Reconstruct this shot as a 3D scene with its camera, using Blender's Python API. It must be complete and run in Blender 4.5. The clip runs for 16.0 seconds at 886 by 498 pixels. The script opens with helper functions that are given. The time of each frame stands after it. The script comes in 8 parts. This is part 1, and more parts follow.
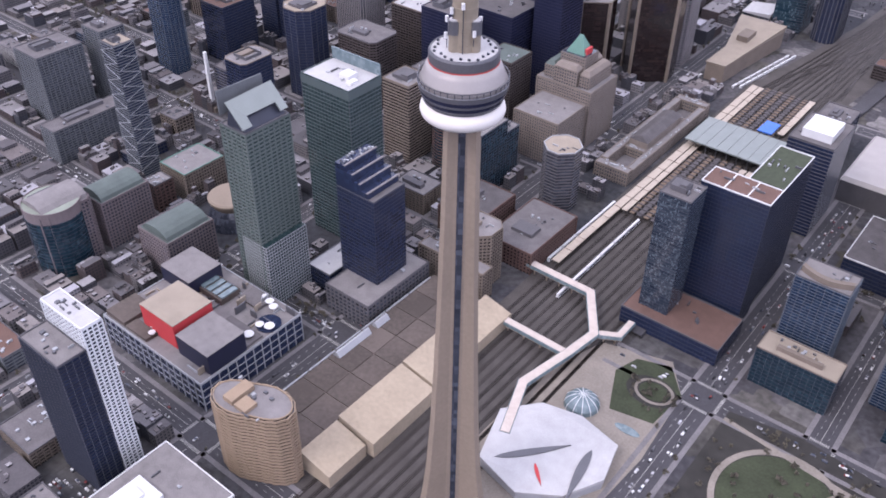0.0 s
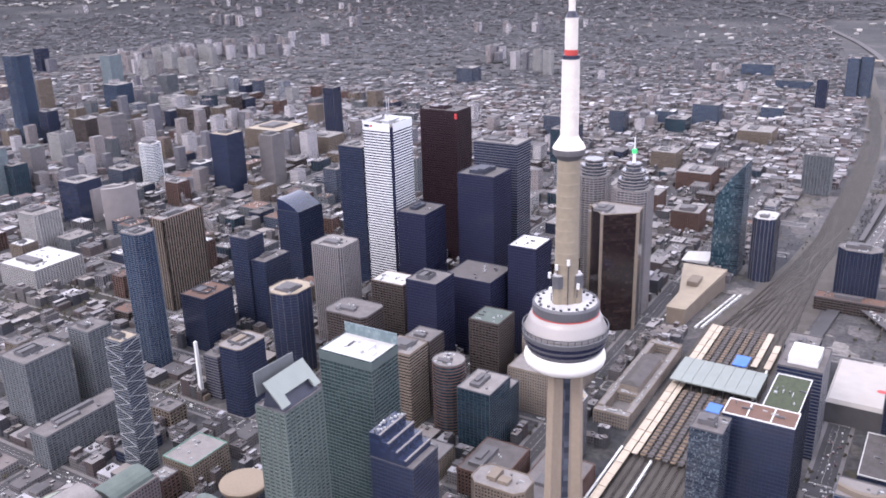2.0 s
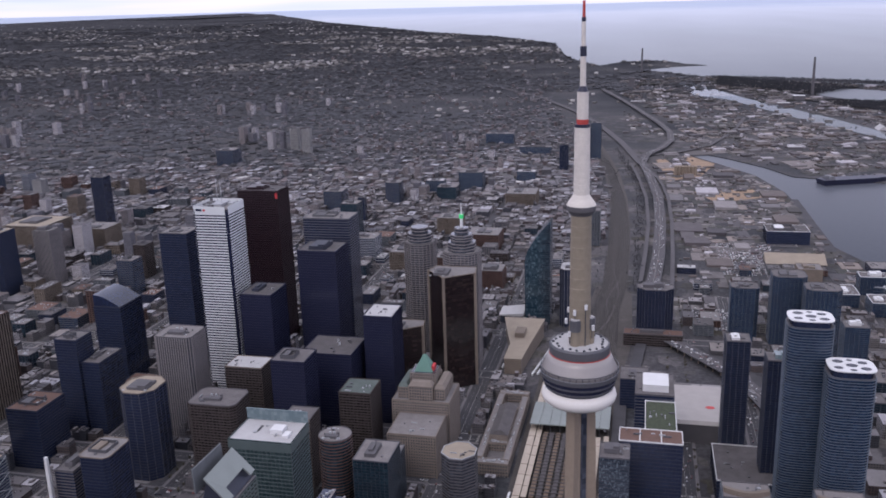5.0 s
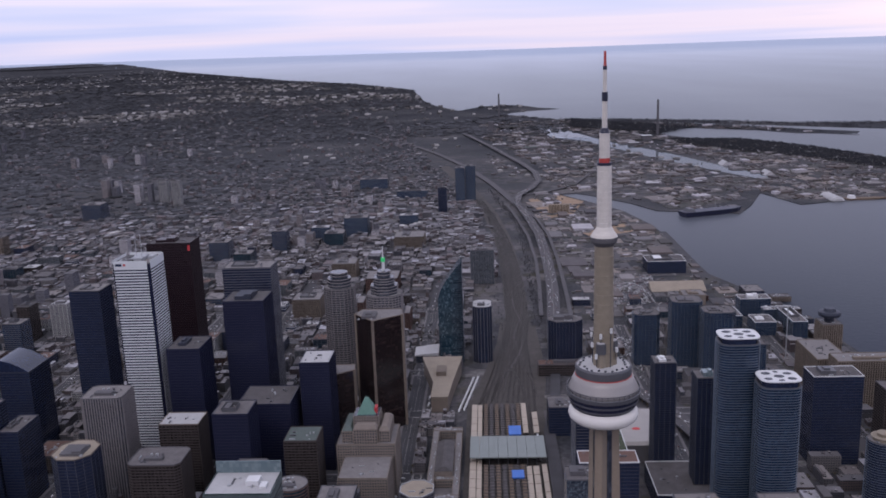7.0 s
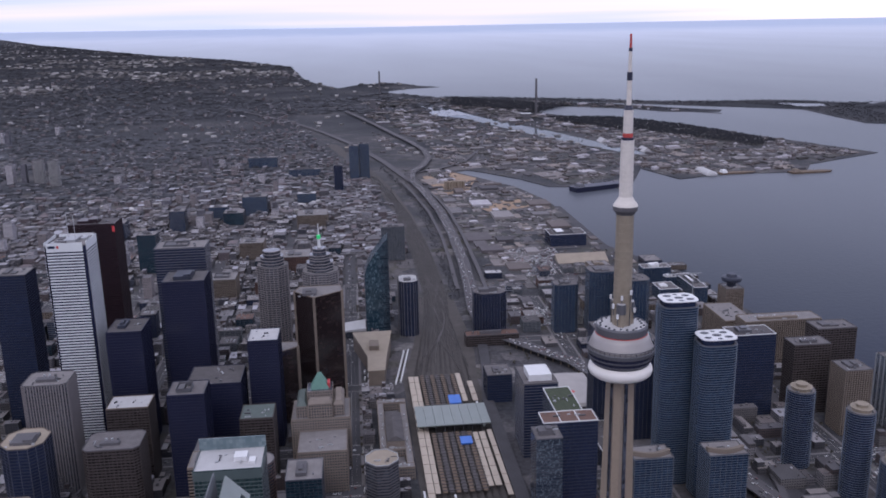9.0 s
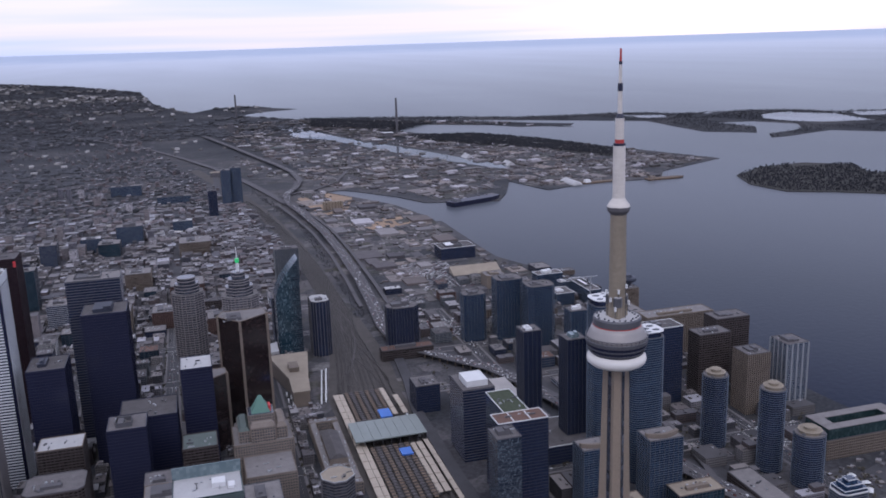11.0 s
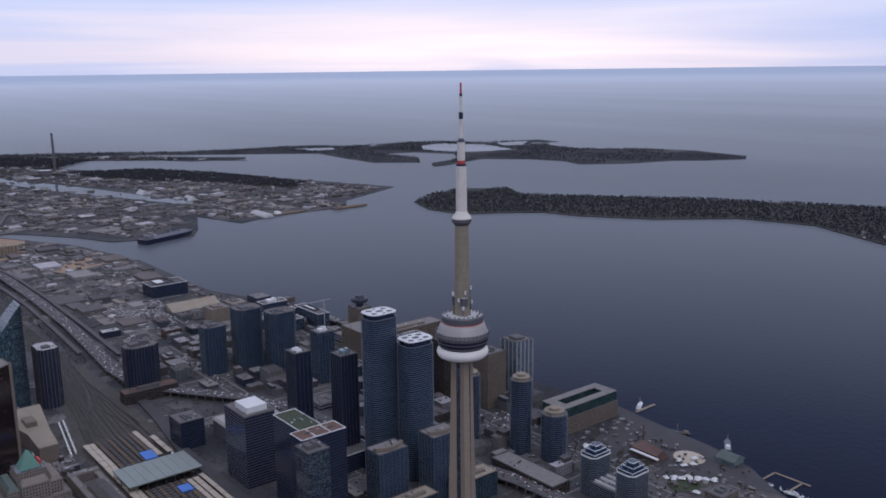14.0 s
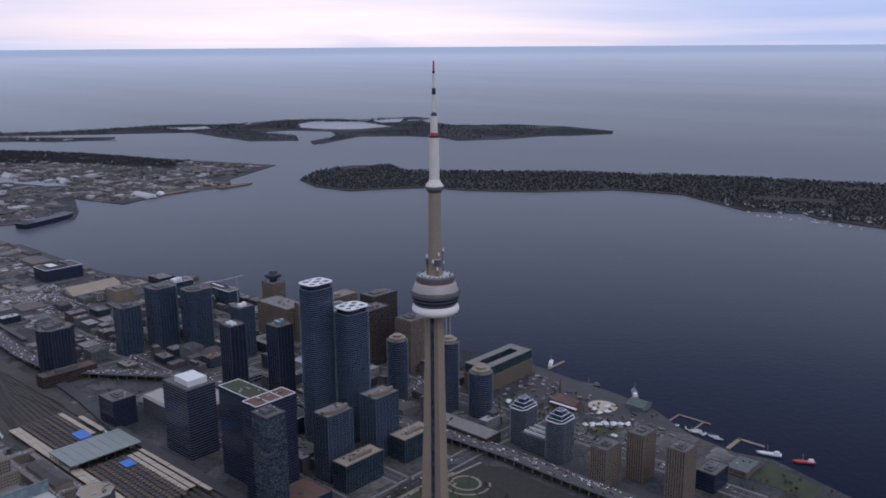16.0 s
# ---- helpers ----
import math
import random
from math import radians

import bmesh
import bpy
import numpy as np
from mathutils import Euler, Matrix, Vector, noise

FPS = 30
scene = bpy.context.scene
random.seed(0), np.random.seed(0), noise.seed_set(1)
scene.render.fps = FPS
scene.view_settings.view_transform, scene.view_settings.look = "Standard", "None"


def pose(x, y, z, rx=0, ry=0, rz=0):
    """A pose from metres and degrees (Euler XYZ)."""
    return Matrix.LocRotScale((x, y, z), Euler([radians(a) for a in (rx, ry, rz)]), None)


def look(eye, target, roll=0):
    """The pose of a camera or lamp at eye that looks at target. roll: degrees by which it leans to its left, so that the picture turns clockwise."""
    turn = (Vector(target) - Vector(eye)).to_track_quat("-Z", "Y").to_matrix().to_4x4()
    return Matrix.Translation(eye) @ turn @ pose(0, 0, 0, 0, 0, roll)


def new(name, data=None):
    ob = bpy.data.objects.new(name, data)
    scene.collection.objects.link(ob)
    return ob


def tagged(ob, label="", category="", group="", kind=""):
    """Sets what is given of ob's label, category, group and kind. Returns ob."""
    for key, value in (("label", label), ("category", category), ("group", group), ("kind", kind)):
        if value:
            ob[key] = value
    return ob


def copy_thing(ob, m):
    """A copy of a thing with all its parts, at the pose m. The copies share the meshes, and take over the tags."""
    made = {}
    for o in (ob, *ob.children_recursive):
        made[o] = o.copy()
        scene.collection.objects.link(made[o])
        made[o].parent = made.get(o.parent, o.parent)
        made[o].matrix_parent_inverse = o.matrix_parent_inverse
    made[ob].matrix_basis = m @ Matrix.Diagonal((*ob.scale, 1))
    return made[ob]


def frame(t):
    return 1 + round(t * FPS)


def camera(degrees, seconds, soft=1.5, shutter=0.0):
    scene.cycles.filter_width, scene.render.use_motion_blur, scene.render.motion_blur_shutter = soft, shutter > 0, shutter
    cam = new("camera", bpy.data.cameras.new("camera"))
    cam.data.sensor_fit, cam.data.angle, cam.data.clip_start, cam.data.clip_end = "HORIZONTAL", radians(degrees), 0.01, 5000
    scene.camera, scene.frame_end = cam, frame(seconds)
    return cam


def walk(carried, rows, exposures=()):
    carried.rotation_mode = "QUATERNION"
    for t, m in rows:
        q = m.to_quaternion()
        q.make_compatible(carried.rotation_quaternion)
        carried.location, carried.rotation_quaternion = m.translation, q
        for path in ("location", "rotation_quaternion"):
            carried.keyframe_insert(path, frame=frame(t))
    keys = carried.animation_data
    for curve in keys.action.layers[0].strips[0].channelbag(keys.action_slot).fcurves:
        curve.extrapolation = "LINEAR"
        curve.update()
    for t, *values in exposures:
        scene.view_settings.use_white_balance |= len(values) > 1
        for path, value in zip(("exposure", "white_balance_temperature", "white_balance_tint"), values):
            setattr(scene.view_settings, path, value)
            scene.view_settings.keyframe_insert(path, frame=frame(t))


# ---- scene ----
cam = camera(53.8, 16.0, soft=1.8)
# the aircraft is faster than the path may be, so the whole place stands at SIZE of life size; plan numbers below are life-size metres
SIZE = 0.68
METRES, EYE, TILT, LEAN, TURN = 873.0 * SIZE, 541.0 * SIZE, 0.0, 0.0, 38.4
ROWS = [
    (0.0, 0.0, 0.0, 0.0, 0.45, -37.61, -0.59),
    (0.5, -0.0293, -0.0074, 0.0009, -1.89, -30.85, -0.85),
    (1.0, -0.059, -0.0136, 0.0022, -3.66, -25.49, -0.28),
    (1.5, -0.0887, -0.0173, 0.0026, -5.23, -21.77, 0.43),
    (2.0, -0.1185, -0.02, 0.0035, -7.43, -19.94, 1.62),
    (2.5, -0.1485, -0.0211, 0.0049, -10.08, -18.3, 2.51),
    (3.0, -0.1786, -0.0209, 0.0066, -12.74, -17.51, 3.05),
    (3.5, -0.2086, -0.0187, 0.0075, -15.77, -17.16, 3.23),
    (4.0, -0.2389, -0.0158, 0.0091, -19.27, -16.44, 2.71),
    (6.3, -0.3766, 0.019, 0.0136, -32.58, -14.07, 1.42),
    (6.5, -0.3886, 0.0224, 0.0144, -33.54, -13.63, 1.56),
    (7.0, -0.4184, 0.0313, 0.0167, -35.67, -12.82, 2.03),
    (7.5, -0.4466, 0.0433, 0.0179, -37.61, -12.93, 1.6),
    (8.0, -0.4746, 0.0562, 0.0192, -39.91, -13.63, 1.1),
    (8.5, -0.504, 0.0687, 0.021, -42.38, -14.3, 1.01),
    (9.0, -0.5316, 0.0836, 0.0221, -44.39, -14.47, 1.1),
    (9.2, -0.5424, 0.0902, 0.0223, -45.31, -14.49, 1.19),
    (11.3, -0.6509, 0.1687, 0.0229, -56.1, -12.9, 1.83),
    (11.5, -0.6607, 0.1764, 0.0229, -57.04, -12.44, 1.8),
    (12.0, -0.6839, 0.1972, 0.023, -60.53, -11.96, 1.57),
    (12.5, -0.7082, 0.2184, 0.0237, -64.88, -12.15, 0.34),
    (13.0, -0.731, 0.2406, 0.0238, -69.4, -11.94, -0.46),
    (13.5, -0.7545, 0.2629, 0.0247, -73.64, -11.83, -0.02),
    (14.0, -0.7769, 0.286, 0.0255, -77.36, -11.7, 0.68),
    (14.5, -0.7987, 0.3094, 0.0263, -79.83, -11.34, 1.0),
    (15.0, -0.8218, 0.3324, 0.027, -82.5, -12.4, 0.4),
    (15.5, -0.8447, 0.356, 0.0281, -84.14, -13.13, 0.83),
    (16.0, -0.8649, 0.3801, 0.0283, -86.29, -13.2, 0.37),
]
EXPOSURES = [(0.0, 1.5, 6250, 20), (1.0, 1.76, 6400, 18), (2.0, 1.95, 6550, 15), (2.5, 1.74, 6700, 16), (3.0, 1.63, 6800, 16), (3.5, 1.55, 6750, 16), (4.2, 0.84, 6500, 16), (6.5, 0.43, 6250, 18), (7.0, 0.2, 6200, 18), (8.0, 0.42, 6050, 17), (9.0, 0.45, 6000, 17), (11.5, 0.35, 5900, 14), (12.0, 0.0, 5900, 13), (13.0, 0.05, 5850, 12), (16.0, 0.05, 5850, 12)]
walk(cam, [(t, pose(0, 0, EYE, TILT, LEAN, TURN) @ pose(METRES * x, METRES * y, METRES * z, 90 + pitch, roll, yaw)) for t, x, y, z, yaw, pitch, roll in ROWS], EXPOSURES)

# ---------------------------------------------------------------- sky and light
SUN_TURN, SUN_HEIGHT = radians(-165), radians(48)
world = bpy.data.worlds.new("overcast_sky")
scene.world = world
world.use_nodes = True
wn, wl = world.node_tree.nodes, world.node_tree.links
wn.clear()


def wnode(kind, **values):
    node = wn.new(kind)
    for key, value in values.items():
        node.inputs[key].default_value = value
    return node


def wmath(op, a, b=None, c=None):
    node = wn.new("ShaderNodeMath")
    node.operation = op
    for i, v in enumerate((a, b, c)):
        if v is None:
            continue
        if isinstance(v, (int, float)):
            node.inputs[i].default_value = v
        else:
            wl.new(v, node.inputs[i])
    return node.outputs[0]


def wmix(fac, a, b, blend="MIX"):
    node = wn.new("ShaderNodeMix")
    node.data_type, node.blend_type = "RGBA", blend
    for key, v in ((0, fac), (6, a), (7, b)):
        if isinstance(v, (int, float, tuple)):
            node.inputs[key].default_value = v
        else:
            wl.new(v, node.inputs[key])
    return node.outputs[2]


sky = wn.new("ShaderNodeTexSky")
sky.sky_type, sky.sun_disc = "NISHITA", False
sky.sun_elevation, sky.sun_rotation, sky.air_density, sky.dust_density = SUN_HEIGHT, SUN_TURN, 1.0, 3.0
coords = wn.new("ShaderNodeTexCoord")
split = wn.new("ShaderNodeSeparateXYZ")
wl.new(coords.outputs["Generated"], split.inputs[0])
dx, dy, dz = split.outputs
lift = wmath("ADD", wmath("MAXIMUM", dz, 0.0), 0.045)
flat = wn.new("ShaderNodeCombineXYZ")
wl.new(wmath("DIVIDE", dx, lift), flat.inputs[0])
wl.new(wmath("DIVIDE", dy, lift), flat.inputs[1])
clouds = wnode("ShaderNodeTexNoise", Scale=0.16, Detail=4.0, Roughness=0.48, Distortion=0.8)
wl.new(flat.outputs[0], clouds.inputs["Vector"])
ramp = wn.new("ShaderNodeValToRGB")
ramp.color_ramp.elements[0].position, ramp.color_ramp.elements[0].color = 0.30, (0.66, 0.70, 0.97, 1)
ramp.color_ramp.elements[1].position, ramp.color_ramp.elements[1].color = 0.72, (0.98, 0.92, 1.06, 1)
wl.new(clouds.outputs[0], ramp.inputs[0])
# the sun behind the cloud, a warm patch low over the lake
glow = wmath("ADD", wmath("MULTIPLY", dx, 0.66), wmath("MULTIPLY", dy, 0.75))
glow = wmath("POWER", wmath("MAXIMUM", glow, 0.0), 18.0)
band = wmath("MULTIPLY", wmath("SUBTRACT", dz, 0.028), 24.0)
band = wmath("POWER", 2.718, wmath("MULTIPLY", wmath("MULTIPLY", band, band), -1.0))
warm = wmath("MULTIPLY", wmath("MULTIPLY", glow, band), wmath("MULTIPLY", clouds.outputs[0], 1.5))
layer = wn.new("ShaderNodeCombineXYZ")
for socket, (axis, k) in zip(layer.inputs, ((dx, 1.3), (dy, 1.3), (dz, 30.0))):
    wl.new(wmath("MULTIPLY", axis, k), socket)
strata = wnode("ShaderNodeTexNoise", Scale=1.0, Detail=3.0, Roughness=0.5, Distortion=0.3)
wl.new(layer.outputs[0], strata.inputs["Vector"])
tint = wn.new("ShaderNodeValToRGB")
for i, (pos, c) in enumerate(((0.36, (0.38, 0.49, 0.77, 1)), (0.51, (0.57, 0.61, 0.80, 1)), (0.64, (0.82, 0.72, 0.78, 1)))):
    e = tint.color_ramp.elements[i] if i < 2 else tint.color_ramp.elements.new(pos)
    e.position, e.color = pos, c
wl.new(strata.outputs[0], tint.inputs[0])
low = wmath("SUBTRACT", 1.0, wmath("MINIMUM", wmath("MULTIPLY", wmath("MAXIMUM", dz, 0.0), 4.0), 1.0))
cover = wmix(wmath("MULTIPLY", low, 0.85), ramp.outputs[0], tint.outputs[0])
cover = wmix(warm, cover, (1.5, 1.16, 1.0, 1))
thick = wmix(wmath("MULTIPLY", wmath("MAXIMUM", dz, 0.0), 1.3), cover, (0.74, 0.76, 0.86, 1))
nishita = wmix(1.0, sky.outputs[0], (0.12, 0.12, 0.12, 1), "MULTIPLY")
whole = wmix(0.9, nishita, thick)
background = wnode("ShaderNodeBackground", Strength=1.0)
wl.new(whole, background.inputs[0])
wl.new(background.outputs[0], wn.new("ShaderNodeOutputWorld").inputs[0])

sun = new("sun", bpy.data.lights.new("sun", "SUN"))
sun.data.energy, sun.data.angle, sun.data.color = 0.5, radians(20), (1.0, 0.94, 0.88)
sun.matrix_world = look((-200, -700, 820), (0, 0, 0))

# ---------------------------------------------------------------- materials
def mat(name, base, rough=0.8, metal=0.0, vary=0.18, scale=0.08, fine=1.2, bump=0.0, random_by="", spec=0.4):
    """A surface of one colour with broad stains and fine grain; random_by: object or island."""
    m = bpy.data.materials.new(name)
    m.use_nodes = True
    n, l = m.node_tree.nodes, m.node_tree.links
    p = n["Principled BSDF"]
    p.inputs["Roughness"].default_value, p.inputs["Metallic"].default_value = rough, metal
    p.inputs["Specular IOR Level"].default_value = spec
    tc = n.new("ShaderNodeTexCoord")
    big, small = n.new("ShaderNodeTexNoise"), n.new("ShaderNodeTexNoise")
    big.inputs["Scale"].default_value, small.inputs["Scale"].default_value = scale, fine
    big.inputs["Detail"].default_value, small.inputs["Detail"].default_value = 4, 3
    add = n.new("ShaderNodeMath")
    add.operation = "ADD"
    for k, t in enumerate((big, small)):
        l.new(tc.outputs["Object"], t.inputs["Vector"])
        l.new(t.outputs[0], add.inputs[k])
    value = add.outputs[0]
    if random_by:
        source = n.new("ShaderNodeObjectInfo").outputs["Random"] if random_by == "object" else n.new("ShaderNodeNewGeometry").outputs["Random Per Island"]
        more = n.new("ShaderNodeMath")
        more.operation = "MULTIPLY_ADD"
        l.new(source, more.inputs[0])
        more.inputs[1].default_value = 0.9
        l.new(value, more.inputs[2])
        shift = n.new("ShaderNodeMath")
        shift.operation = "SUBTRACT"
        l.new(more.outputs[0], shift.inputs[0])
        shift.inputs[1].default_value = 0.45
        value = shift.outputs[0]
    rng = n.new("ShaderNodeMapRange")
    rng.inputs["From Min"].default_value, rng.inputs["From Max"].default_value = 0.6, 1.4
    rng.inputs["To Min"].default_value, rng.inputs["To Max"].default_value = 1 - vary, 1 + vary
    l.new(value, rng.inputs["Value"])
    mul = n.new("ShaderNodeVectorMath")
    mul.operation = "SCALE"
    mul.inputs[0].default_value = base
    l.new(rng.outputs[0], mul.inputs["Scale"])
    l.new(mul.outputs[0], p.inputs["Base Color"])
    if bump:
        b = n.new("ShaderNodeBump")
        b.inputs["Strength"].default_value, b.inputs["Distance"].default_value = bump, 0.3
        l.new(small.outputs[0], b.inputs["Height"])
        l.new(b.outputs[0], p.inputs["Normal"])
    return m


def palette(name, colours, rough=0.85, vary=0.25, windows=False):
    """One colour out of several for each loose piece of a joined mesh."""
    m = mat(name, (0.3, 0.3, 0.3), rough, vary=vary, scale=0.05, fine=0.6)
    n, l = m.node_tree.nodes, m.node_tree.links
    ramp = n.new("ShaderNodeValToRGB")
    ramp.color_ramp.interpolation = "CONSTANT"
    while len(ramp.color_ramp.elements) < len(colours):
        ramp.color_ramp.elements.new(0.5)
    for i, c in enumerate(colours):
        ramp.color_ramp.elements[i].position, ramp.color_ramp.elements[i].color = i / len(colours), (*c, 1)
    l.new(n.new("ShaderNodeNewGeometry").outputs["Random Per Island"], ramp.inputs[0])
    scale = [x for x in n if x.bl_idname == "ShaderNodeVectorMath"][0]
    l.new(ramp.outputs[0], scale.inputs[0])
    if windows:
        # rows of small dark panes
        tc = n.new("ShaderNodeTexCoord")
        xyz = n.new("ShaderNodeSeparateXYZ")
        l.new(tc.outputs["Object"], xyz.inputs[0])

        def gate(source, period, share):
            a, b, c = n.new("ShaderNodeMath"), n.new("ShaderNodeMath"), n.new("ShaderNodeMath")
            a.operation, b.operation, c.operation = "DIVIDE", "FRACT", "GREATER_THAN"
            a.inputs[1].default_value, c.inputs[1].default_value = period, share
            l.new(source, a.inputs[0])
            l.new(a.outputs[0], b.inputs[0])
            l.new(b.outputs[0], c.inputs[0])
            return c.outputs[0]

        both, run = n.new("ShaderNodeMath"), n.new("ShaderNodeMath")
        both.operation, run.operation = "MULTIPLY", "ADD"
        l.new(xyz.outputs[0], run.inputs[0])
        l.new(xyz.outputs[1], run.inputs[1])
        l.new(gate(xyz.outputs[2], 3.5, 0.5), both.inputs[0])
        l.new(gate(run.outputs[0], 3.2, 0.42), both.inputs[1])
        mix = n.new("ShaderNodeMix")
        mix.data_type = "RGBA"
        mix.inputs[7].default_value = (0.022, 0.024, 0.032, 1)
        l.new(both.outputs[0], mix.inputs[0])
        l.new(scale.outputs[0], mix.inputs[6])
        l.new(mix.outputs[2], n["Principled BSDF"].inputs["Base Color"])
    return m


def glass(name, dark, light, floor=3.6, bay=3.0, share=0.5, rough=0.12, spec=0.5):
    """Curtain-wall glass: each pane between two colours, as blinds and rooms behind it differ."""
    m = bpy.data.materials.new(name)
    m.use_nodes = True
    n, l = m.node_tree.nodes, m.node_tree.links
    p = n["Principled BSDF"]
    p.inputs["Roughness"].default_value, p.inputs["Specular IOR Level"].default_value = rough, spec
    tc = n.new("ShaderNodeTexCoord")
    div = n.new("ShaderNodeVectorMath")
    div.operation = "DIVIDE"
    div.inputs[1].default_value = (bay, bay, floor)
    l.new(tc.outputs["Object"], div.inputs[0])
    cell = n.new("ShaderNodeVectorMath")
    cell.operation = "FLOOR"
    l.new(div.outputs[0], cell.inputs[0])
    white = n.new("ShaderNodeTexWhiteNoise")
    l.new(cell.outputs[0], white.inputs["Vector"])
    big = n.new("ShaderNodeTexNoise")
    big.inputs["Scale"].default_value = 0.035
    l.new(tc.outputs["Object"], big.inputs["Vector"])
    ramp = n.new("ShaderNodeMapRange")
    ramp.inputs["From Min"].default_value = 1 - share
    l.new(white.outputs["Value"], ramp.inputs["Value"])
    # lights and blinds run along whole storeys
    level = n.new("ShaderNodeVectorMath")
    level.operation = "MULTIPLY"
    level.inputs[1].default_value = (0, 0, 1)
    l.new(cell.outputs[0], level.inputs[0])
    storey = n.new("ShaderNodeTexWhiteNoise")
    l.new(level.outputs[0], storey.inputs["Vector"])
    blend = n.new("ShaderNodeMath")
    blend.operation = "MULTIPLY_ADD"
    blend.inputs[1].default_value = 0.35
    l.new(storey.outputs["Value"], blend.inputs[0])
    l.new(ramp.outputs[0], blend.inputs[2])
    broad = n.new("ShaderNodeMath")
    broad.operation = "MULTIPLY_ADD"
    broad.inputs[1].default_value, broad.inputs[2].default_value = 0.8, 0.1
    l.new(big.outputs[0], broad.inputs[0])
    mul = n.new("ShaderNodeMath")
    mul.operation, mul.use_clamp = "MULTIPLY", True
    l.new(blend.outputs[0], mul.inputs[0])
    l.new(broad.outputs[0], mul.inputs[1])
    mix = n.new("ShaderNodeMix")
    mix.data_type = "RGBA"
    mix.inputs[6].default_value, mix.inputs[7].default_value = (*dark, 1), (*light, 1)
    l.new(mul.outputs[0], mix.inputs[0])
    l.new(mix.outputs[2], p.inputs["Base Color"])
    return m


CONCRETE = mat("weathered_concrete", (0.210, 0.168, 0.130), 0.85, vary=0.12, scale=0.03, fine=0.4)
CONCRETE_WARM = mat("warm_concrete", (0.209, 0.176, 0.135), 0.85, vary=0.14, scale=0.03, fine=0.4)
CONCRETE_GREY = mat("grey_concrete", (0.087, 0.083, 0.091), 0.85, vary=0.2)
CONCRETE_PALE = mat("pale_ribbed_concrete", (0.188, 0.171, 0.174), 0.8, vary=0.12)
BROWN_STONE = mat("brown_precast", (0.050, 0.040, 0.039), 0.8, vary=0.2)
SAND_ROOF = mat("sand_roof", (0.31, 0.255, 0.19), 0.9, vary=0.16, scale=0.05, fine=0.3)
POD_METAL = mat("satin_pod_cladding", (0.27, 0.25, 0.245), 0.45, 0.25, vary=0.06)
SPANDREL = mat("green_grey_spandrel", (0.072, 0.094, 0.096), 0.4, vary=0.1)
BEIGE_STONE = mat("beige_stone", (0.156, 0.127, 0.105), 0.85, vary=0.2)
LIMESTONE = mat("old_limestone", (0.182, 0.153, 0.134), 0.9, vary=0.25)
HOTEL_STONE = mat("brown_scalloped_precast", (0.254, 0.188, 0.132), 0.85, vary=0.15)
RED_GRANITE = mat("red_granite", (0.017, 0.008, 0.012), 0.35, vary=0.15)
RED_PANEL = mat("red_panel", (0.42, 0.04, 0.045), 0.6, vary=0.1)
RED_BRICK = mat("red_brick", (0.098, 0.058, 0.05), 0.9, vary=0.25)
RADOME = mat("white_membrane_ring", (0.60, 0.575, 0.55), 0.7, vary=0.05)
WHITE_MARBLE = mat("white_cladding", (0.554, 0.571, 0.588), 0.5, vary=0.06)
WHITE_PAINT = mat("white_paint", (0.561, 0.561, 0.570), 0.6, vary=0.08)
MAST_PAINT = mat("weathered_cream_paint", (0.533, 0.494, 0.456), 0.6, vary=0.12, scale=0.2)
CONCRETE_COOL = mat("cool_grey_concrete", (0.105, 0.113, 0.122), 0.85, vary=0.2)
WHITE_ROOF = mat("white_membrane", (0.368, 0.362, 0.368), 0.8, vary=0.14, scale=0.1)
ARENA_ROOF = mat("grey_white_arena_roof", (0.303, 0.283, 0.275), 0.85, vary=0.12, scale=0.06)
PALE_ROOF = mat("pale_gravel_roof", (0.171, 0.158, 0.158), 0.95, vary=0.25, scale=0.12)
TAN_ROOF = mat("tan_roof", (0.255, 0.215, 0.172), 0.95, vary=0.18, scale=0.06)
GREY_ROOF = mat("grey_gravel_roof", (0.113, 0.103, 0.106), 0.95, vary=0.35, scale=0.1)
HALL_ROOF = mat("brown_grey_hall_roof", (0.084, 0.068, 0.060), 0.95, vary=0.3, scale=0.03, fine=0.3, random_by="object")
DARK_ROOF = mat("dark_roof", (0.079, 0.072, 0.075), 0.95, vary=0.35, scale=0.1)
BROWN_ROOF = mat("brown_roof", (0.115, 0.068, 0.055), 0.95, vary=0.25, scale=0.1)
GREEN_ROOF = mat("planted_roof", (0.042, 0.052, 0.032), 0.95, vary=0.4, scale=0.2)
COPPER = mat("green_copper", (0.10, 0.20, 0.165), 0.7, vary=0.25)
COPPER_DULL = mat("dull_copper_roof", (0.082, 0.102, 0.096), 0.75, vary=0.25)
COPPER_PALE = mat("pale_verdigris_roof", (0.20, 0.22, 0.185), 0.8, vary=0.2)
BLACK_STEEL = mat("black_steel", (0.014, 0.016, 0.037), 0.45, vary=0.2)
GREY_METAL = mat("grey_metal", (0.1, 0.1, 0.112), 0.45, 0.3, vary=0.15)
PALE_METAL = mat("pale_metal", (0.313, 0.322, 0.339), 0.45, 0.2, vary=0.1)
DARK_METAL = mat("dark_metal", (0.028, 0.032, 0.049), 0.5, 0.2, vary=0.2)
BALCONY = mat("blue_grey_balcony", (0.078, 0.096, 0.124), 0.5, vary=0.12)
PINK_STONE = mat("pink_precast", (0.148, 0.122, 0.126), 0.85, vary=0.15)
RED_PAINT = mat("red_paint", (0.36, 0.045, 0.04), 0.6, vary=0.1)
ASPHALT = mat("asphalt", (0.049, 0.047, 0.053), 0.9, vary=0.3, scale=0.03, fine=0.5)
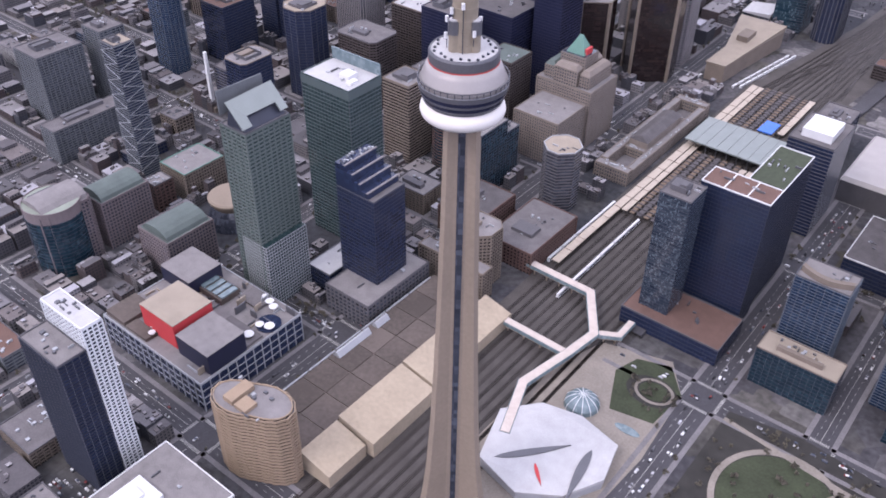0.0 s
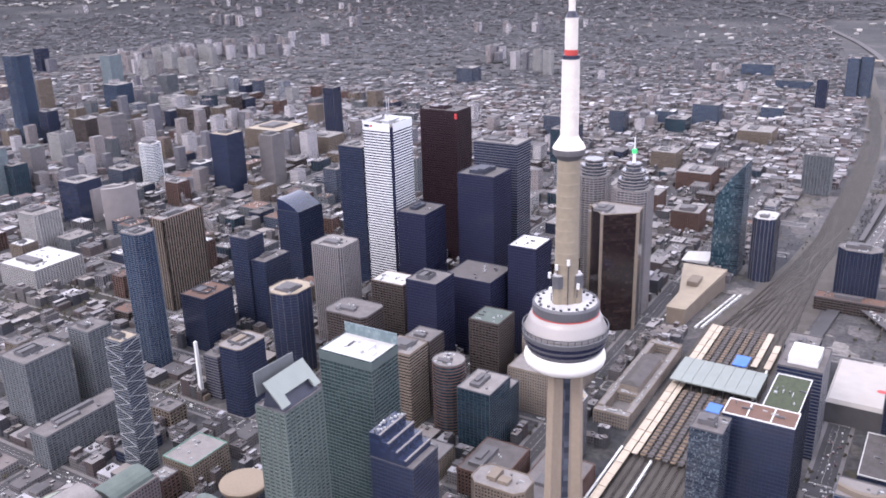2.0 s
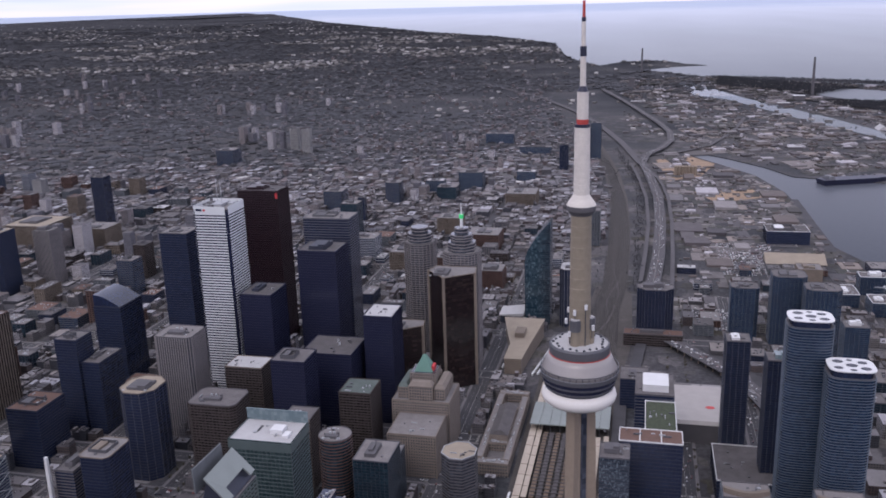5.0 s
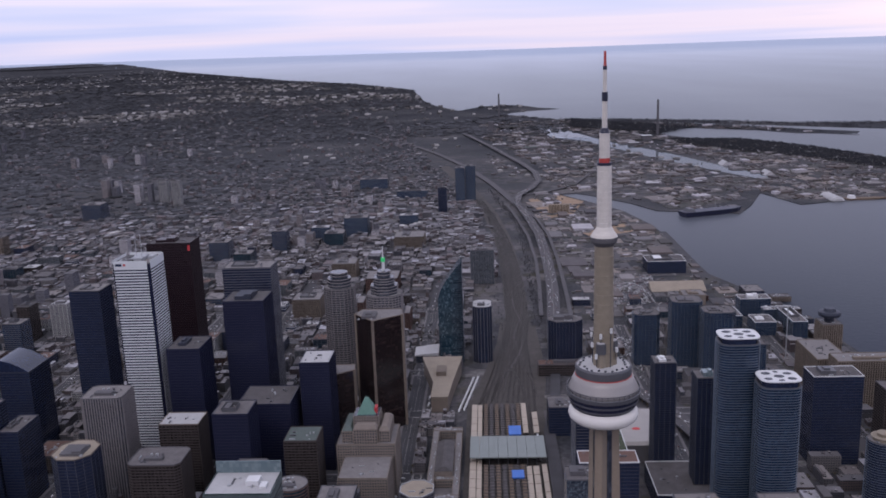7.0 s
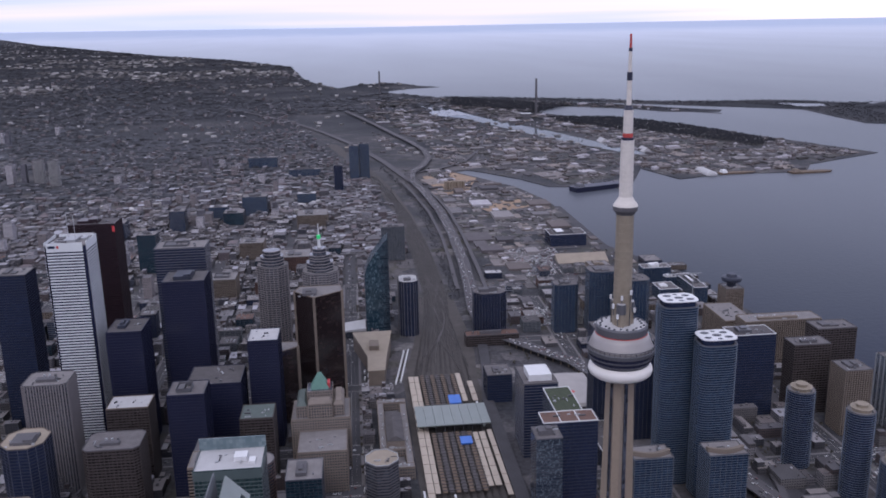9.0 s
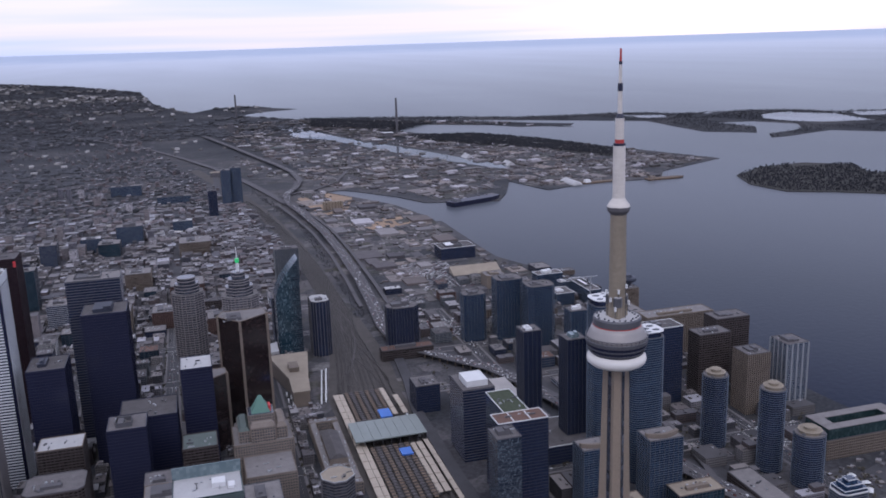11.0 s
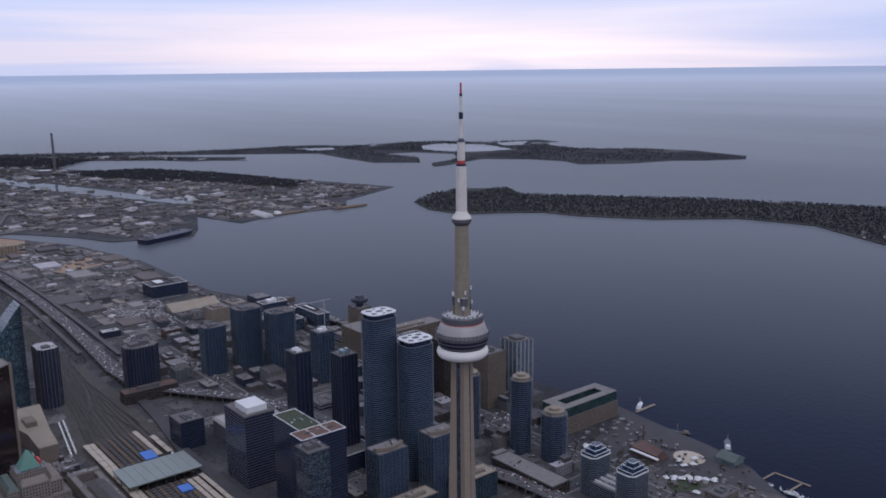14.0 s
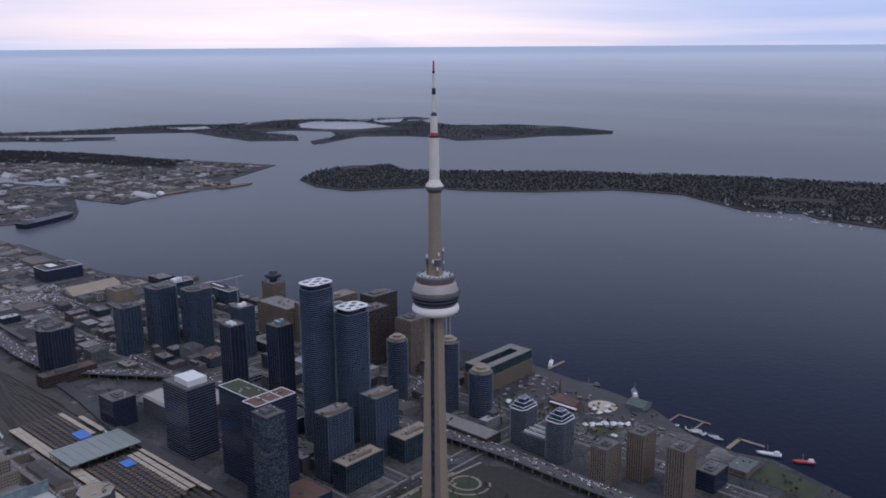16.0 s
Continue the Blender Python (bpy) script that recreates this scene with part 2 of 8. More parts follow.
BALLAST = mat("rail_ballast", (0.06, 0.053, 0.05), 0.95, vary=0.35, scale=0.05, fine=0.8)
PAVING = mat("pale_paving", (0.2, 0.175, 0.15), 0.9, vary=0.25, scale=0.05, fine=0.6)
LAWN = mat("early_spring_grass", (0.036, 0.044, 0.024), 0.95, vary=0.35, scale=0.05, fine=0.5)
SHORE = mat("brown_shore_grass", (0.03, 0.028, 0.026), 0.95, vary=0.35, scale=0.01, fine=0.1)
ROADWAY = mat("worn_grey_roadway", (0.074, 0.069, 0.075), 0.9, vary=0.2, scale=0.01, fine=0.3)
CALM = mat("calm_shallow_water", (0.10, 0.11, 0.125), 0.06, vary=0.1, scale=0.002, fine=0.02, spec=0.5)
SOIL = mat("bare_soil", (0.254, 0.178, 0.122), 0.95, vary=0.3, scale=0.02, fine=0.2)
RAIL = mat("worn_rail", (0.06, 0.05, 0.045), 0.5, 0.4, vary=0.3)
CREAM_ROOF = mat("cream_walkway_roof", (0.43, 0.37, 0.33), 0.8, vary=0.15, scale=0.2)
BLUE_TARP = mat("blue_membrane", (0.06, 0.16, 0.50), 0.6, vary=0.1)
GREEN_LIGHT = mat("green_beacon", (0.05, 0.7, 0.2), 0.5, vary=0.05)
ROOF_PANEL = mat("pale_blue_roof_panel", (0.19, 0.213, 0.205), 0.45, 0.1, vary=0.08)
GL_BLACK = glass("black_glass", (0.016, 0.018, 0.040), (0.028, 0.032, 0.060), share=0.25, spec=0.35)
GL_NAVY = glass("navy_glass", (0.013, 0.018, 0.041), (0.028, 0.042, 0.087), share=0.45)
GL_BLUE = glass("blue_glass", (0.009, 0.020, 0.047), (0.034, 0.066, 0.118), share=0.5, bay=3.2, floor=3.0)
GL_TEAL = glass("teal_glass", (0.006, 0.018, 0.029), (0.038, 0.078, 0.099), share=0.5, bay=2.8)
GL_GREEN = glass("green_glass", (0.012, 0.027, 0.030), (0.052, 0.080, 0.080), share=0.6, bay=2.6)
GL_GREY = glass("grey_glass", (0.021, 0.024, 0.034), (0.095, 0.105, 0.134), share=0.6)
GL_BRONZE = glass("bronze_glass", (0.013, 0.009, 0.010), (0.042, 0.028, 0.025), share=0.3, bay=6.0)
GL_BROWN = glass("brown_glass", (0.012, 0.010, 0.011), (0.055, 0.045, 0.042), share=0.5)
GL_SPECKLE = glass("speckled_glass", (0.012, 0.018, 0.032), (0.17, 0.21, 0.24), share=0.35, bay=1.1, floor=1.7)
GL_LTOWER = glass("teal_speckled_glass", (0.010, 0.027, 0.042), (0.17, 0.235, 0.27), share=0.24, bay=1.6, floor=3.6)
GL_PALE = glass("pale_glass", (0.10, 0.14, 0.155), (0.22, 0.27, 0.29), share=0.7)
PORT = palette("mixed_port_roofs", [(0.083, 0.073, 0.078), (0.145, 0.133, 0.136), (0.058, 0.053, 0.059), (0.196, 0.180, 0.182), (0.104, 0.086, 0.083), (0.046, 0.043, 0.042), (0.122, 0.114, 0.120), (0.343, 0.326, 0.347), (0.073, 0.059, 0.056)])
YARDS = palette("mixed_yards", [(0.154, 0.135, 0.131), (0.048, 0.044, 0.040), (0.104, 0.094, 0.095), (0.056, 0.053, 0.059), (0.186, 0.156, 0.141), (0.040, 0.039, 0.036), (0.081, 0.073, 0.073)], vary=0.45)
CITY = palette("mixed_city_walls", [(0.105, 0.096, 0.097), (0.064, 0.047, 0.047), (0.132, 0.122, 0.123), (0.054, 0.052, 0.058), (0.169, 0.158, 0.161), (0.079, 0.061, 0.060), (0.201, 0.191, 0.203), (0.043, 0.044, 0.055), (0.108, 0.100, 0.108), (0.071, 0.067, 0.073)], windows=True)
CITY_TOWER = palette("pale_tower_walls", [(0.318, 0.300, 0.314), (0.359, 0.339, 0.357)], windows=True)
CITY_TOWER_WARM = palette("beige_tower_walls", [(0.233, 0.212, 0.215), (0.202, 0.178, 0.181)], windows=True)
CITY_TOWER_DARK = palette("dark_tower_walls", [(0.074, 0.077, 0.101), (0.123, 0.119, 0.139)], windows=True)
ROOFS = palette("mixed_flat_roofs", [(0.104, 0.096, 0.102), (0.162, 0.151, 0.155), (0.067, 0.063, 0.068), (0.223, 0.210, 0.217), (0.119, 0.102, 0.102), (0.089, 0.083, 0.090), (0.284, 0.276, 0.300), (0.135, 0.127, 0.136), (0.075, 0.068, 0.073), (0.181, 0.162, 0.157)])
HOUSES = palette("mixed_house_roofs", [(0.092, 0.086, 0.093), (0.120, 0.098, 0.102), (0.082, 0.078, 0.087), (0.163, 0.155, 0.165), (0.104, 0.098, 0.106), (0.278, 0.277, 0.304), (0.110, 0.087, 0.092), (0.073, 0.070, 0.081), (0.087, 0.082, 0.091), (0.230, 0.220, 0.234)])
HOUSE_WALLS = palette("mixed_house_walls", [(0.104, 0.083, 0.085), (0.143, 0.133, 0.137), (0.088, 0.084, 0.091), (0.122, 0.099, 0.101), (0.208, 0.199, 0.212), (0.081, 0.079, 0.090)], windows=True)
FAR_ROOFS = palette("pale_far_roofs", [(0.166, 0.157, 0.155), (0.282, 0.271, 0.266), (0.104, 0.099, 0.098), (0.204, 0.194, 0.187), (0.115, 0.108, 0.106), (0.393, 0.378, 0.369), (0.090, 0.086, 0.086), (0.128, 0.120, 0.118)])
CARS = palette("mixed_car_paint", [(0.6, 0.6, 0.6), (0.03, 0.03, 0.035), (0.2, 0.2, 0.21), (0.7, 0.7, 0.7), (0.05, 0.06, 0.09), (0.14, 0.03, 0.03), (0.4, 0.4, 0.42), (0.02, 0.02, 0.025), (0.09, 0.09, 0.1)], rough=0.35, vary=0.05)
TWIGS = mat("bare_branches", (0.052, 0.051, 0.057), 0.95, vary=0.22, scale=0.01, random_by="island")
BUDS = mat("budding_trees", (0.062, 0.055, 0.042), 0.95, vary=0.5, scale=0.01, random_by="island")
ISLAND_WOOD = mat("island_wood", (0.021, 0.022, 0.028), 0.95, vary=0.15, scale=0.01, random_by="island")


def plan_coords(n, l):
    uv = n.new("ShaderNodeUVMap")
    uv.uv_map = "plan"
    return uv.outputs[0]


def ground_material():
    m = bpy.data.materials.new("city_ground")
    m.use_nodes = True
    n, l = m.node_tree.nodes, m.node_tree.links
    p = n["Principled BSDF"]
    p.inputs["Roughness"].default_value, p.inputs["Specular IOR Level"].default_value = 0.95, 0.2
    at = plan_coords(n, l)

    def noise_at(scale, detail):
        t = n.new("ShaderNodeTexNoise")
        t.inputs["Scale"].default_value, t.inputs["Detail"].default_value = scale, detail
        l.new(at, t.inputs["Vector"])
        return t.outputs[0]

    cells = n.new("ShaderNodeTexVoronoi")
    cells.distance = "CHEBYCHEV"
    cells.inputs["Scale"].default_value = 0.030
    l.new(at, cells.inputs["Vector"])
    tone = n.new("ShaderNodeSeparateColor")
    l.new(cells.outputs["Color"], tone.inputs[0])
    ramp = n.new("ShaderNodeValToRGB")
    for i, (pos, c) in enumerate(((0.0, (0.048, 0.046, 0.052, 1)), (0.35, (0.075, 0.070, 0.074, 1)), (0.62, (0.104, 0.096, 0.099, 1)), (0.85, (0.048, 0.044, 0.034, 1)), (1.0, (0.182, 0.170, 0.170, 1)))):
        e = ramp.color_ramp.elements[i] if i < 2 else ramp.color_ramp.elements.new(pos)
        e.position, e.color = pos, c
    l.new(tone.outputs[0], ramp.inputs[0])
    wood = n.new("ShaderNodeMix")
    wood.data_type = "RGBA"
    grove = n.new("ShaderNodeValToRGB")
    for i, (pos, c) in enumerate(((0.34, (0.026, 0.028, 0.034, 1)), (0.5, (0.041, 0.042, 0.048, 1)), (0.62, (0.060, 0.058, 0.063, 1)), (0.76, (0.098, 0.094, 0.093, 1)))):
        e = grove.color_ramp.elements[i] if i < 2 else grove.color_ramp.elements.new(pos)
        e.position, e.color = pos, c
    l.new(noise_at(0.0022, 12), grove.inputs[0])
    l.new(grove.outputs[0], wood.inputs[7])
    edge = n.new("ShaderNodeMapRange")
    edge.inputs["From Min"].default_value, edge.inputs["From Max"].default_value = 0.40, 0.60
    l.new(noise_at(0.004, 8), edge.inputs["Value"])
    away = n.new("ShaderNodeVectorMath")
    away.operation = "DISTANCE"
    away.inputs[1].default_value = (CX, CY, 0)
    l.new(at, away.inputs[0])
    out = n.new("ShaderNodeMapRange")
    out.inputs["From Min"].default_value, out.inputs["From Max"].default_value = 2600, 5200
    l.new(away.outputs["Value"], out.inputs["Value"])
    most = n.new("ShaderNodeMath")
    most.operation = "MAXIMUM"
    l.new(edge.outputs[0], most.inputs[0])
    l.new(out.outputs[0], most.inputs[1])
    l.new(most.outputs[0], wood.inputs[0])
    l.new(ramp.outputs[0], wood.inputs[6])
    grime = n.new("ShaderNodeMapRange")
    grime.inputs["From Min"].default_value, grime.inputs["From Max"].default_value = 0.3, 0.7
    grime.inputs["To Min"].default_value, grime.inputs["To Max"].default_value = 0.65, 1.3
    l.new(noise_at(0.15, 6), grime.inputs["Value"])
    mul = n.new("ShaderNodeVectorMath")
    mul.operation = "SCALE"
    l.new(wood.outputs[2], mul.inputs[0])
    l.new(grime.outputs[0], mul.inputs["Scale"])
    l.new(mul.outputs[0], p.inputs["Base Color"])
    return m


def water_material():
    """Dark harbour water; the open lake's pale sky sheen and haze are painted in."""
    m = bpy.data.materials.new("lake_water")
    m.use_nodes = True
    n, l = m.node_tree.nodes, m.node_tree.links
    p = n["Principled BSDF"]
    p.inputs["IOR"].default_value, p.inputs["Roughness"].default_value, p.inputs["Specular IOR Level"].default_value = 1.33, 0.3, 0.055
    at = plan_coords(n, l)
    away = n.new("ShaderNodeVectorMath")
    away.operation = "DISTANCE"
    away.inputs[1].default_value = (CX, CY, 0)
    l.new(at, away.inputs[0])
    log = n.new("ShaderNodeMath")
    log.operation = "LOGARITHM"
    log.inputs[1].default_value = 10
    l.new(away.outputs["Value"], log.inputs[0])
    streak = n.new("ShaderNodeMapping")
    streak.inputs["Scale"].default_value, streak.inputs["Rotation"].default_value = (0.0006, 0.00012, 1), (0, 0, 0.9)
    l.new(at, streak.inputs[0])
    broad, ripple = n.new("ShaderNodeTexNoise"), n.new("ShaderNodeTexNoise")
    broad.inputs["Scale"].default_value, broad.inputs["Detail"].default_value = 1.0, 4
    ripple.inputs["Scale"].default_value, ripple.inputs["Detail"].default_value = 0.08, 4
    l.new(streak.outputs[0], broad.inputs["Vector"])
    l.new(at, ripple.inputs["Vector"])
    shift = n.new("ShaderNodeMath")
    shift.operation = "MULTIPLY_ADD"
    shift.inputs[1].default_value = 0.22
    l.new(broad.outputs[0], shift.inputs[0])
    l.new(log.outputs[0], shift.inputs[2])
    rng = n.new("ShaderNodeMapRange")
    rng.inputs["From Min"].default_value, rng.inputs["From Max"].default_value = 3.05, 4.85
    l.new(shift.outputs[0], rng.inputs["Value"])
    # base colour pales with distance in place of sky reflection, dimmer at the horizon
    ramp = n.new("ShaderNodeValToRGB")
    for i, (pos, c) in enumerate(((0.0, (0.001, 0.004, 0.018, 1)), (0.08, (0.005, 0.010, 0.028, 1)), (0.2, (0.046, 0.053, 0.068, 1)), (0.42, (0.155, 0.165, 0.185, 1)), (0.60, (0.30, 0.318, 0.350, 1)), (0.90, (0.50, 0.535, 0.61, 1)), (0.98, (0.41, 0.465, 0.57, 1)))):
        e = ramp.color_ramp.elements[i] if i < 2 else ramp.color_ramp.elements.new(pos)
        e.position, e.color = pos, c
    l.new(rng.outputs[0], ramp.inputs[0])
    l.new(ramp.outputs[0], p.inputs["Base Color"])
    b = n.new("ShaderNodeBump")
    b.inputs["Strength"].default_value, b.inputs["Distance"].default_value = 0.3, 1.0
    l.new(ripple.outputs[0], b.inputs["Height"])
    l.new(b.outputs[0], p.inputs["Normal"])
    return m



# ---------------------------------------------------------------- helpers
CX, CY, EYE_Z, NEAR, RIM = -520.0, -140.0, 558.0, 4300.0, 6700.0


def far(x, y, z=0.0):
    """Beyond 4.3 km the plan is drawn in towards a rim that the lens can still reach, along the line of sight."""
    r = math.hypot(x - CX, y - CY)
    if r <= NEAR:
        return (x, y, z), 1.0
    z += max(0.0, r - 7000.0) * (0.0046 + 0.006 * max(0.0, (CX - x) / r))
    s = (NEAR + (RIM - NEAR) * (r - NEAR) / (r - NEAR + RIM - NEAR)) / r
    return (CX + (x - CX) * s, CY + (y - CY) * s, EYE_Z + (z - EYE_Z) * s), s


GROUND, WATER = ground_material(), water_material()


def link(name, bm, material, smooth=False):
    me = bpy.data.meshes.new(name)
    bmesh.ops.recalc_face_normals(bm, faces=bm.faces)
    bm.to_mesh(me)
    bm.free()
    if material:
        me.materials.append(material)
    if smooth:
        for f in me.polygons:
            f.use_smooth = True
    return new(name, me)


def part(name, bm, material, parent, label="", smooth=False):
    ob = link(name, bm, material, smooth)
    ob.parent = parent
    return tagged(ob, label)


def thing(name, label, category, at=(0, 0, 0), turn=0.0, group=""):
    ob = new(name)
    ob.empty_display_size = 5
    ob.matrix_basis = pose(*at, 0, 0, turn)
    return tagged(ob, label, category, group)


def prism(bm, pts, z0, z1, top=None):
    """An upright solid on the outline pts; top: another outline for its upper end."""
    a = [bm.verts.new((x, y, z0)) for x, y in pts]
    b = [bm.verts.new((*p[:2], p[2] if len(p) > 2 else z1)) for p in (top or pts)]
    n = len(a)
    bm.faces.new(a[::-1])
    bm.faces.new(b)
    for i in range(n):
        bm.faces.new((a[i], a[(i + 1) % n], b[(i + 1) % n], b[i]))


def rect(x0, x1, y0, y1):
    return [(x0, y0), (x1, y0), (x1, y1), (x0, y1)]


def box(bm, x0, x1, y0, y1, z0, z1):
    prism(bm, rect(x0, x1, y0, y1), z0, z1)


def ring(rx, ry, n, turn=0.0, x=0.0, y=0.0):
    return [(x + rx * math.cos(2 * math.pi * (i + turn) / n), y + ry * math.sin(2 * math.pi * (i + turn) / n)) for i in range(n)]


def soft_rect(w, d, n=32, power=0.5):
    """A rectangle with well rounded sides."""
    out = []
    for i in range(n):
        a = 2 * math.pi * (i + 0.5) / n
        c, s = math.cos(a), math.sin(a)
        out.append((math.copysign(w * abs(c) ** power, c), math.copysign(d * abs(s) ** power, s)))
    return out


def grow(pts, d):
    """The outline moved outwards by d (convex, counter-clockwise)."""
    out, n = [], len(pts)
    for i in range(n):
        (ax, ay), (bx, by), (cx, cy) = pts[i - 1], pts[i], pts[(i + 1) % n]
        u, v = Vector((bx - ax, by - ay)).normalized(), Vector((cx - bx, cy - by)).normalized()
        m = Vector((u.y + v.y, -u.x - v.x))
        k = d / max(0.25, 0.5 * m.length_squared)
        out.append((bx + m.x * k, by + m.y * k))
    return out


def lathe(bm, profile, n=48):
    """A turned solid from rows of radius and height."""
    rows = [[bm.verts.new((r * math.cos(2 * math.pi * i / n), r * math.sin(2 * math.pi * i / n), z)) for i in range(n)] for r, z in profile]
    for a, b in zip(rows, rows[1:]):
        for i in range(n):
            bm.faces.new((a[i], a[(i + 1) % n], b[(i + 1) % n], b[i]))
    bm.faces.new(rows[0][::-1])
    bm.faces.new(rows[-1])


def fins(bm, a, b, bay, w, d, z0, z1):
    """Upright fins along one face of a building."""
    u = Vector((b[0] - a[0], b[1] - a[1]))
    n = max(1, round(u.length / bay))
    u.normalize()
    o = Vector((u.y, -u.x))
    for i in range(n + 1):
        c = Vector(a).lerp(Vector(b), i / n)
        q = [c - u * w / 2 - o * 0.4, c + u * w / 2 - o * 0.4, c + u * w / 2 + o * d, c - u * w / 2 + o * d]
        prism(bm, [tuple(v) for v in q[::-1]], z0, z1)


TAKEN = []


def facade(ob, pts, z0, z1, body=None, floor=3.8, band=None, band_h=1.3, band_d=0.35, fin=None, bay=3.0, fin_w=0.6, fin_d=0.45, name="glass_wall", joint=False):
    """A glazed body with a band at every storey and fins on every face."""
    bm = bmesh.new()
    prism(bm, pts, z0, z1)
    part(name, bm, body, ob)
    if band and joint:
        n = max(1, int((z1 - z0) / floor))
        bm = bmesh.new()
        for i in range(n):
            top = z0 + (i + 1) * (z1 - z0) / n - 0.05
            prism(bm, grow(pts, band_d), top - band_h, top)
        part("facade_relief", bm, band, ob)["kind"] = "stuff"
    elif band:
        bm = bmesh.new()
        prism(bm, grow(pts, band_d), 0, band_h)
        me = link("floor_band", bm, band)
        n = max(1, int((z1 - z0) / floor))
        for i in range(n):
            o = me if i == 0 else new("floor_band", me.data)
            o.parent = ob
            o.location = (0, 0, z0 + (i + 1) * (z1 - z0) / n - band_h - 0.05)
    if fin and joint:
        bm = bmesh.new()
        for i in range(len(pts)):
            fins(bm, pts[i], pts[(i + 1) % len(pts)], bay, fin_w, fin_d, z0, z1)
        part("mullion_grid", bm, fin, ob)["kind"] = "stuff"
    elif fin:
        for i in range(len(pts)):
            bm = bmesh.new()
            fins(bm, pts[i], pts[(i + 1) % len(pts)], bay, fin_w, fin_d, z0, z1)
            part("mullion_grid", bm, fin, ob)


def rooftop(ob, pts, z, roof=GREY_ROOF, edge=CONCRETE_GREY, plant=None, seed=0, rail=1.2, small=False):
    """A roof deck, its parapet and the plant on it."""
    rnd = random.Random(seed)
    bm = bmesh.new()
    prism(bm, grow(pts, -0.6), z + 0.004, z + 0.3)
    part("roof", bm, roof, ob)
    bm = bmesh.new()
    rows = [[bm.verts.new((x, y, h)) for x, y in q] for q, h in ((grow(pts, 0.15), z), (grow(pts, 0.15), z + rail), (grow(pts, -0.6), z + rail), (grow(pts, -0.6), z))]
    for u, v in zip(rows, rows[1:]):
        for i in range(len(pts)):
            bm.faces.new((u[i], u[(i + 1) % len(pts)], v[(i + 1) % len(pts)], v[i]))
    part("parapet", bm, edge, ob)
    xs, ys = [p[0] for p in pts], [p[1] for p in pts]
    x0, x1, y0, y1 = min(xs), max(xs), min(ys), max(ys)
    w, d = x1 - x0, y1 - y0
    if plant:
        bm = bmesh.new()
        kind = rnd.randint(0, 4)
        u, v = rnd.uniform(0.14, 0.3), rnd.uniform(0.14, 0.3)
        ax, bx, ay, by = x0 + w * u, x1 - w * rnd.uniform(0.2, 0.4), y0 + d * v, y1 - d * rnd.uniform(0.2, 0.4)
        top = z + rnd.uniform(3.2, 6.0)
        if kind == 0:
            box(bm, ax, bx, ay, by, z + 0.3, top)
            box(bm, ax + (bx - ax) * 0.55, bx - 1, ay + 1, by - (by - ay) * 0.3, top, top + 2.4)
        elif kind == 1:
            box(bm, ax, ax + (bx - ax) * 0.42, ay, by, z + 0.3, top)
            part("plant_room", bm, plant, ob)
            bm = bmesh.new()
            box(bm, ax + (bx - ax) * 0.5, bx, ay, ay + (by - ay) * 0.55, z + 0.3, top - 1.2)
        elif kind == 2:
            box(bm, ax, bx, ay, ay + (by - ay) * 0.4, z + 0.3, top)
            for k in range(3):
                part("plant_room" if k == 0 else "cooling_tower", bm, plant if k == 0 else PALE_METAL, ob)
                bm = bmesh.new()
                prism(bm, ring(1.5, 1.5, 10, 0, ax + (bx - ax) * (0.2 + 0.3 * k), ay + (by - ay) * 0.75), z + 0.3, z + 3.0)
        elif kind == 3:
            q = rect(ax, bx, ay, by)
            rows = [[bm.verts.new((x, y, h)) for x, y in o] for o, h in ((q, z + 0.2), (q, top), (grow(q, -0.4), top), (grow(q, -0.4), z + 0.2))]
            for u, v in zip(rows, rows[1:]):
                for i in range(4):
                    bm.faces.new((u[i], u[(i + 1) % 4], v[(i + 1) % 4], v[i]))
            part("plant_screen", bm, GREY_METAL, ob, "grey metal screen round roof plant")
            bm = bmesh.new()
            box(bm, ax + 2, ax + (bx - ax) * 0.5, ay + 2, by - 2, z + 0.3, top - 1)
        else:
            box(bm, ax, ax + (bx - ax) * 0.6, ay, by, z + 0.3, top - 0.8)
            box(bm, ax + (bx - ax) * 0.15, ax + (bx - ax) * 0.4, ay + (by - ay) * 0.2, by - (by - ay) * 0.3, top - 0.8, top + 1.6)
        part("plant_room", bm, plant, ob)
    bm = bmesh.new()
    for _ in range(rnd.randint(5, 9) if not small else rnd.randint(8, 14)):
        a, b = rnd.uniform(x0 + w * 0.1, x1 - w * 0.2), rnd.uniform(y0 + d * 0.1, y1 - d * 0.2)
        s, t = (rnd.uniform(1, 3.5), rnd.uniform(1, 3.5)) if rnd.random() < 0.7 else rnd.choice(((rnd.uniform(4, 9), 0.8), (0.8, rnd.uniform(4, 9))))
        s, t = min(s, w * 0.2), min(t, d * 0.2)
        box(bm, a, a + s, b, b + t, z + 0.3, z + rnd.uniform(1.0, 2.4))
        if not small:
            part("roof_unit", bm, GREY_METAL if rnd.random() < 0.6 else PALE_METAL, ob)
            bm = bmesh.new()
    if small:
        part("roof_clutter", bm, PALE_METAL if rnd.random() < 0.5 else GREY_METAL, ob)["kind"] = "stuff"
    else:
        bm.free()


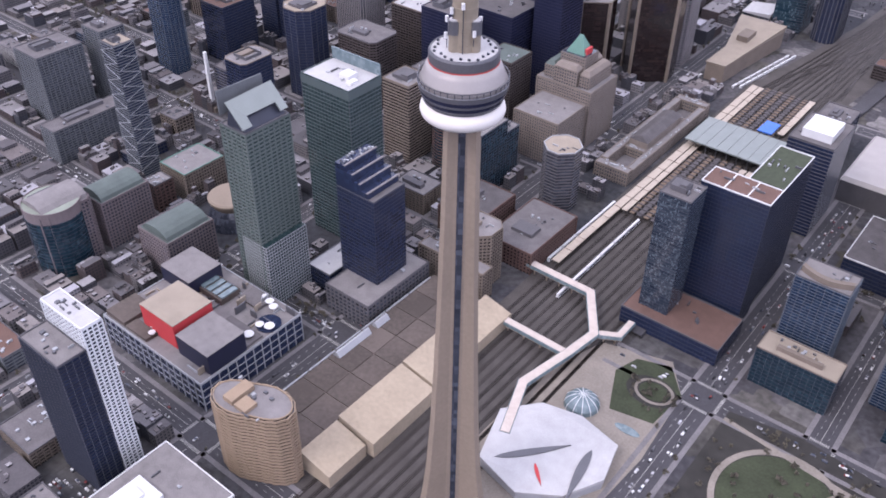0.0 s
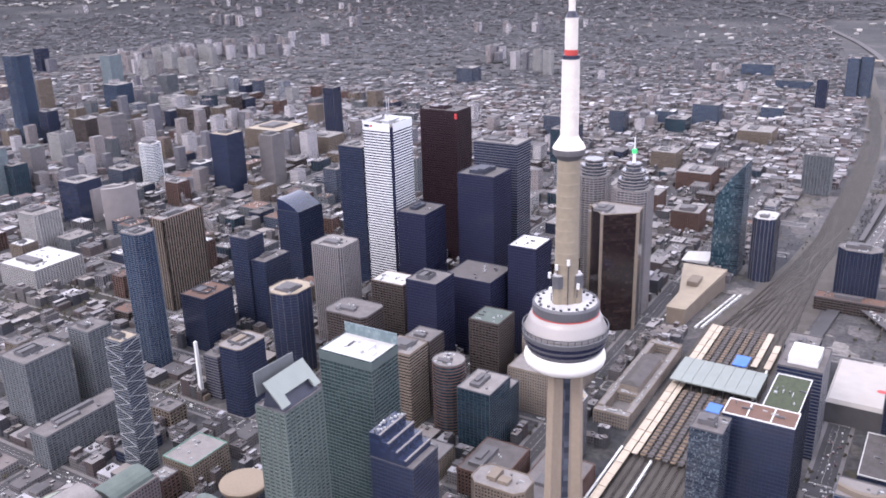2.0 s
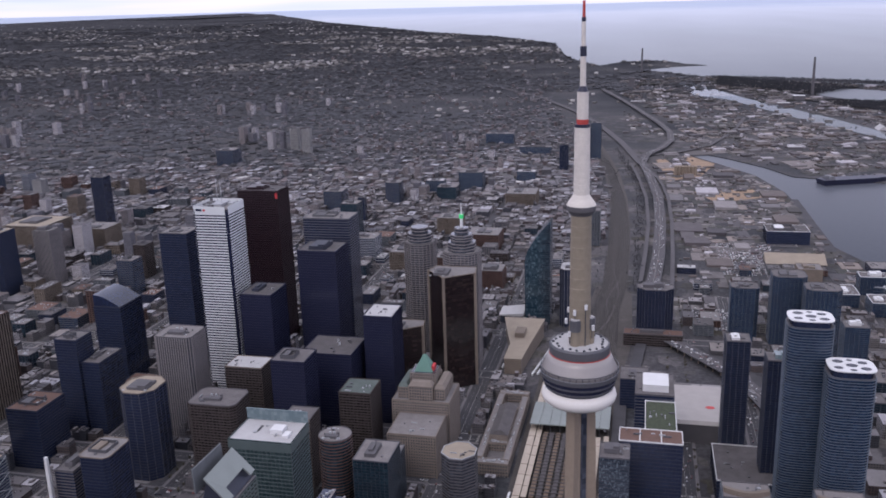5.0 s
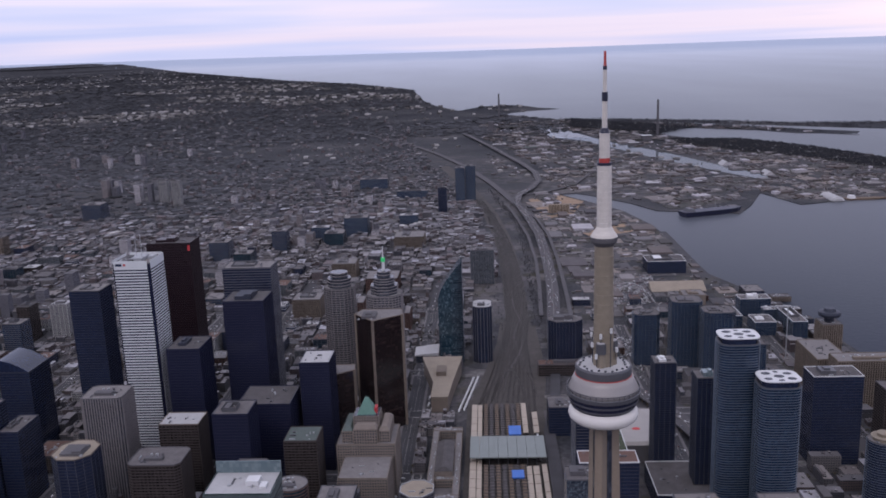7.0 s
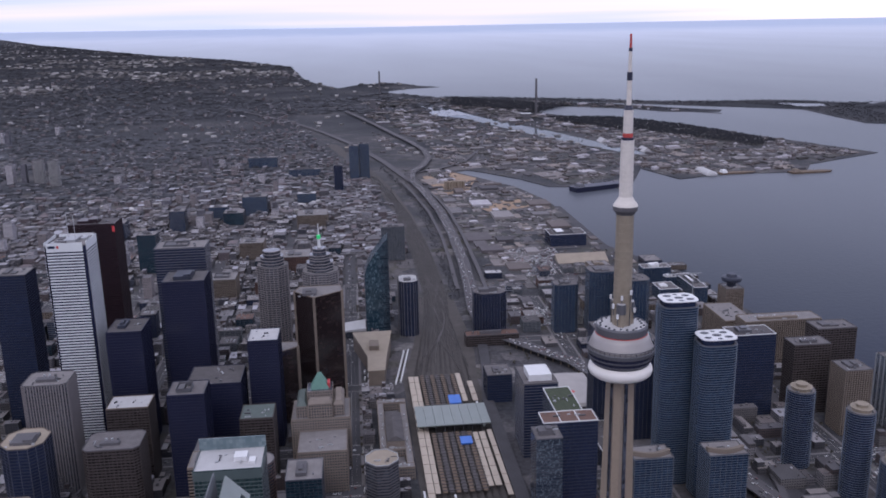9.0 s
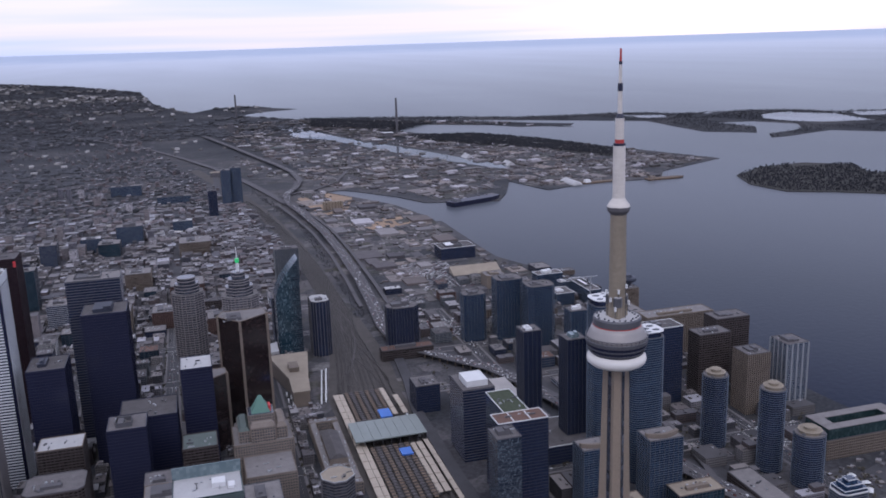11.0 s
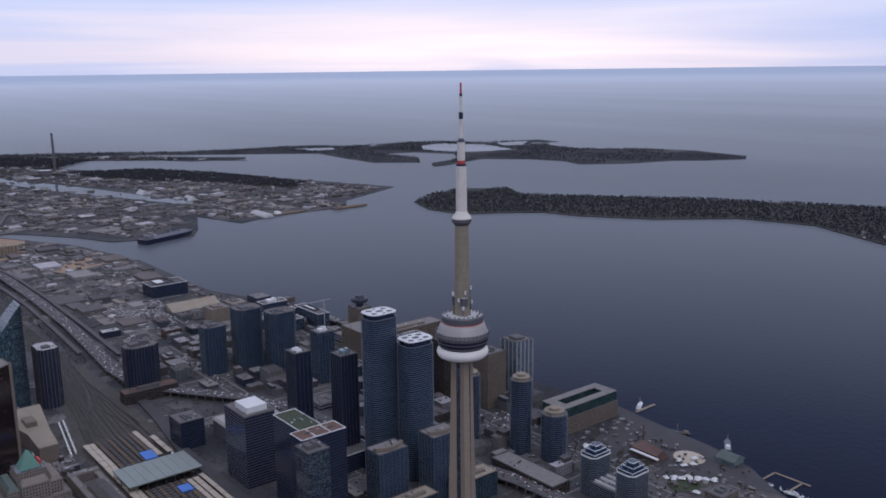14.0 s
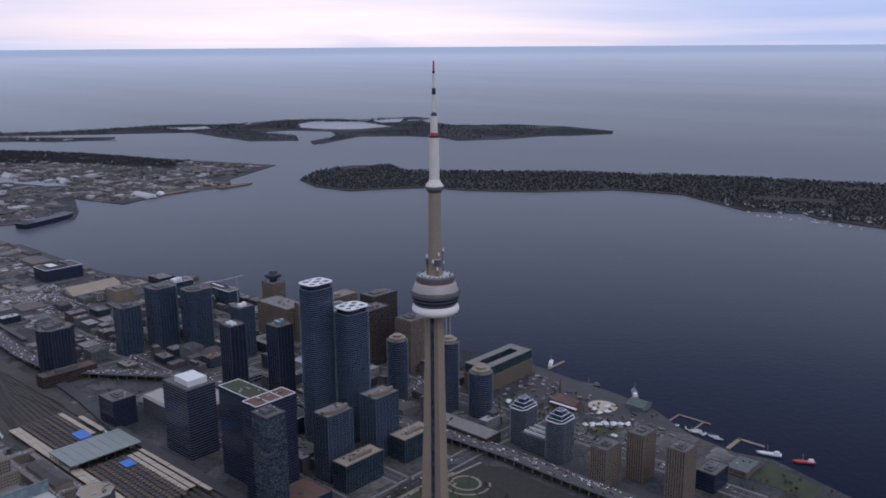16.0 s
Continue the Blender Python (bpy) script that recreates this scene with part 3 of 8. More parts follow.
def tower(name, label, x0, x1, y0, y1, h, roof=GREY_ROOF, edge=CONCRETE_GREY, plant=CONCRETE_GREY, cut=0.0, turn=0.0, base=0.0, round_n=0, **style):
    """A building on a rectangle (corners cut off, or rounded) with a facade and a roof."""
    TAKEN.append((x0 - 4, x1 + 4, y0 - 4, y1 + 4))
    cx, cy, w, d = (x0 + x1) / 2, (y0 + y1) / 2, (x1 - x0) / 2, (y1 - y0) / 2
    ob = thing(name, label, "building", (cx, cy, base), turn)
    if round_n:
        pts = soft_rect(w, d, -round_n) if round_n < 0 else ring(w, d, round_n, 0.5)
    elif cut:
        pts = [(-w + cut, -d), (w - cut, -d), (w, -d + cut), (w, d - cut), (w - cut, d), (-w + cut, d), (-w, d - cut), (-w, -d + cut)]
    else:
        pts = rect(-w, w, -d, d)
    away = math.hypot(cx + 235, cy - 311) > 860
    facade(ob, pts, 0, h, joint=away, **style)
    rooftop(ob, pts, h, roof, edge, plant, seed=int(abs(x0 * 7 + y0)), small=away)
    return ob


TIERED = dict(body=GL_GREY, floor=3.8, band=CONCRETE_PALE, band_h=1.5, band_d=0.5, fin=CONCRETE_PALE, bay=6, fin_w=1.0, fin_d=0.5)
BLACK = dict(body=GL_BLACK, floor=3.9, band=BLACK_STEEL, band_h=1.1, band_d=0.15, fin=BLACK_STEEL, bay=3.0, fin_w=0.3, fin_d=0.35)
RIBBED = dict(body=GL_GREY, floor=3.8, band=CONCRETE_GREY, band_h=1.0, band_d=0.1, fin=CONCRETE_PALE, bay=3.2, fin_w=1.3, fin_d=0.8)
STRIPED = dict(body=GL_NAVY, floor=3.9, band=PALE_METAL, band_h=1.4, band_d=0.3)
PUNCHED = dict(body=GL_BROWN, floor=3.6, band=BEIGE_STONE, band_h=1.6, band_d=0.4, fin=BEIGE_STONE, bay=3.4, fin_w=1.4, fin_d=0.4)
PINK = dict(body=GL_GREY, floor=3.7, band=PINK_STONE, band_h=1.5, band_d=0.4, fin=PINK_STONE, bay=3.6, fin_w=1.4, fin_d=0.4)
STONE = dict(body=GL_GREY, floor=3.6, band=LIMESTONE, band_h=1.7, band_d=0.35, fin=LIMESTONE, bay=3.2, fin_w=1.6, fin_d=0.4)
BROWN = dict(body=GL_BROWN, floor=3.7, band=BROWN_STONE, band_h=1.5, band_d=0.5, fin=BROWN_STONE, bay=4.5, fin_w=0.6, fin_d=0.4)
CONDO = dict(body=GL_BLUE, floor=3.0, band=BALCONY, band_h=0.35, band_d=0.8, fin=GREY_METAL, bay=6.5, fin_w=0.35, fin_d=0.4)
CONDO_DARK = dict(body=GL_NAVY, floor=3.0, band=DARK_METAL, band_h=0.4, band_d=0.9, fin=GREY_METAL, bay=6.0, fin_w=0.4, fin_d=0.5)
TEAL = dict(body=GL_TEAL, floor=3.6, band=DARK_METAL, band_h=0.8, band_d=0.15, fin=GREY_METAL, bay=5.0, fin_w=0.2, fin_d=0.25)
GREEN = dict(body=GL_GREEN, floor=3.9, band=SPANDREL, band_h=1.1, band_d=0.15, fin=GREY_METAL, bay=4.0, fin_w=0.2, fin_d=0.2)
GREYCOND = dict(body=GL_GREY, floor=3.0, band=CONCRETE_COOL, band_h=0.9, band_d=0.7, fin=CONCRETE_COOL, bay=6.0, fin_w=0.9, fin_d=0.5)
BEIGECOND = dict(body=GL_BROWN, floor=3.0, band=BEIGE_STONE, band_h=1.0, band_d=0.3, fin=BEIGE_STONE, bay=3.6, fin_w=1.3, fin_d=0.6)
BRICKS = dict(body=GL_BROWN, floor=3.8, band=RED_BRICK, band_h=1.8, band_d=0.3, fin=RED_BRICK, bay=4.0, fin_w=1.8, fin_d=0.3)
NAVY = dict(body=GL_NAVY, floor=3.9, band=DARK_METAL, band_h=0.9, band_d=0.15, fin=DARK_METAL, bay=3.0, fin_w=0.2, fin_d=0.2)

# ---------------------------------------------------------------- ground and lake
from mathutils.geometry import delaunay_2d_cdt


def cuts(lo, hi):
    """Lines along which a sheet is divided: every 250 m near the place, wider apart far off."""
    at, step, out = 0.0, 250.0, []
    while at < 90000:
        out.append(at)
        at += step
        if at > 7000:
            step *= 1.35
    return [v for v in sorted({-v for v in out} | set(out)) if lo < v < hi]


def sheet(name, outline, material, z=0.0, depth=3.0, fine=True):
    """A level piece of land or paving on an outline of plan points, with its edge going down by depth."""
    bm = bmesh.new()
    found = delaunay_2d_cdt([Vector(q) for q in outline], [], [list(range(len(outline)))], 1, 0.01)
    at = [bm.verts.new((q.x, q.y, 0)) for q in found[0]]
    for tri in found[2]:
        bm.faces.new([at[i] for i in tri])
    xs, ys = [p[0] for p in outline], [p[1] for p in outline]
    if fine:
        for v in cuts(min(xs), max(xs)):
            bmesh.ops.bisect_plane(bm, geom=bm.verts[:] + bm.edges[:] + bm.faces[:], plane_co=(v, 0, 0), plane_no=(1, 0, 0))
        for v in cuts(min(ys), max(ys)):
            bmesh.ops.bisect_plane(bm, geom=bm.verts[:] + bm.edges[:] + bm.faces[:], plane_co=(0, v, 0), plane_no=(0, 1, 0))
    bmesh.ops.recalc_face_normals(bm, faces=bm.faces)
    if bm.faces and sum(f.normal.z for f in bm.faces) < 0:
        bmesh.ops.reverse_faces(bm, faces=bm.faces)
    rim = [e for e in bm.edges if e.is_boundary]
    if depth:
        made = bmesh.ops.extrude_edge_only(bm, edges=rim)["geom"]
        for v in made:
            if isinstance(v, bmesh.types.BMVert):
                v.co.z = -depth
    uv = bm.loops.layers.uv.new("plan")
    for f in bm.faces:
        for lp in f.loops:
            lp[uv].uv = lp.vert.co.xy
    for v in bm.verts:
        v.co = far(v.co.x, v.co.y, z + v.co.z)[0]
    me = bpy.data.meshes.new(name)
    bm.to_mesh(me)
    bm.free()
    me.materials.append(material)
    return tagged(new(name, me), kind="structure")


mainland = [(-30000, -4000), (250, -4000), (290, 60), (336, 201), (322, 248), (333, 319), (368, 402), (388, 484), (398, 589), (412, 700), (395, 811), (376, 1082), (345, 1441), (290, 1708), (228, 1891), (225, 2088), (205, 2498), (150, 2760),
            (60, 2950), (-65, 3205), (-40, 3240), (90, 3080), (200, 2900), (263, 2744), (515, 2658), (590, 2790), (700, 3050), (760, 2790), (944, 2856), (1045, 2854), (1268, 2843), (1372, 3008), (1785, 3225), (1686, 3506), (1566, 3880), (1404, 4384),
            (1049, 4775), (782, 5266), (921, 5778), (1491, 5284), (1837, 4906), (1581, 5511), (995, 6127), (300, 6650), (-100, 7330), (100, 7600), (430, 7760), (255, 7990), (125, 8370), (-98, 8450), (-260, 8380), (-480, 7900), (-780, 8950), (-870, 9600), (-1120, 12200), (-2279, 14921), (-4021, 17729), (-9985, 29497), (-22840, 58191), (-30000, 70000)]
tagged(sheet("ground", mainland, GROUND), "grey-brown city ground of lots, yards and worn pavement", "ground")
spit = [(995, 6127), (1700, 5560), (2098, 5260), (2402, 4996), (2335, 4217), (2551, 4014), (2734, 4280), (2694, 4640), (2920, 4580), (3047, 4300), (2900, 4080), (2781, 3998), (2566, 3926), (2472, 3776), (2629, 3804), (2954, 3906), (3158, 3670), (3218, 3437), (3163, 3267), (3420, 3080), (3700, 3000), (3860, 2860), (4080, 2750), (4240, 2850), (4330, 3300), (4210, 3620),
        (4020, 3800), (3900, 3980), (3947, 4249), (4048, 4452), (4209, 4435), (4255, 4718), (3773, 4816), (3688, 5081), (3399, 5276), (3055, 5297), (2847, 5340), (2738, 5520), (2484, 5673), (2198, 5685), (1787, 5800), (1300, 6200), (370, 6727), (300, 6650)]
tagged(sheet("ground_spit", spit, GROUND), "low brown landfill spit in the lake", "ground")
tagged(sheet("ground_islet", [(1398, 5480), (1671, 5368), (1929, 5112), (1862, 5000), (1552, 5113), (1450, 5277)], GROUND), "thin wooded islet behind the spit", "ground")
islands = [(1562, 2766), (1480, 2560), (1500, 2372), (1642, 2291), (1766, 2187), (1801, 2036), (1954, 1788), (2191, 1589), (2217, 1515), (2260, 1320), (2180, 1168), (2099, 1006), (2172, 840), (2109, 762), (2087, 552), (2050, 200), (2100, -400), (3100, -400), (3020, 400), (3005, 812), (2824, 1371), (2489, 2021), (2176, 2428), (2057, 2601), (2144, 2801), (2008, 2934), (1778, 2911)]
tagged(sheet("ground_island", islands, SHORE), "wooded low island in the harbour", "ground")


def lake():
    bm = bmesh.new()
    radii = [0, 300, 600, 900, 1200, 1500, 1800, 2100, 2400, 2700, 2900, 3100, 3300, 3500, 3700, 3900, 4200, 4500, 5000, 5500, 6000, 7000, 8000, 9000]
    uv = bm.loops.layers.uv.new("plan")
    n = 240

    def net(rr):
        rows = [[bm.verts.new((CX + r * math.cos(2 * math.pi * i / n), CY + r * math.sin(2 * math.pi * i / n), -2.5)) for i in range(n)] for r in rr]
        for a, b in zip(rows, rows[1:]):
            for i in range(n):
                bm.faces.new((a[i], b[i], b[(i + 1) % n], a[(i + 1) % n]))

    net([1.0] + radii[1:])
    for f in bm.faces:
        for lp in f.loops:
            lp[uv].uv = lp.vert.co.xy
    for v in bm.verts:
        v.co = far(v.co.x, v.co.y, v.co.z)[0]
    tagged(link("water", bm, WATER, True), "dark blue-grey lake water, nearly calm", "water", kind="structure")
    bm = bmesh.new()
    uv = bm.loops.layers.uv.new("plan")
    net([9000, 10000, 11000, 13000, 16000, 20000, 26000, 36000, 52000, 90000])
    for f in bm.faces:
        for lp in f.loops:
            lp[uv].uv = lp.vert.co.xy
    for v in bm.verts:
        v.co = far(v.co.x, v.co.y, v.co.z)[0]
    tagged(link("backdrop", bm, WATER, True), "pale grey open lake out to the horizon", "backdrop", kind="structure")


lake()


def strip(name, points, width, material, z=0.15, depth=0.2, label="", kind="structure"):
    """A road or bed along a line of plan points."""
    bm = bmesh.new()
    uv = bm.loops.layers.uv.new("plan")
    fine = []
    for a, b in zip(points, points[1:]):
        k = max(1, int(math.dist(a, b) / 60))
        fine += [Vector(a).lerp(Vector(b), i / k) for i in range(k)]
    fine.append(Vector(points[-1]))
    rows = []
    for i, c in enumerate(fine):
        u = (fine[min(i + 1, len(fine) - 1)] - fine[max(i - 1, 0)]).normalized()
        o = Vector((u.y, -u.x)) * width / 2
        rows.append([bm.verts.new(far(q.x, q.y, h)[0]) for q, h in ((c + o, z - depth), (c + o, z), (c - o, z), (c - o, z - depth))])
    for a, b in zip(rows, rows[1:]):
        for i in range(3):
            bm.faces.new((a[i], b[i], b[i + 1], a[i + 1]))
    for f in bm.faces:
        for lp in f.loops:
            lp[uv].uv = lp.vert.co.xy
    ob = link(name, bm, material)
    return tagged(ob, label, name.split("_")[0], kind=kind)


# the rail lands and the streets
RAILS = [(-300, -600), (-290, 200), (-285, 900), (-280, 1100), (-262, 1300), (-250, 1500), (-250, 1800), (-255, 2050), (-268, 2370), (-300, 2750), (-345, 3080), (-410, 3500), (-520, 4050), (-740, 5200)]
strip("rail_bed", [(-283, -600), (-283, 500), (-286, 700), (-286, 1120)], 120, BALLAST, 0.12, label="brown ballast bed of many railway tracks")
tagged(sheet("rail_bed_throat", [(-346, 1085), (-226, 1085), (-214, 1200), (-212, 1330), (-216, 1500), (-286, 1540), (-296, 1400), (-318, 1250)], BALLAST, 0.115, 0.3, fine=False), "fan of dark ballast where the tracks draw together", "railway")
strip("rail_bed_east", RAILS[3:], 50, BALLAST, 0.10, label="brown ballast bed of the railway")
STREETS_X = ((-430, 24, -600, 4000), (-590, 20, -600, 5000), (-745, 22, -600, 6000), (-890, 20, -600, 6000), (-1060, 22, -600, 7000), (-1400, 22, 0, 7000), (-1750, 22, 0, 7000), (-2300, 24, 0, 8000), (-142, 24, 150, 900), (-48, 18, 300, 1500), (215, 22, 100, 2400))
STREETS_Y = ((240, 18, -2500, -330), (395, 18, -2500, -420), (570, 16, -2500, -440), (665, 16, -2500, -440), (752, 18, -2500, -400), (752, 18, -152, 300), (860, 20, -2500, -400), (1070, 18, -2500, -434), (1070, 18, -196, 250), (1250, 20, -3000, -432), (1250, 20, -140, 250), (1440, 18, -3000, -300), (1620, 18, -3000, -300), (1900, 22, -3500, -300), (1900, 22, -100, 150), (2300, 20, -3500, -300), (2750, 22, -4000, -300), (530, 22, -230, 320))
LANE_PAINT = mat("worn_lane_paint", (0.36, 0.35, 0.33), 0.85, vary=0.3, scale=0.3)
KERB = mat("pale_concrete_pavement", (0.145, 0.135, 0.140), 0.9, vary=0.25, scale=0.06, fine=0.6)


def street(at, wide, lo, hi, along_y, z):
    """A street with kerbed pavements and painted lanes, broken where other streets cross it."""
    line = [(at, lo), (at, hi)] if along_y else [(lo, at), (hi, at)]
    strip("street", line, wide, ASPHALT, z, label="asphalt street with worn lanes")
    crossing = sorted((c, w) for c, w, a, b in (STREETS_Y if along_y else STREETS_X) if a - 5 < at < b + 5)
    first, last = max(lo, 60 if along_y else -1420), min(hi, 1650 if along_y else 320)
    if first >= last:
        return
    side, paint = bmesh.new(), bmesh.new()

    def slab(bm, u0, u1, v0, v1, z0, z1):
        if along_y:
            box(bm, at + u0, at + u1, v0, v1, z0, z1)
        else:
            box(bm, v0, v1, at + u0, at + u1, z0, z1)

    stops = [(first, 0)] + [c for c in crossing if first < c[0] < last] + [(last, 0)]
    for (a, wa), (b, wb) in zip(stops, stops[1:]):
        v0, v1 = a + wa / 2 + 0.5, b - wb / 2 - 0.5
        if v1 - v0 < 12:
            continue
        for k in (-1, 1):
            u0, u1 = sorted((k * wide / 2, k * (wide / 2 + 4.2)))
            slab(side, u0, u1, v0, v1, 0.0, 0.42)
        for v in np.arange(v0 + 9, v1 - 9, 9.0):
            for u in (-wide / 4, wide / 4):
                slab(paint, u - 0.14, u + 0.14, v, v + 3.2, z - 0.05, z + 0.012)
        slab(paint, -0.22, -0.06, v0 + 6, v1 - 6, z - 0.05, z + 0.012)
        slab(paint, 0.06, 0.22, v0 + 6, v1 - 6, z - 0.05, z + 0.012)
        for end in (v0 + 1.5, v1 - 4.5):
            for u in np.arange(-wide / 2 + 1, wide / 2 - 1, 1.6):
                slab(paint, u, u + 0.7, end, end + 3.0, z - 0.05, z + 0.012)
    tagged(link("pavement", side, KERB), "pale concrete pavements with kerbs along a street", "pavement", kind="structure")
    tagged(link("road_markings", paint, LANE_PAINT), "worn pale lane lines and zebra crossings", "road markings", kind="structure")


for at, wide, lo, hi in STREETS_X:
    street(at, wide, lo, hi, True, 0.2)
for at, wide, lo, hi in STREETS_Y:
    street(at, wide, lo, hi, False, 0.24)

# ---------------------------------------------------------------- the tall concrete tower
def observation_tower():
    ob = thing("observation_tower", "very tall grey concrete tower with a round pod and red-and-white mast", "tower", (-235, 311, 0))
    lean = radians(-53)
    levels = ((0, 30.0, 4.4, 8.5), (15, 26.0, 4.2, 8.2), (35, 22.5, 4.0, 7.8), (60, 19.6, 3.8, 7.4), (100, 16.8, 3.6, 7.0), (150, 14.4, 3.4, 6.6), (200, 12.6, 3.2, 6.2), (260, 10.9, 3.1, 5.9), (330, 9.4, 3.0, 5.6))
    bm = bmesh.new()
    rows = []
    for z, reach, half, core in levels:
        row = []
        for k in range(3):
            a = lean + math.pi / 3 + k * 2 * math.pi / 3
            for r, s in ((core, -half), (reach, -half * 0.8), (reach, half * 0.8), (core, half)):
                row.append(bm.verts.new((r * math.cos(a) - s * math.sin(a), r * math.sin(a) + s * math.cos(a), z)))
        rows.append(row)
    for a, b in zip(rows, rows[1:]):
        for i in range(12):
            bm.faces.new((a[i], a[(i + 1) % 12], b[(i + 1) % 12], b[i]))
    bm.faces.new(rows[0][::-1])
    bm.faces.new(rows[-1])
    part("shaft", bm, CONCRETE, ob)
    for k in range(3):
        a = lean + k * 2 * math.pi / 3
        bm = bmesh.new()
        c, s = math.cos(a), math.sin(a)
        for (z0, _, h0, r0), (z1, _, h1, r1) in zip(levels, levels[1:]):
            d0, d1 = r0 * 0.5 + h0 * 0.87 + 0.5, r1 * 0.5 + h1 * 0.87 + 0.5
            quad = lambda d: [(d * c - w * s, d * s + w * c) for w in (-1.9, 1.9)] + [((d - 4) * c - w * s, (d - 4) * s + w * c) for w in (1.9, -1.9)]
            prism(bm, quad(d0), z0, z1, quad(d1))
        part("lift_glazing", bm, GL_GREY, ob, "dark glazed lift strip up the shaft")
    ribs = lambda r0, r1, z0, z1, n: [(r0 + (r1 - r0) * (i / n) + off, z0 + (z1 - z0) * (i + u) / n) for i in range(n) for u, off in ((0.0, 0.0), (0.82, 0.0), (0.83, 0.12), (0.97, 0.12))] + [(r1, z1)]
    turned = (("radome", RADOME, [(11, 328.0), (15.5, 326.4), (19.0, 326.6), (21.0, 328.4), (21.7, 330.8), (21.2, 333.2), (19.4, 335.2)], "white inflated ring under the pod"),
              ("lower_deck", DARK_METAL, [(18.2, 334.4), (19.4, 336.4)], ""), ("deck_band", GREY_METAL, [(20.0, 336.4), (20.6, 337.8)], ""), ("window_band", GL_BLACK, [(20.3, 337.8), (21.0, 340.0)], ""),
              ("deck_band", GREY_METAL, [(21.3, 340.0), (21.8, 341.4)], ""), ("window_band", GL_BLACK, [(21.6, 341.4), (22.0, 343.6)], ""), ("deck_band", GREY_METAL, [(22.4, 343.6), (22.8, 346.2), (22.4, 346.6)], ""),
              ("sloping_roof", POD_METAL, [(22.2, 346.4), (21.3, 348.6), (19.3, 353.0), (17.9, 356.4)], "pale satin metal sloping roof of the pod"), ("red_ring", RED_PAINT, [(17.5, 356.2), (17.5, 356.9)], "thin red ring"),
              ("upper_deck", GREY_METAL, [(17.1, 356.8), (17.4, 357.4), (17.4, 361.6), (16.8, 362.8), (16.3, 362.8), (16.3, 362.0)], "grey drum of the upper deck"), ("upper_roof", WHITE_ROOF, [(16.2, 361.8), (16.2, 362.3)], ""),
              ("upper_shaft", CONCRETE_WARM, ribs(6.2, 5.6, 360, 438, 13), ""), ("sky_pod", CONCRETE_GREY, [(5.6, 437.5), (6.6, 439.0), (7.9, 440.6), (8.1, 443.4)], ""), ("sky_pod_roof", MAST_PAINT, [(8.1, 443.4), (7.4, 445), (5.6, 447.4), (4.5, 449.4)], ""),
              ("mast", MAST_PAINT, ribs(4.4, 4.2, 449, 486.2, 12), "white ribbed antenna mast"), ("mast_collar", BLACK_STEEL, [(4.2, 486.2), (4.2, 488.0)], ""), ("mast_band", RED_PAINT, [(3.2, 488), (3.2, 490.6)], ""), ("mast", MAST_PAINT, ribs(3.1, 3.0, 490.6, 505.2, 4), ""),
              ("mast_collar", BLACK_STEEL, [(3.1, 505.2), (2.6, 506.2), (1.8, 508.2)], ""), ("mast", MAST_PAINT, [(1.6, 508), (1.5, 523.6)], ""), ("mast_collar", BLACK_STEEL, [(1.75, 523.6), (1.75, 528.8)], ""),
              ("mast", MAST_PAINT, [(1.15, 528.8), (1.1, 541.4)], ""), ("mast_collar", BLACK_STEEL, [(1.2, 541.4), (1.2, 543.6)], ""), ("mast_band", RED_PAINT, [(0.85, 543.6), (0.7, 552)], "red tip of the mast"))
    for name, material, profile, label in turned:
        bm = bmesh.new()
        lathe(bm, profile, 48 if profile[0][0] > 3 else 16)
        part(name, bm, material, ob, label, smooth=name in ("radome", "sloping_roof"))
    for k in range(3):
        a = lean + math.pi / 3 + k * 2 * math.pi / 3
        cx, cy = 5.6 * math.cos(a), 5.6 * math.sin(a)
        bm = bmesh.new()
        prism(bm, ring(2.9, 2.9, 8, 0.5, cx, cy), 360.5, 371)
        turret = part("equipment_turret", bm, CONCRETE_WARM, ob)
        bm = bmesh.new()
        prism(bm, ring(3.3, 3.3, 8, 0.5, cx, cy), 371, 377.6)
        part("turret_head", bm, GREY_METAL, turret, "dark grey louvred head")
        bm = bmesh.new()
        prism(bm, ring(2.6, 2.6, 8, 0.5, cx, cy), 377.6, 378.2)
        part("turret_roof", bm, WHITE_ROOF, turret)
    for k, (deg, r, z) in enumerate(((-110, 7.4, 381), (-150, 8.6, 375), (-60, 7.6, 384.5), (-125, 9.4, 368.5), (150, 7.8, 379), (60, 8.0, 374), (-20, 8.2, 371))):
        bm = bmesh.new()
        a = radians(deg)
        prism(bm, ring(0.85, 0.85, 10, 0, r * math.cos(a), r * math.sin(a)), z, z + 2.9)
        drum = part("antenna_drum", bm, WHITE_PAINT, ob, "small white antenna drum")
        bm = bmesh.new()
        prism(bm, ring(0.25, 0.25, 6, 0, (r - 0.6) * math.cos(a), (r - 0.6) * math.sin(a)), 360.5 if r < 8 else z - 5, z + 0.1)
        part("bracket", bm, DARK_METAL, drum)
    post = None
    for k in range(40):
        a = 2 * math.pi * k / 40
        if post is None:
            bm = bmesh.new()
            box(bm, -0.14, 0.14, -0.14, 0.14, 346.2, 349.0)
            post = part("rail_post", bm, DARK_METAL, ob)
            o = post
        else:
            o = new("rail_post", post.data)
            o.parent = ob
        o.location = (22.5 * math.cos(a), 22.5 * math.sin(a), 0)
    bm = bmesh.new()
    rows = [[bm.verts.new((r * math.cos(2 * math.pi * k / 48), r * math.sin(2 * math.pi * k / 48), z)) for k in range(48)] for r, z in ((22.3, 348.8), (22.7, 348.8), (22.7, 349.2), (22.3, 349.2))]
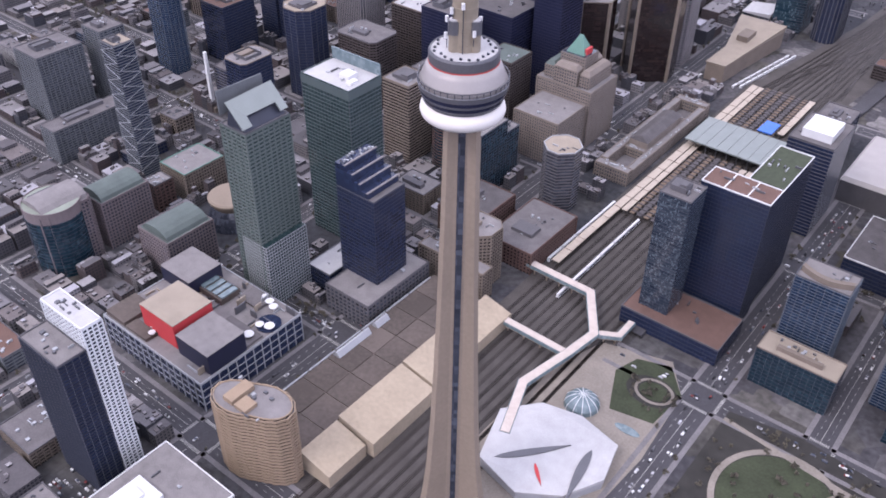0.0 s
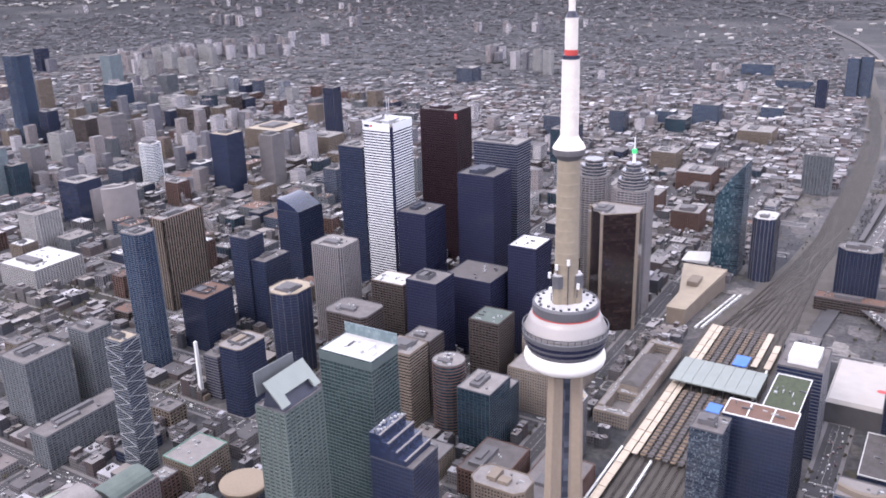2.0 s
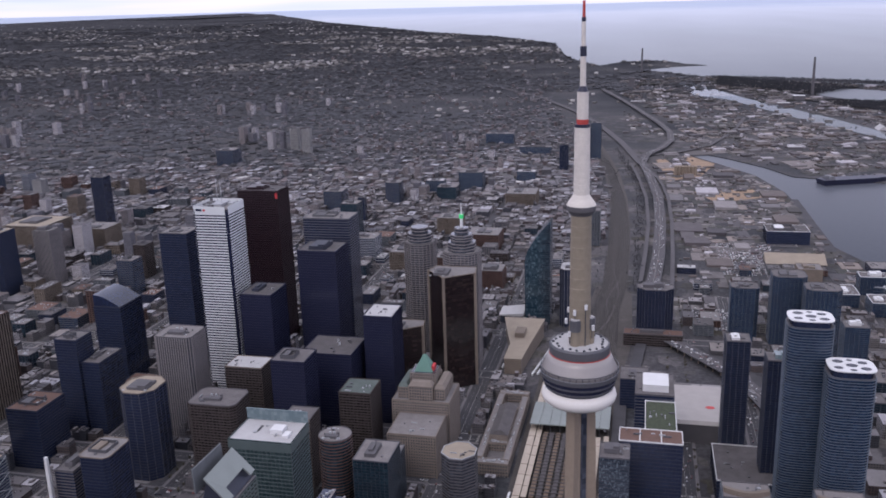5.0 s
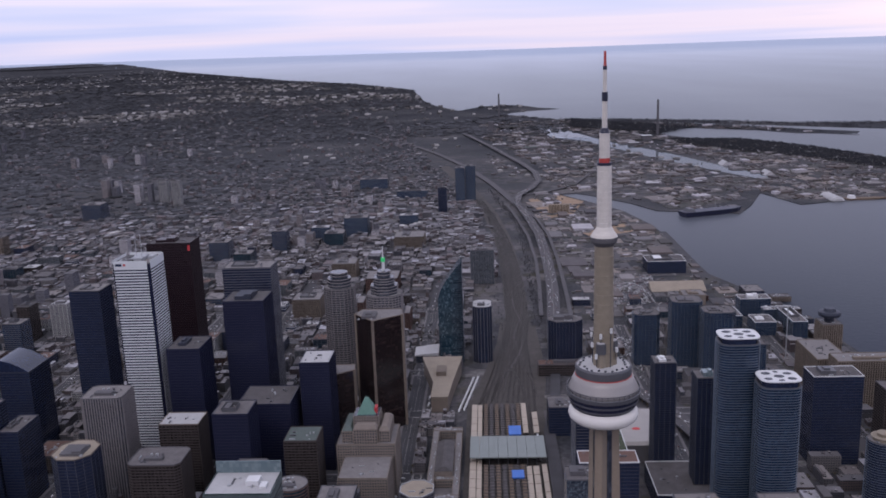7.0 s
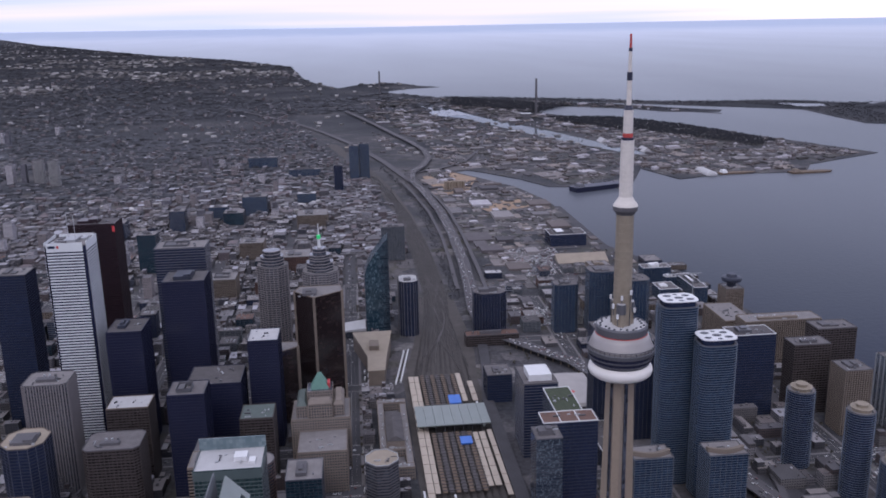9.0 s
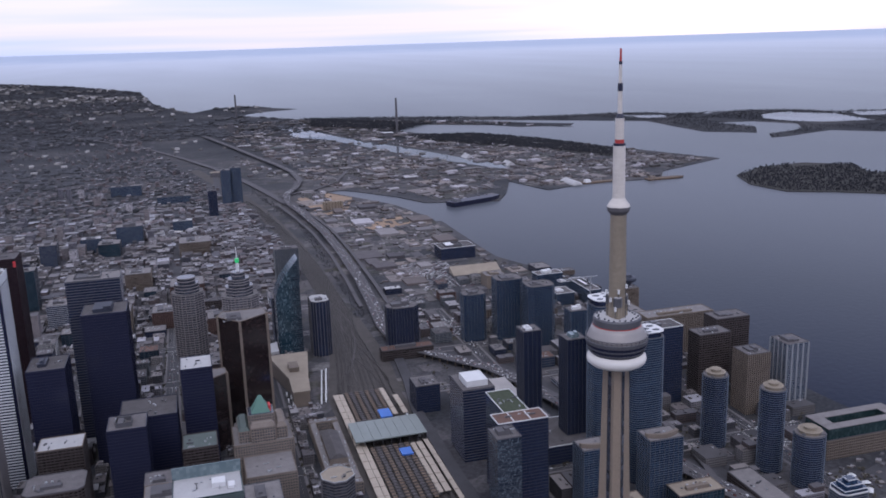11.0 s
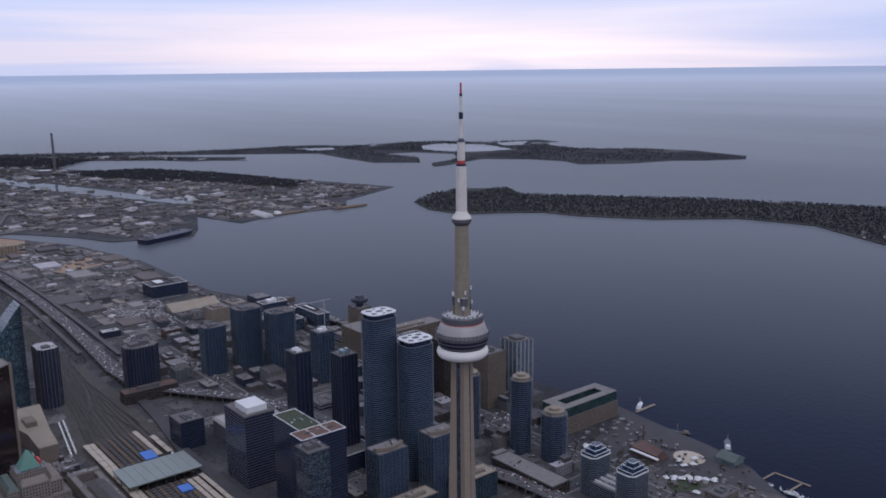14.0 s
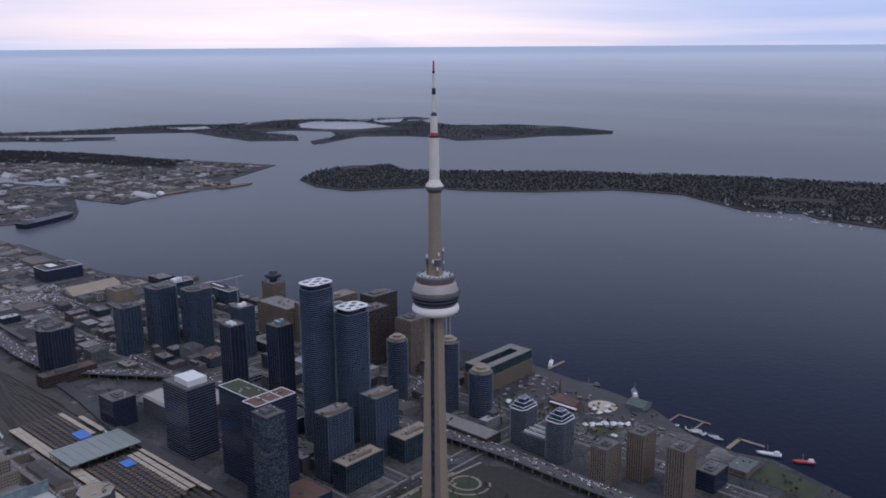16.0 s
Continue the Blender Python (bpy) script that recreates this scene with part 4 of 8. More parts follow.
    for i in range(4):
        for k in range(48):
            bm.faces.new((rows[i][k], rows[i][(k + 1) % 48], rows[(i + 1) % 4][(k + 1) % 48], rows[(i + 1) % 4][k]))
    part("guard_rail", bm, GREY_METAL, ob)
    for k in range(22):
        bm = bmesh.new()
        a = 2 * math.pi * k / 22 + 0.1
        r = 13.2 + (k % 3) * 0.9
        prism(bm, ring(0.8, 0.55, 6, 0.5, r * math.cos(a), r * math.sin(a)), 362.3, 363.2)
        part("roof_unit", bm, DARK_METAL, ob)
    TAKEN.append((-268, -202, 278, 344))


observation_tower()

# ---------------------------------------------------------------- bank towers
t = tower("office_tower", "white-banded bank tower with black notched corners", -820, -767, 927, 983, 286, roof=PALE_ROOF, cut=3.4, body=GL_BLACK, floor=4.0)
for i, (x0, x1, y0, y1) in enumerate(((-23.1, 23.1, -28.4, -27.7), (-23.1, 23.1, 27.7, 28.4), (-26.9, -26.2, -24.6, 24.6), (26.2, 26.9, -24.6, 24.6))):
    bm = bmesh.new()
    box(bm, x0, x1, y0, y1, 0, 1.9)
    o = part("white_band", bm, WHITE_MARBLE, t)
    for k in range(70):
        q = o if k == 0 else new("white_band", o.data)
        q.parent, q.location = t, (0, 0, 3 + k * 4.0)
    bm = bmesh.new()
    box(bm, x0, x1, y0, y1, 281, 291)
    part("top_panel", bm, WHITE_MARBLE, t)
for name, m, (x0, x1, z0, z1), label in (("sign_bar", GL_NAVY, (-21, -12, 284, 287.4), "plain dark blue bar"), ("sign_disc", RED_PANEL, (-10.4, -6.6, 283.8, 287.6), "plain red mark")):
    bm = bmesh.new()
    if name == "sign_bar":
        box(bm, x0, x1, -28.75, -28.3, z0, z1)
    else:
        prism(bm, ring(1.9, 1.9, 16), 0, 0.4)
    o = part(name, bm, m, t, label)
    if name == "sign_disc":
        o.matrix_basis = pose(-8.5, -28.38, 285.7, 90, 0, 0)
for x0, x1, y0, y1, h in ((-14, 10, -12, 14, 291), (-20, -8, -20, -10, 289.5), (12, 20, 4, 18, 290)):
    bm = bmesh.new()
    box(bm, x0, x1, y0, y1, 286.3, h)
    part("plant_room", bm, PALE_METAL, t)
for x, y in ((-4, 6), (9, -7)):
    bm = bmesh.new()
    prism(bm, ring(0.5, 0.5, 8, 0, x, y), 286, 324)
    part("roof_mast", bm, PALE_METAL, t)
t = tower("office_tower", "dark red granite bank tower with notched top", -856, -786, 1142, 1190, 268, roof=DARK_ROOF, edge=RED_GRANITE, plant=RED_GRANITE, body=GL_BRONZE, floor=3.9, band=RED_GRANITE, band_h=2.0, band_d=0.2, fin=RED_GRANITE, bay=3.0, fin_w=1.2, fin_d=0.4)
bm = bmesh.new()
box(bm, 31.5, 35.6, -24.7, -24.25, 256, 265)
part("sign_bar", bm, RED_PANEL, t, "small plain red sign")
tower("office_tower", "tall black steel and glass bank tower", -684, -626, 967, 1022, 219, roof=DARK_ROOF, edge=BLACK_STEEL, plant=DARK_METAL, **BLACK)
tower("office_tower", "black steel and glass tower with a brown roof", -748, -702, 904, 960, 171, roof=DARK_ROOF, edge=BLACK_STEEL, plant=DARK_METAL, **BLACK)
tower("office_tower", "black glass tower with a white roof", -562, -522, 886, 935, 155, roof=WHITE_ROOF, edge=BLACK_STEEL, plant=None, **BLACK)
tower("office_tower", "black steel tower with plant on its roof", -646, -602, 768, 812, 134, roof=GREY_ROOF, edge=BLACK_STEEL, plant=CONCRETE_GREY, **BLACK)
tower("office_tower", "broad black steel office block", -640, -570, 850, 915, 112, roof=DARK_ROOF, edge=BLACK_STEEL, plant=None, **BLACK)
tower("office_tower", "pale grey ribbed office tower with notched corners", -823, -770, 796, 842, 145, roof=PALE_ROOF, cut=5, **RIBBED)
tower("office_tower", "dark grey tower with chamfered corners and a tan roof", -815, -768, 687, 740, 116, roof=TAN_ROOF, edge=BEIGE_STONE, cut=13, body=GL_NAVY, floor=3.8, band=DARK_METAL, band_h=1.2, band_d=0.3, fin=GREY_METAL, bay=9, fin_w=0.5, fin_d=0.4)
tower("office_tower", "brown office block with plant on a stepped roof", -731, -668, 704, 752, 100, cut=6, **BROWN)
tower("office_tower", "brown precast tower with a pale roof", -730, -679, 808, 846, 104, roof=WHITE_ROOF, edge=BEIGE_STONE, plant=None, **BROWN)
tower("office_tower", "dark grey striped steel bank tower", -712, -638, 1066, 1112, 243, roof=PALE_ROOF, edge=GREY_METAL, body=GL_NAVY, floor=4.0, band=GREY_METAL, band_h=1.3, band_d=0.3)
tower("office_tower", "dark blue glass tower behind the banks", -922, -876, 1000, 1044, 230, roof=PALE_ROOF, **NAVY)
t = tower("office_tower", "stepped octagonal bank tower with a green-lit spire", -497, -443, 1077, 1129, 190, roof=PALE_ROOF, cut=12, **TIERED)
for k, (r, z0, z1) in enumerate(((22, 190, 204), (17, 204, 216), (11, 216, 226))):
    facade(t, ring(r, r, 8, 0.5), z0, z1, body=GL_GREY, floor=3.8, band=CONCRETE_PALE, band_h=1.4, band_d=0.6)
bm = bmesh.new()
lathe(bm, [(2.6, 226), (2.2, 240), (1.2, 244), (0.6, 264)], 12)
part("spire", bm, WHITE_PAINT, t, "white spire")
bm = bmesh.new()
box(bm, -2.9, 2.9, -2.9, 2.9, 240, 246)
part("beacon", bm, GREEN_LIGHT, t, "green beacon panel")
t = tower("office_tower", "rounded stepped grey bank tower", -572, -524, 1124, 1172, 190, roof=PALE_ROOF, cut=14, **TIERED)
facade(t, ring(19, 19, 12, 0.5), 190, 205, body=GL_GREY, floor=3.8, band=CONCRETE_PALE, band_h=1.4, band_d=0.6)
facade(t, ring(14, 14, 12, 0.5), 205, 214, body=GL_GREY, floor=3.8, band=CONCRETE_PALE, band_h=1.4, band_d=0.6)


def bronze_tower(x, y, h, w, d, label):
    ob = thing("office_tower", label, "building", (x, y, 0))
    pts = [(-w, d * 0.2), (-w * 0.15, -d), (w, d * 0.0), (w * 0.9, d), (-w * 0.8, d)]
    facade(ob, pts, 0, h, body=GL_BRONZE, floor=4.0, band=GL_BRONZE, band_h=0.7, band_d=0.12)
    bm = bmesh.new()
    for px, py in pts[:3]:
        prism(bm, ring(2.6, 2.6, 4, 0.5, px * 0.985, py * 0.985), 0, h + 1.5)
    part("corner_pier", bm, BEIGE_STONE, ob)
    rooftop(ob, pts, h, PALE_ROOF, BEIGE_STONE, CONCRETE_GREY, 5)
    TAKEN.append((x - w, x + w, y - d, y + d))


bronze_tower(-472, 1032, 175, 36, 30, "bronze mirrored tower with pale corner piers")
bronze_tower(-528, 972, 112, 26, 22, "lower bronze mirrored tower with pale piers")

# ---------------------------------------------------------------- towers west of the banks
t = tower("office_tower", "green glass office tower with a white roof", -566, -505, 498, 541, 174, roof=WHITE_ROOF, edge=GL_GREEN, plant=None, **GREEN)
bm = bmesh.new()
prism(bm, rect(-31, 31, -22, 22), 166, 174)
part("parapet_band", bm, SPANDREL, t, "pale green glass parapet band")
bm = bmesh.new()
box(bm, -31, 31, 20.5, 21.5, 174, 186)
part("glass_screen", bm, GL_PALE, t, "tall green glass screen at the roof edge")
bm = bmesh.new()
box(bm, 4, 16, -6, 6, 174.3, 179)
box(bm, 18, 24, -12, -2, 174.3, 177)
part("plant_room", bm, WHITE_PAINT, t)
GREEN_PANEL = mat("pale_green_panel", (0.105, 0.128, 0.120), 0.6, vary=0.12)
t = tower("hotel_tower", "pale green panelled tower with a tilted metal roof", -537, -506, 380, 428, 182, roof=GREY_ROOF, edge=GREY_METAL, plant=None, body=GL_GREEN, floor=3.6, band=GREEN_PANEL, band_h=1.9, band_d=0.3, fin=GREEN_PANEL, bay=6.0, fin_w=1.6, fin_d=0.3)
bm = bmesh.new()
prism(bm, rect(-9, 13, -22, 22), 182.3, 184, [(-4, -21, 201), (12, -21, 184), (12, 21, 184), (-4, 21, 201)])
part("roof_core", bm, DARK_METAL, t)
for name, label, pts, m in (("tilted_roof", "grey tilted metal roof plane with a notch", ((-3.5, -25, 206), (-3.5, 24, 207), (15, 24, 188), (15, 16, 188), (9, 16, 194), (9, -15, 194), (15, -15, 187), (15, -25, 187)), ROOF_PANEL), ("roof_blade", "upright grey roof blade", ((-12, -26, 213), (-12, 22, 211), (-11, 22, 192), (-11, -26, 192)), CONCRETE_COOL)):
    bm = bmesh.new()
    up = (1.0, 0, 0.8) if name == "tilted_roof" else (1.2, 0, 0)
    low = [bm.verts.new((x - up[0], y, z - up[2])) for x, y, z in pts]
    top = [bm.verts.new(v) for v in pts]
    bm.faces.new(low[::-1])
    bm.faces.new(top)
    for i in range(len(pts)):
        bm.faces.new((low[i], low[(i + 1) % len(pts)], top[(i + 1) % len(pts)], top[i]))
    part(name, bm, m, t, label)
t2 = thing("hotel_podium", "lower block with a pale window grid", "building", (-512, 404, 0))
facade(t2, rect(-18, 12, -24, 24), 0, 70, body=GL_GREEN, floor=3.4, band=PALE_METAL, band_h=0.8, band_d=0.35, fin=PALE_METAL, bay=3.0, fin_w=0.5, fin_d=0.4)
t = tower("office_tower", "dark navy office tower with stepped roof terraces", -470, -426, 442, 482, 118, roof=GREY_ROOF, edge=GREY_METAL, plant=None, **NAVY)
for k in range(4):
    bm = bmesh.new()
    box(bm, -22, 15 - k * 8.5, -20, 20, 118.3 + k * 6, 124.3 + k * 6)
    o = part("roof_terrace", bm, GL_NAVY, t)
    bm = bmesh.new()
    box(bm, 14.0 - k * 8.5, 15.6 - k * 8.5, -20.3, 20.3, 124.3 + k * 6, 125.3 + k * 6)
    part("terrace_edge", bm, CONCRETE_PALE, o, "pale terrace edge")
rnd = random.Random(41)
for k in range(14):
    bm = bmesh.new()
    x, y = rnd.uniform(-21, -13), -18 + k * 2.6
    box(bm, x, x + rnd.uniform(1, 2.6), y, y + rnd.uniform(1, 2.2), 142.3, 142.3 + rnd.uniform(1, 3))
    part("roof_unit", bm, rnd.choice((PALE_METAL, GREY_METAL)), t)
tower("office_podium", "grey stone podium around the dark tower", -464, -412, 414, 498, 27, roof=PALE_ROOF, plant=None, body=GL_GREY, floor=4.5, band=CONCRETE_GREY, band_h=1.6, band_d=0.4, fin=CONCRETE_GREY, bay=5, fin_w=1.6, fin_d=0.5)
tower("apartment_tower", "slender blue apartment tower with balconies", -990, -950, 615, 648, 192, roof=PALE_ROOF, cut=7, **CONDO)
t = tower("office_tower", "stepped black glass tower", -966, -933, 787, 822, 136, roof=GREY_ROOF, edge=BLACK_STEEL, **NAVY)
tower("office_tower", "lower step of the black glass tower", -931, -905, 790, 845, 104, roof=GREY_ROOF, edge=BLACK_STEEL, **NAVY)
tower("office_tower", "dark glass tower with a pale panelled top", -795, -758, 580, 628, 90, roof=PALE_ROOF, edge=BEIGE_STONE, plant=BEIGE_STONE, cut=5, **NAVY)
tower("office_block", "dark navy glass office block with rooftop plant", -974, -929, 690, 745, 80, roof=BROWN_ROOF, edge=DARK_METAL, **NAVY)
t = tower("apartment_tower", "apartment tower with white zigzag balconies", -800, -776, 437, 460, 159, roof=TAN_ROOF, body=GL_NAVY, floor=3.0, band=CONCRETE_COOL, band_h=0.6, band_d=1.1)
for ax, ay, bx, by in ((-12, -11.5, 12, -11.5), (12, -11.5, 12, 11.5), (-12, 11.5, -12, -11.5)):
    out = Vector((by - ay, ax - bx)).normalized()
    for k in range(17):
        (u0, v0), (u1, v1) = ((ax, ay), (bx, by)) if k % 2 == 0 else ((bx, by), (ax, ay))
        z = 12 + k * 8.6
        bm = bmesh.new()
        ends = [[bm.verts.new((u + out.x * g, v + out.y * g, w + h)) for g, h in ((0.9, 0), (1.5, 0), (1.5, 0.5), (0.9, 0.5))] for u, v, w in ((u0, v0, z), (u1, v1, z + 8.6))]
        bm.faces.new(ends[0][::-1])
        bm.faces.new(ends[1])
        for i in range(4):
            bm.faces.new((ends[0][i], ends[0][(i + 1) % 4], ends[1][(i + 1) % 4], ends[1][i]))
        part("balcony_edge", bm, PALE_METAL, t, "white slanting balcony edge" if k == 0 else "")
tower("apartment_tower", "grey concrete and glass apartment tower", -985, -948, 519, 553, 98, **GREYCOND)
tower("apartment_tower", "grey glass apartment slab", -1010, -960, 440, 500, 88, **GREYCOND)
tower("apartment_block", "long grey apartment block", -900, -872, 395, 505, 42, **GREYCOND)
t = thing("obelisk", "tall white concrete pylon over a low hall", "monument", (-843, 591, 0))
bm = bmesh.new()
prism(bm, rect(-2.4, 2.4, -2.4, 2.4), 0, 79, [(-1.7, -1.7), (1.7, -1.7), (1.7, 1.7), (-1.7, 1.7)])
part("pylon", bm, WHITE_PAINT, t)
bm = bmesh.new()
box(bm, -9, 9, -5, 5, 0, 7)
part("plinth", bm, BEIGE_STONE, t)
tower("office_block", "striped grey office block", -842, -818, 600, 640, 58, roof=GREY_ROOF, body=GL_NAVY, floor=3.8, band=CONCRETE_GREY, band_h=1.6, band_d=0.4)
tower("office_block", "beige stone hotel with a green cornice", -742, -700, 440, 492, 34, roof=PALE_ROOF, edge=COPPER, plant=None, **PUNCHED)

# concert hall: a low pale drum with a sloping glass skirt
t = thing("concert_hall", "round concert hall with a concrete rim", "building", (-640, 452, 0))
bm = bmesh.new()
lathe(bm, [(30, 0), (24, 14), (20, 20)], 36)
part("skirt", bm, GL_GREY, t)
bm = bmesh.new()
lathe(bm, [(19, 18), (24, 26), (24.5, 29), (22, 30)], 36)
part("rim", bm, CONCRETE, t)
TAKEN.append((-672, -608, 420, 484))

# civic offices with copper roofs
for x0, x1, y0, y1, h, top in ((-645, -600, 345, 398, 46, COPPER_DULL), (-730, -692, 338, 392, 54, COPPER_DULL), (-732, -688, 278, 330, 70, PALE_ROOF)):
    t = tower("civic_office", "pink-grey gridded office block with a green barrel roof", x0, x1, y0, y1, h, roof=top, edge=PINK_STONE, plant=None, cut=6 if h > 60 else 0, **PINK)
    bm = bmesh.new()
    w, d = (x1 - x0) / 2, (y1 - y0) / 2
    rows = [[bm.verts.new((-w * 0.85 * math.cos(math.pi * k / 8), y, h + 0.3 + 9 * math.sin(math.pi * k / 8))) for k in range(9)] for y in (-d * 0.9, d * 0.9)]
    for k in range(8):
        bm.faces.new((rows[0][k], rows[0][k + 1], rows[1][k + 1], rows[1][k]))
    for row in rows:
        bm.faces.new(row)
    part("vaulted_roof", bm, top, t, "dull green vaulted metal roof")

# white condominium and its blue wing
tower("apartment_tower", "white gridded condominium tower", -490, -442, 180, 195, 150, roof=WHITE_ROOF, edge=WHITE_PAINT, plant=None, body=GL_GREY, floor=3.2, band=WHITE_MARBLE, band_h=1.0, band_d=0.4, fin=WHITE_MARBLE, bay=4, fin_w=1.2, fin_d=0.5)
tower("apartment_tower", "blue glass wing beside the white tower", -489, -443, 158, 179, 132, roof=PALE_ROOF, plant=None, **CONDO_DARK)

# broadcasting centre: gridded block, boxes at odd angles
t = tower("broadcast_centre", "gridded broadcasting centre with dishes on its roof", -580, -449, 259, 368, 30, roof=PALE_ROOF, edge=PALE_METAL, plant=None, body=GL_NAVY, floor=7.5, band=PALE_METAL, band_h=0.8, band_d=0.4, fin=PALE_METAL, bay=9, fin_w=0.9, fin_d=0.5)
for x, y, w, d, z0, z1, m, top in ((-518, 293, 22, 20, 30, 55, RED_PANEL, TAN_ROOF), (-471, 290, 20, 19, 0, 50, BLACK_STEEL, PALE_ROOF), (-560, 340, 20, 18, 0, 46, BLACK_STEEL, PALE_ROOF)):
    bm = bmesh.new()
    box(bm, x + 514.5 - w, x + 514.5 + w, y - 313.5 - d, y - 313.5 + d, z0, z1)
    part("studio_box", bm, m, t, "red panelled studio box" if m is RED_PANEL else "dark studio box")
    bm = bmesh.new()
    box(bm, x + 514.5 - w - 0.2, x + 514.5 + w + 0.2, y - 313.5 - d - 0.2, y - 313.5 + d + 0.2, z1, z1 + 0.8)
    part("studio_roof", bm, top, t)
bm = bmesh.new()
prism(bm, ring(11, 11, 24, 0, 54, 28), 0, 32)
part("rotunda", bm, GL_NAVY, t)
for k, (x, y, r) in enumerate(((36, 46, 2.6), (44, 43, 2.6), (52, 20, 2.4), (60, 24, 3), (54, 6, 3), (-22, -34, 2), (-16, -38, 2), (-10, -44, 2), (28, 48, 1.8))):
    bm = bmesh.new()
    r *= 1.55
    lathe(bm, [(0.5, 30.3), (0.5, 33), (r * 0.6, 33.6), (r, 35.4), (r * 0.7, 35.6)], 16)
    o = part("dish", bm, WHITE_PAINT, t, "white satellite dish")
    o.location = (x, y, 0)

rnd = random.Random(15)
for x0, x1, y0, y1, h in ((-64, -38, -52, -22, 35), (-36, -8, -52, -40, 33.5), (-62, -44, 10, 48, 34), (8, 34, 34, 52, 33), (22, 62, -8, 14, 32.6), (-30, 4, 18, 40, 36)):
    bm = bmesh.new()
    box(bm, x0, x1, y0, y1, 30.3, h)
    part("roof_deck", bm, GREY_ROOF if (x0 + y0) % 4 else HALL_ROOF, t)
for k in range(46):
    x, y = rnd.uniform(-62, 60), rnd.uniform(-50, 50)
    w, d = rnd.choice(((rnd.uniform(1, 3), rnd.uniform(1, 3)), (rnd.uniform(6, 14), 1.0), (1.0, rnd.uniform(6, 14))))
    bm = bmesh.new()
    box(bm, x, min(x + w, 64), y, min(y + d, 53), 30.3, 37 + rnd.uniform(0, 1) if k % 4 == 0 else 32.2)
    part("roof_unit" if max(w, d) < 5 else "duct", bm, rnd.choice((PALE_METAL, GREY_METAL, TAN_ROOF)), t)
for k in range(4):
    bm = bmesh.new()
    box(bm, -26 + k * 8, -20.5 + k * 8, 20, 38, 36.01, 37.4)
    part("skylight", bm, GL_PALE, t, "long pale skylight")

# curved hotel
t = thing("hotel", "curved brown hotel with scalloped bays", "hotel", (-372, 252, 0))
pts = []
for k in range(40):
    a = 2 * math.pi * k / 40
    r = (27 + 7 * math.cos(2 * (a - 0.6))) * (1 + (0.035 if k % 2 else 0))
    pts.append((r * math.cos(a), r * 0.72 * math.sin(a)))
facade(t, pts, 0, 72, body=GL_BROWN, floor=3.4, band=HOTEL_STONE, band_h=2.0, band_d=0.7, name="wall")
rooftop(t, [((26.2 + 7 * math.cos(2 * (2 * math.pi * k / 40 - 0.6))) * math.cos(2 * math.pi * k / 40), (26.2 + 7 * math.cos(2 * (2 * math.pi * k / 40 - 0.6))) * 0.72 * math.sin(2 * math.pi * k / 40)) for k in range(40)], 72, PALE_ROOF, HOTEL_STONE, HOTEL_STONE, 3)
TAKEN.append((-410, -330, 222, 282))
tower("office_building", "white-edged low office building with a roof court", -420, -345, 120, 205, 34, roof=PALE_ROOF, edge=WHITE_PAINT, plant=WHITE_PAINT, body=GL_GREY, floor=3.8, band=WHITE_PAINT, band_h=1.2, band_d=0.4)
tower("hotel_tower", "stepped beige hotel with deep window grid", -421, -365, 524, 558, 60, roof=PALE_ROOF, edge=BEIGE_STONE, plant=BEIGE_STONE, cut=8, **PUNCHED)
tower("hotel_wing", "lower stepped wing of the beige hotel", -432, -356, 508, 523, 34, roof=PALE_ROOF, edge=BEIGE_STONE, plant=None, **PUNCHED)

# convention hall over the tracks
t = thing("convention_hall", "long convention hall with brown roof panels", "building", (-375, 380, 0))
bm = bmesh.new()
box(bm, -30, 26, -112, 118, 0, 15)
part("wall", bm, CONCRETE_WARM, t)
for i in range(8):
    for j in range(2):
        bm = bmesh.new()
        box(bm, -30 + j * 28.2, -2.4 + j * 28.2, -112 + i * 28.8, -84 + i * 28.8, 15, 15.9 + 0.15 * ((i + j) % 2))
        part("roof_panel", bm, HALL_ROOF, t)
for i, (a, b, w, h) in enumerate(((-112, -72, 14, 17), (-70, 4, 20, 20), (6, 62, 19, 21), (64, 122, 13, 17))):
    bm = bmesh.new()
    prism(bm, rect(28, 30 + w + 14, a, b), 0, h, [(28, a, h + 3), (30 + w + 14, a, h - 4), (30 + w + 14, b, h - 4), (28, b, h + 3)])
    part("tan_roof", bm, SAND_ROOF, t, "sloping tan roof along the tracks")
for a, b in ((-20, 20), (28, 44)):
    bm = bmesh.new()
    prism(bm, rect(-28, -20, a, b), 16.3, 18.5, [(-25, a, 21), (-23, a, 21), (-23, b, 21), (-25, b, 21)])
    part("roof_lantern", bm, PALE_METAL, t, "long pale roof lantern")
for i in range(7):
    bm = bmesh.new()
    box(bm, -30.4, -29.2, -110 + i * 32, -80 + i * 32, 15, 17.2)
    part("parapet", bm, PALE_METAL, t)
TAKEN.append((-408, -310, 262, 500))

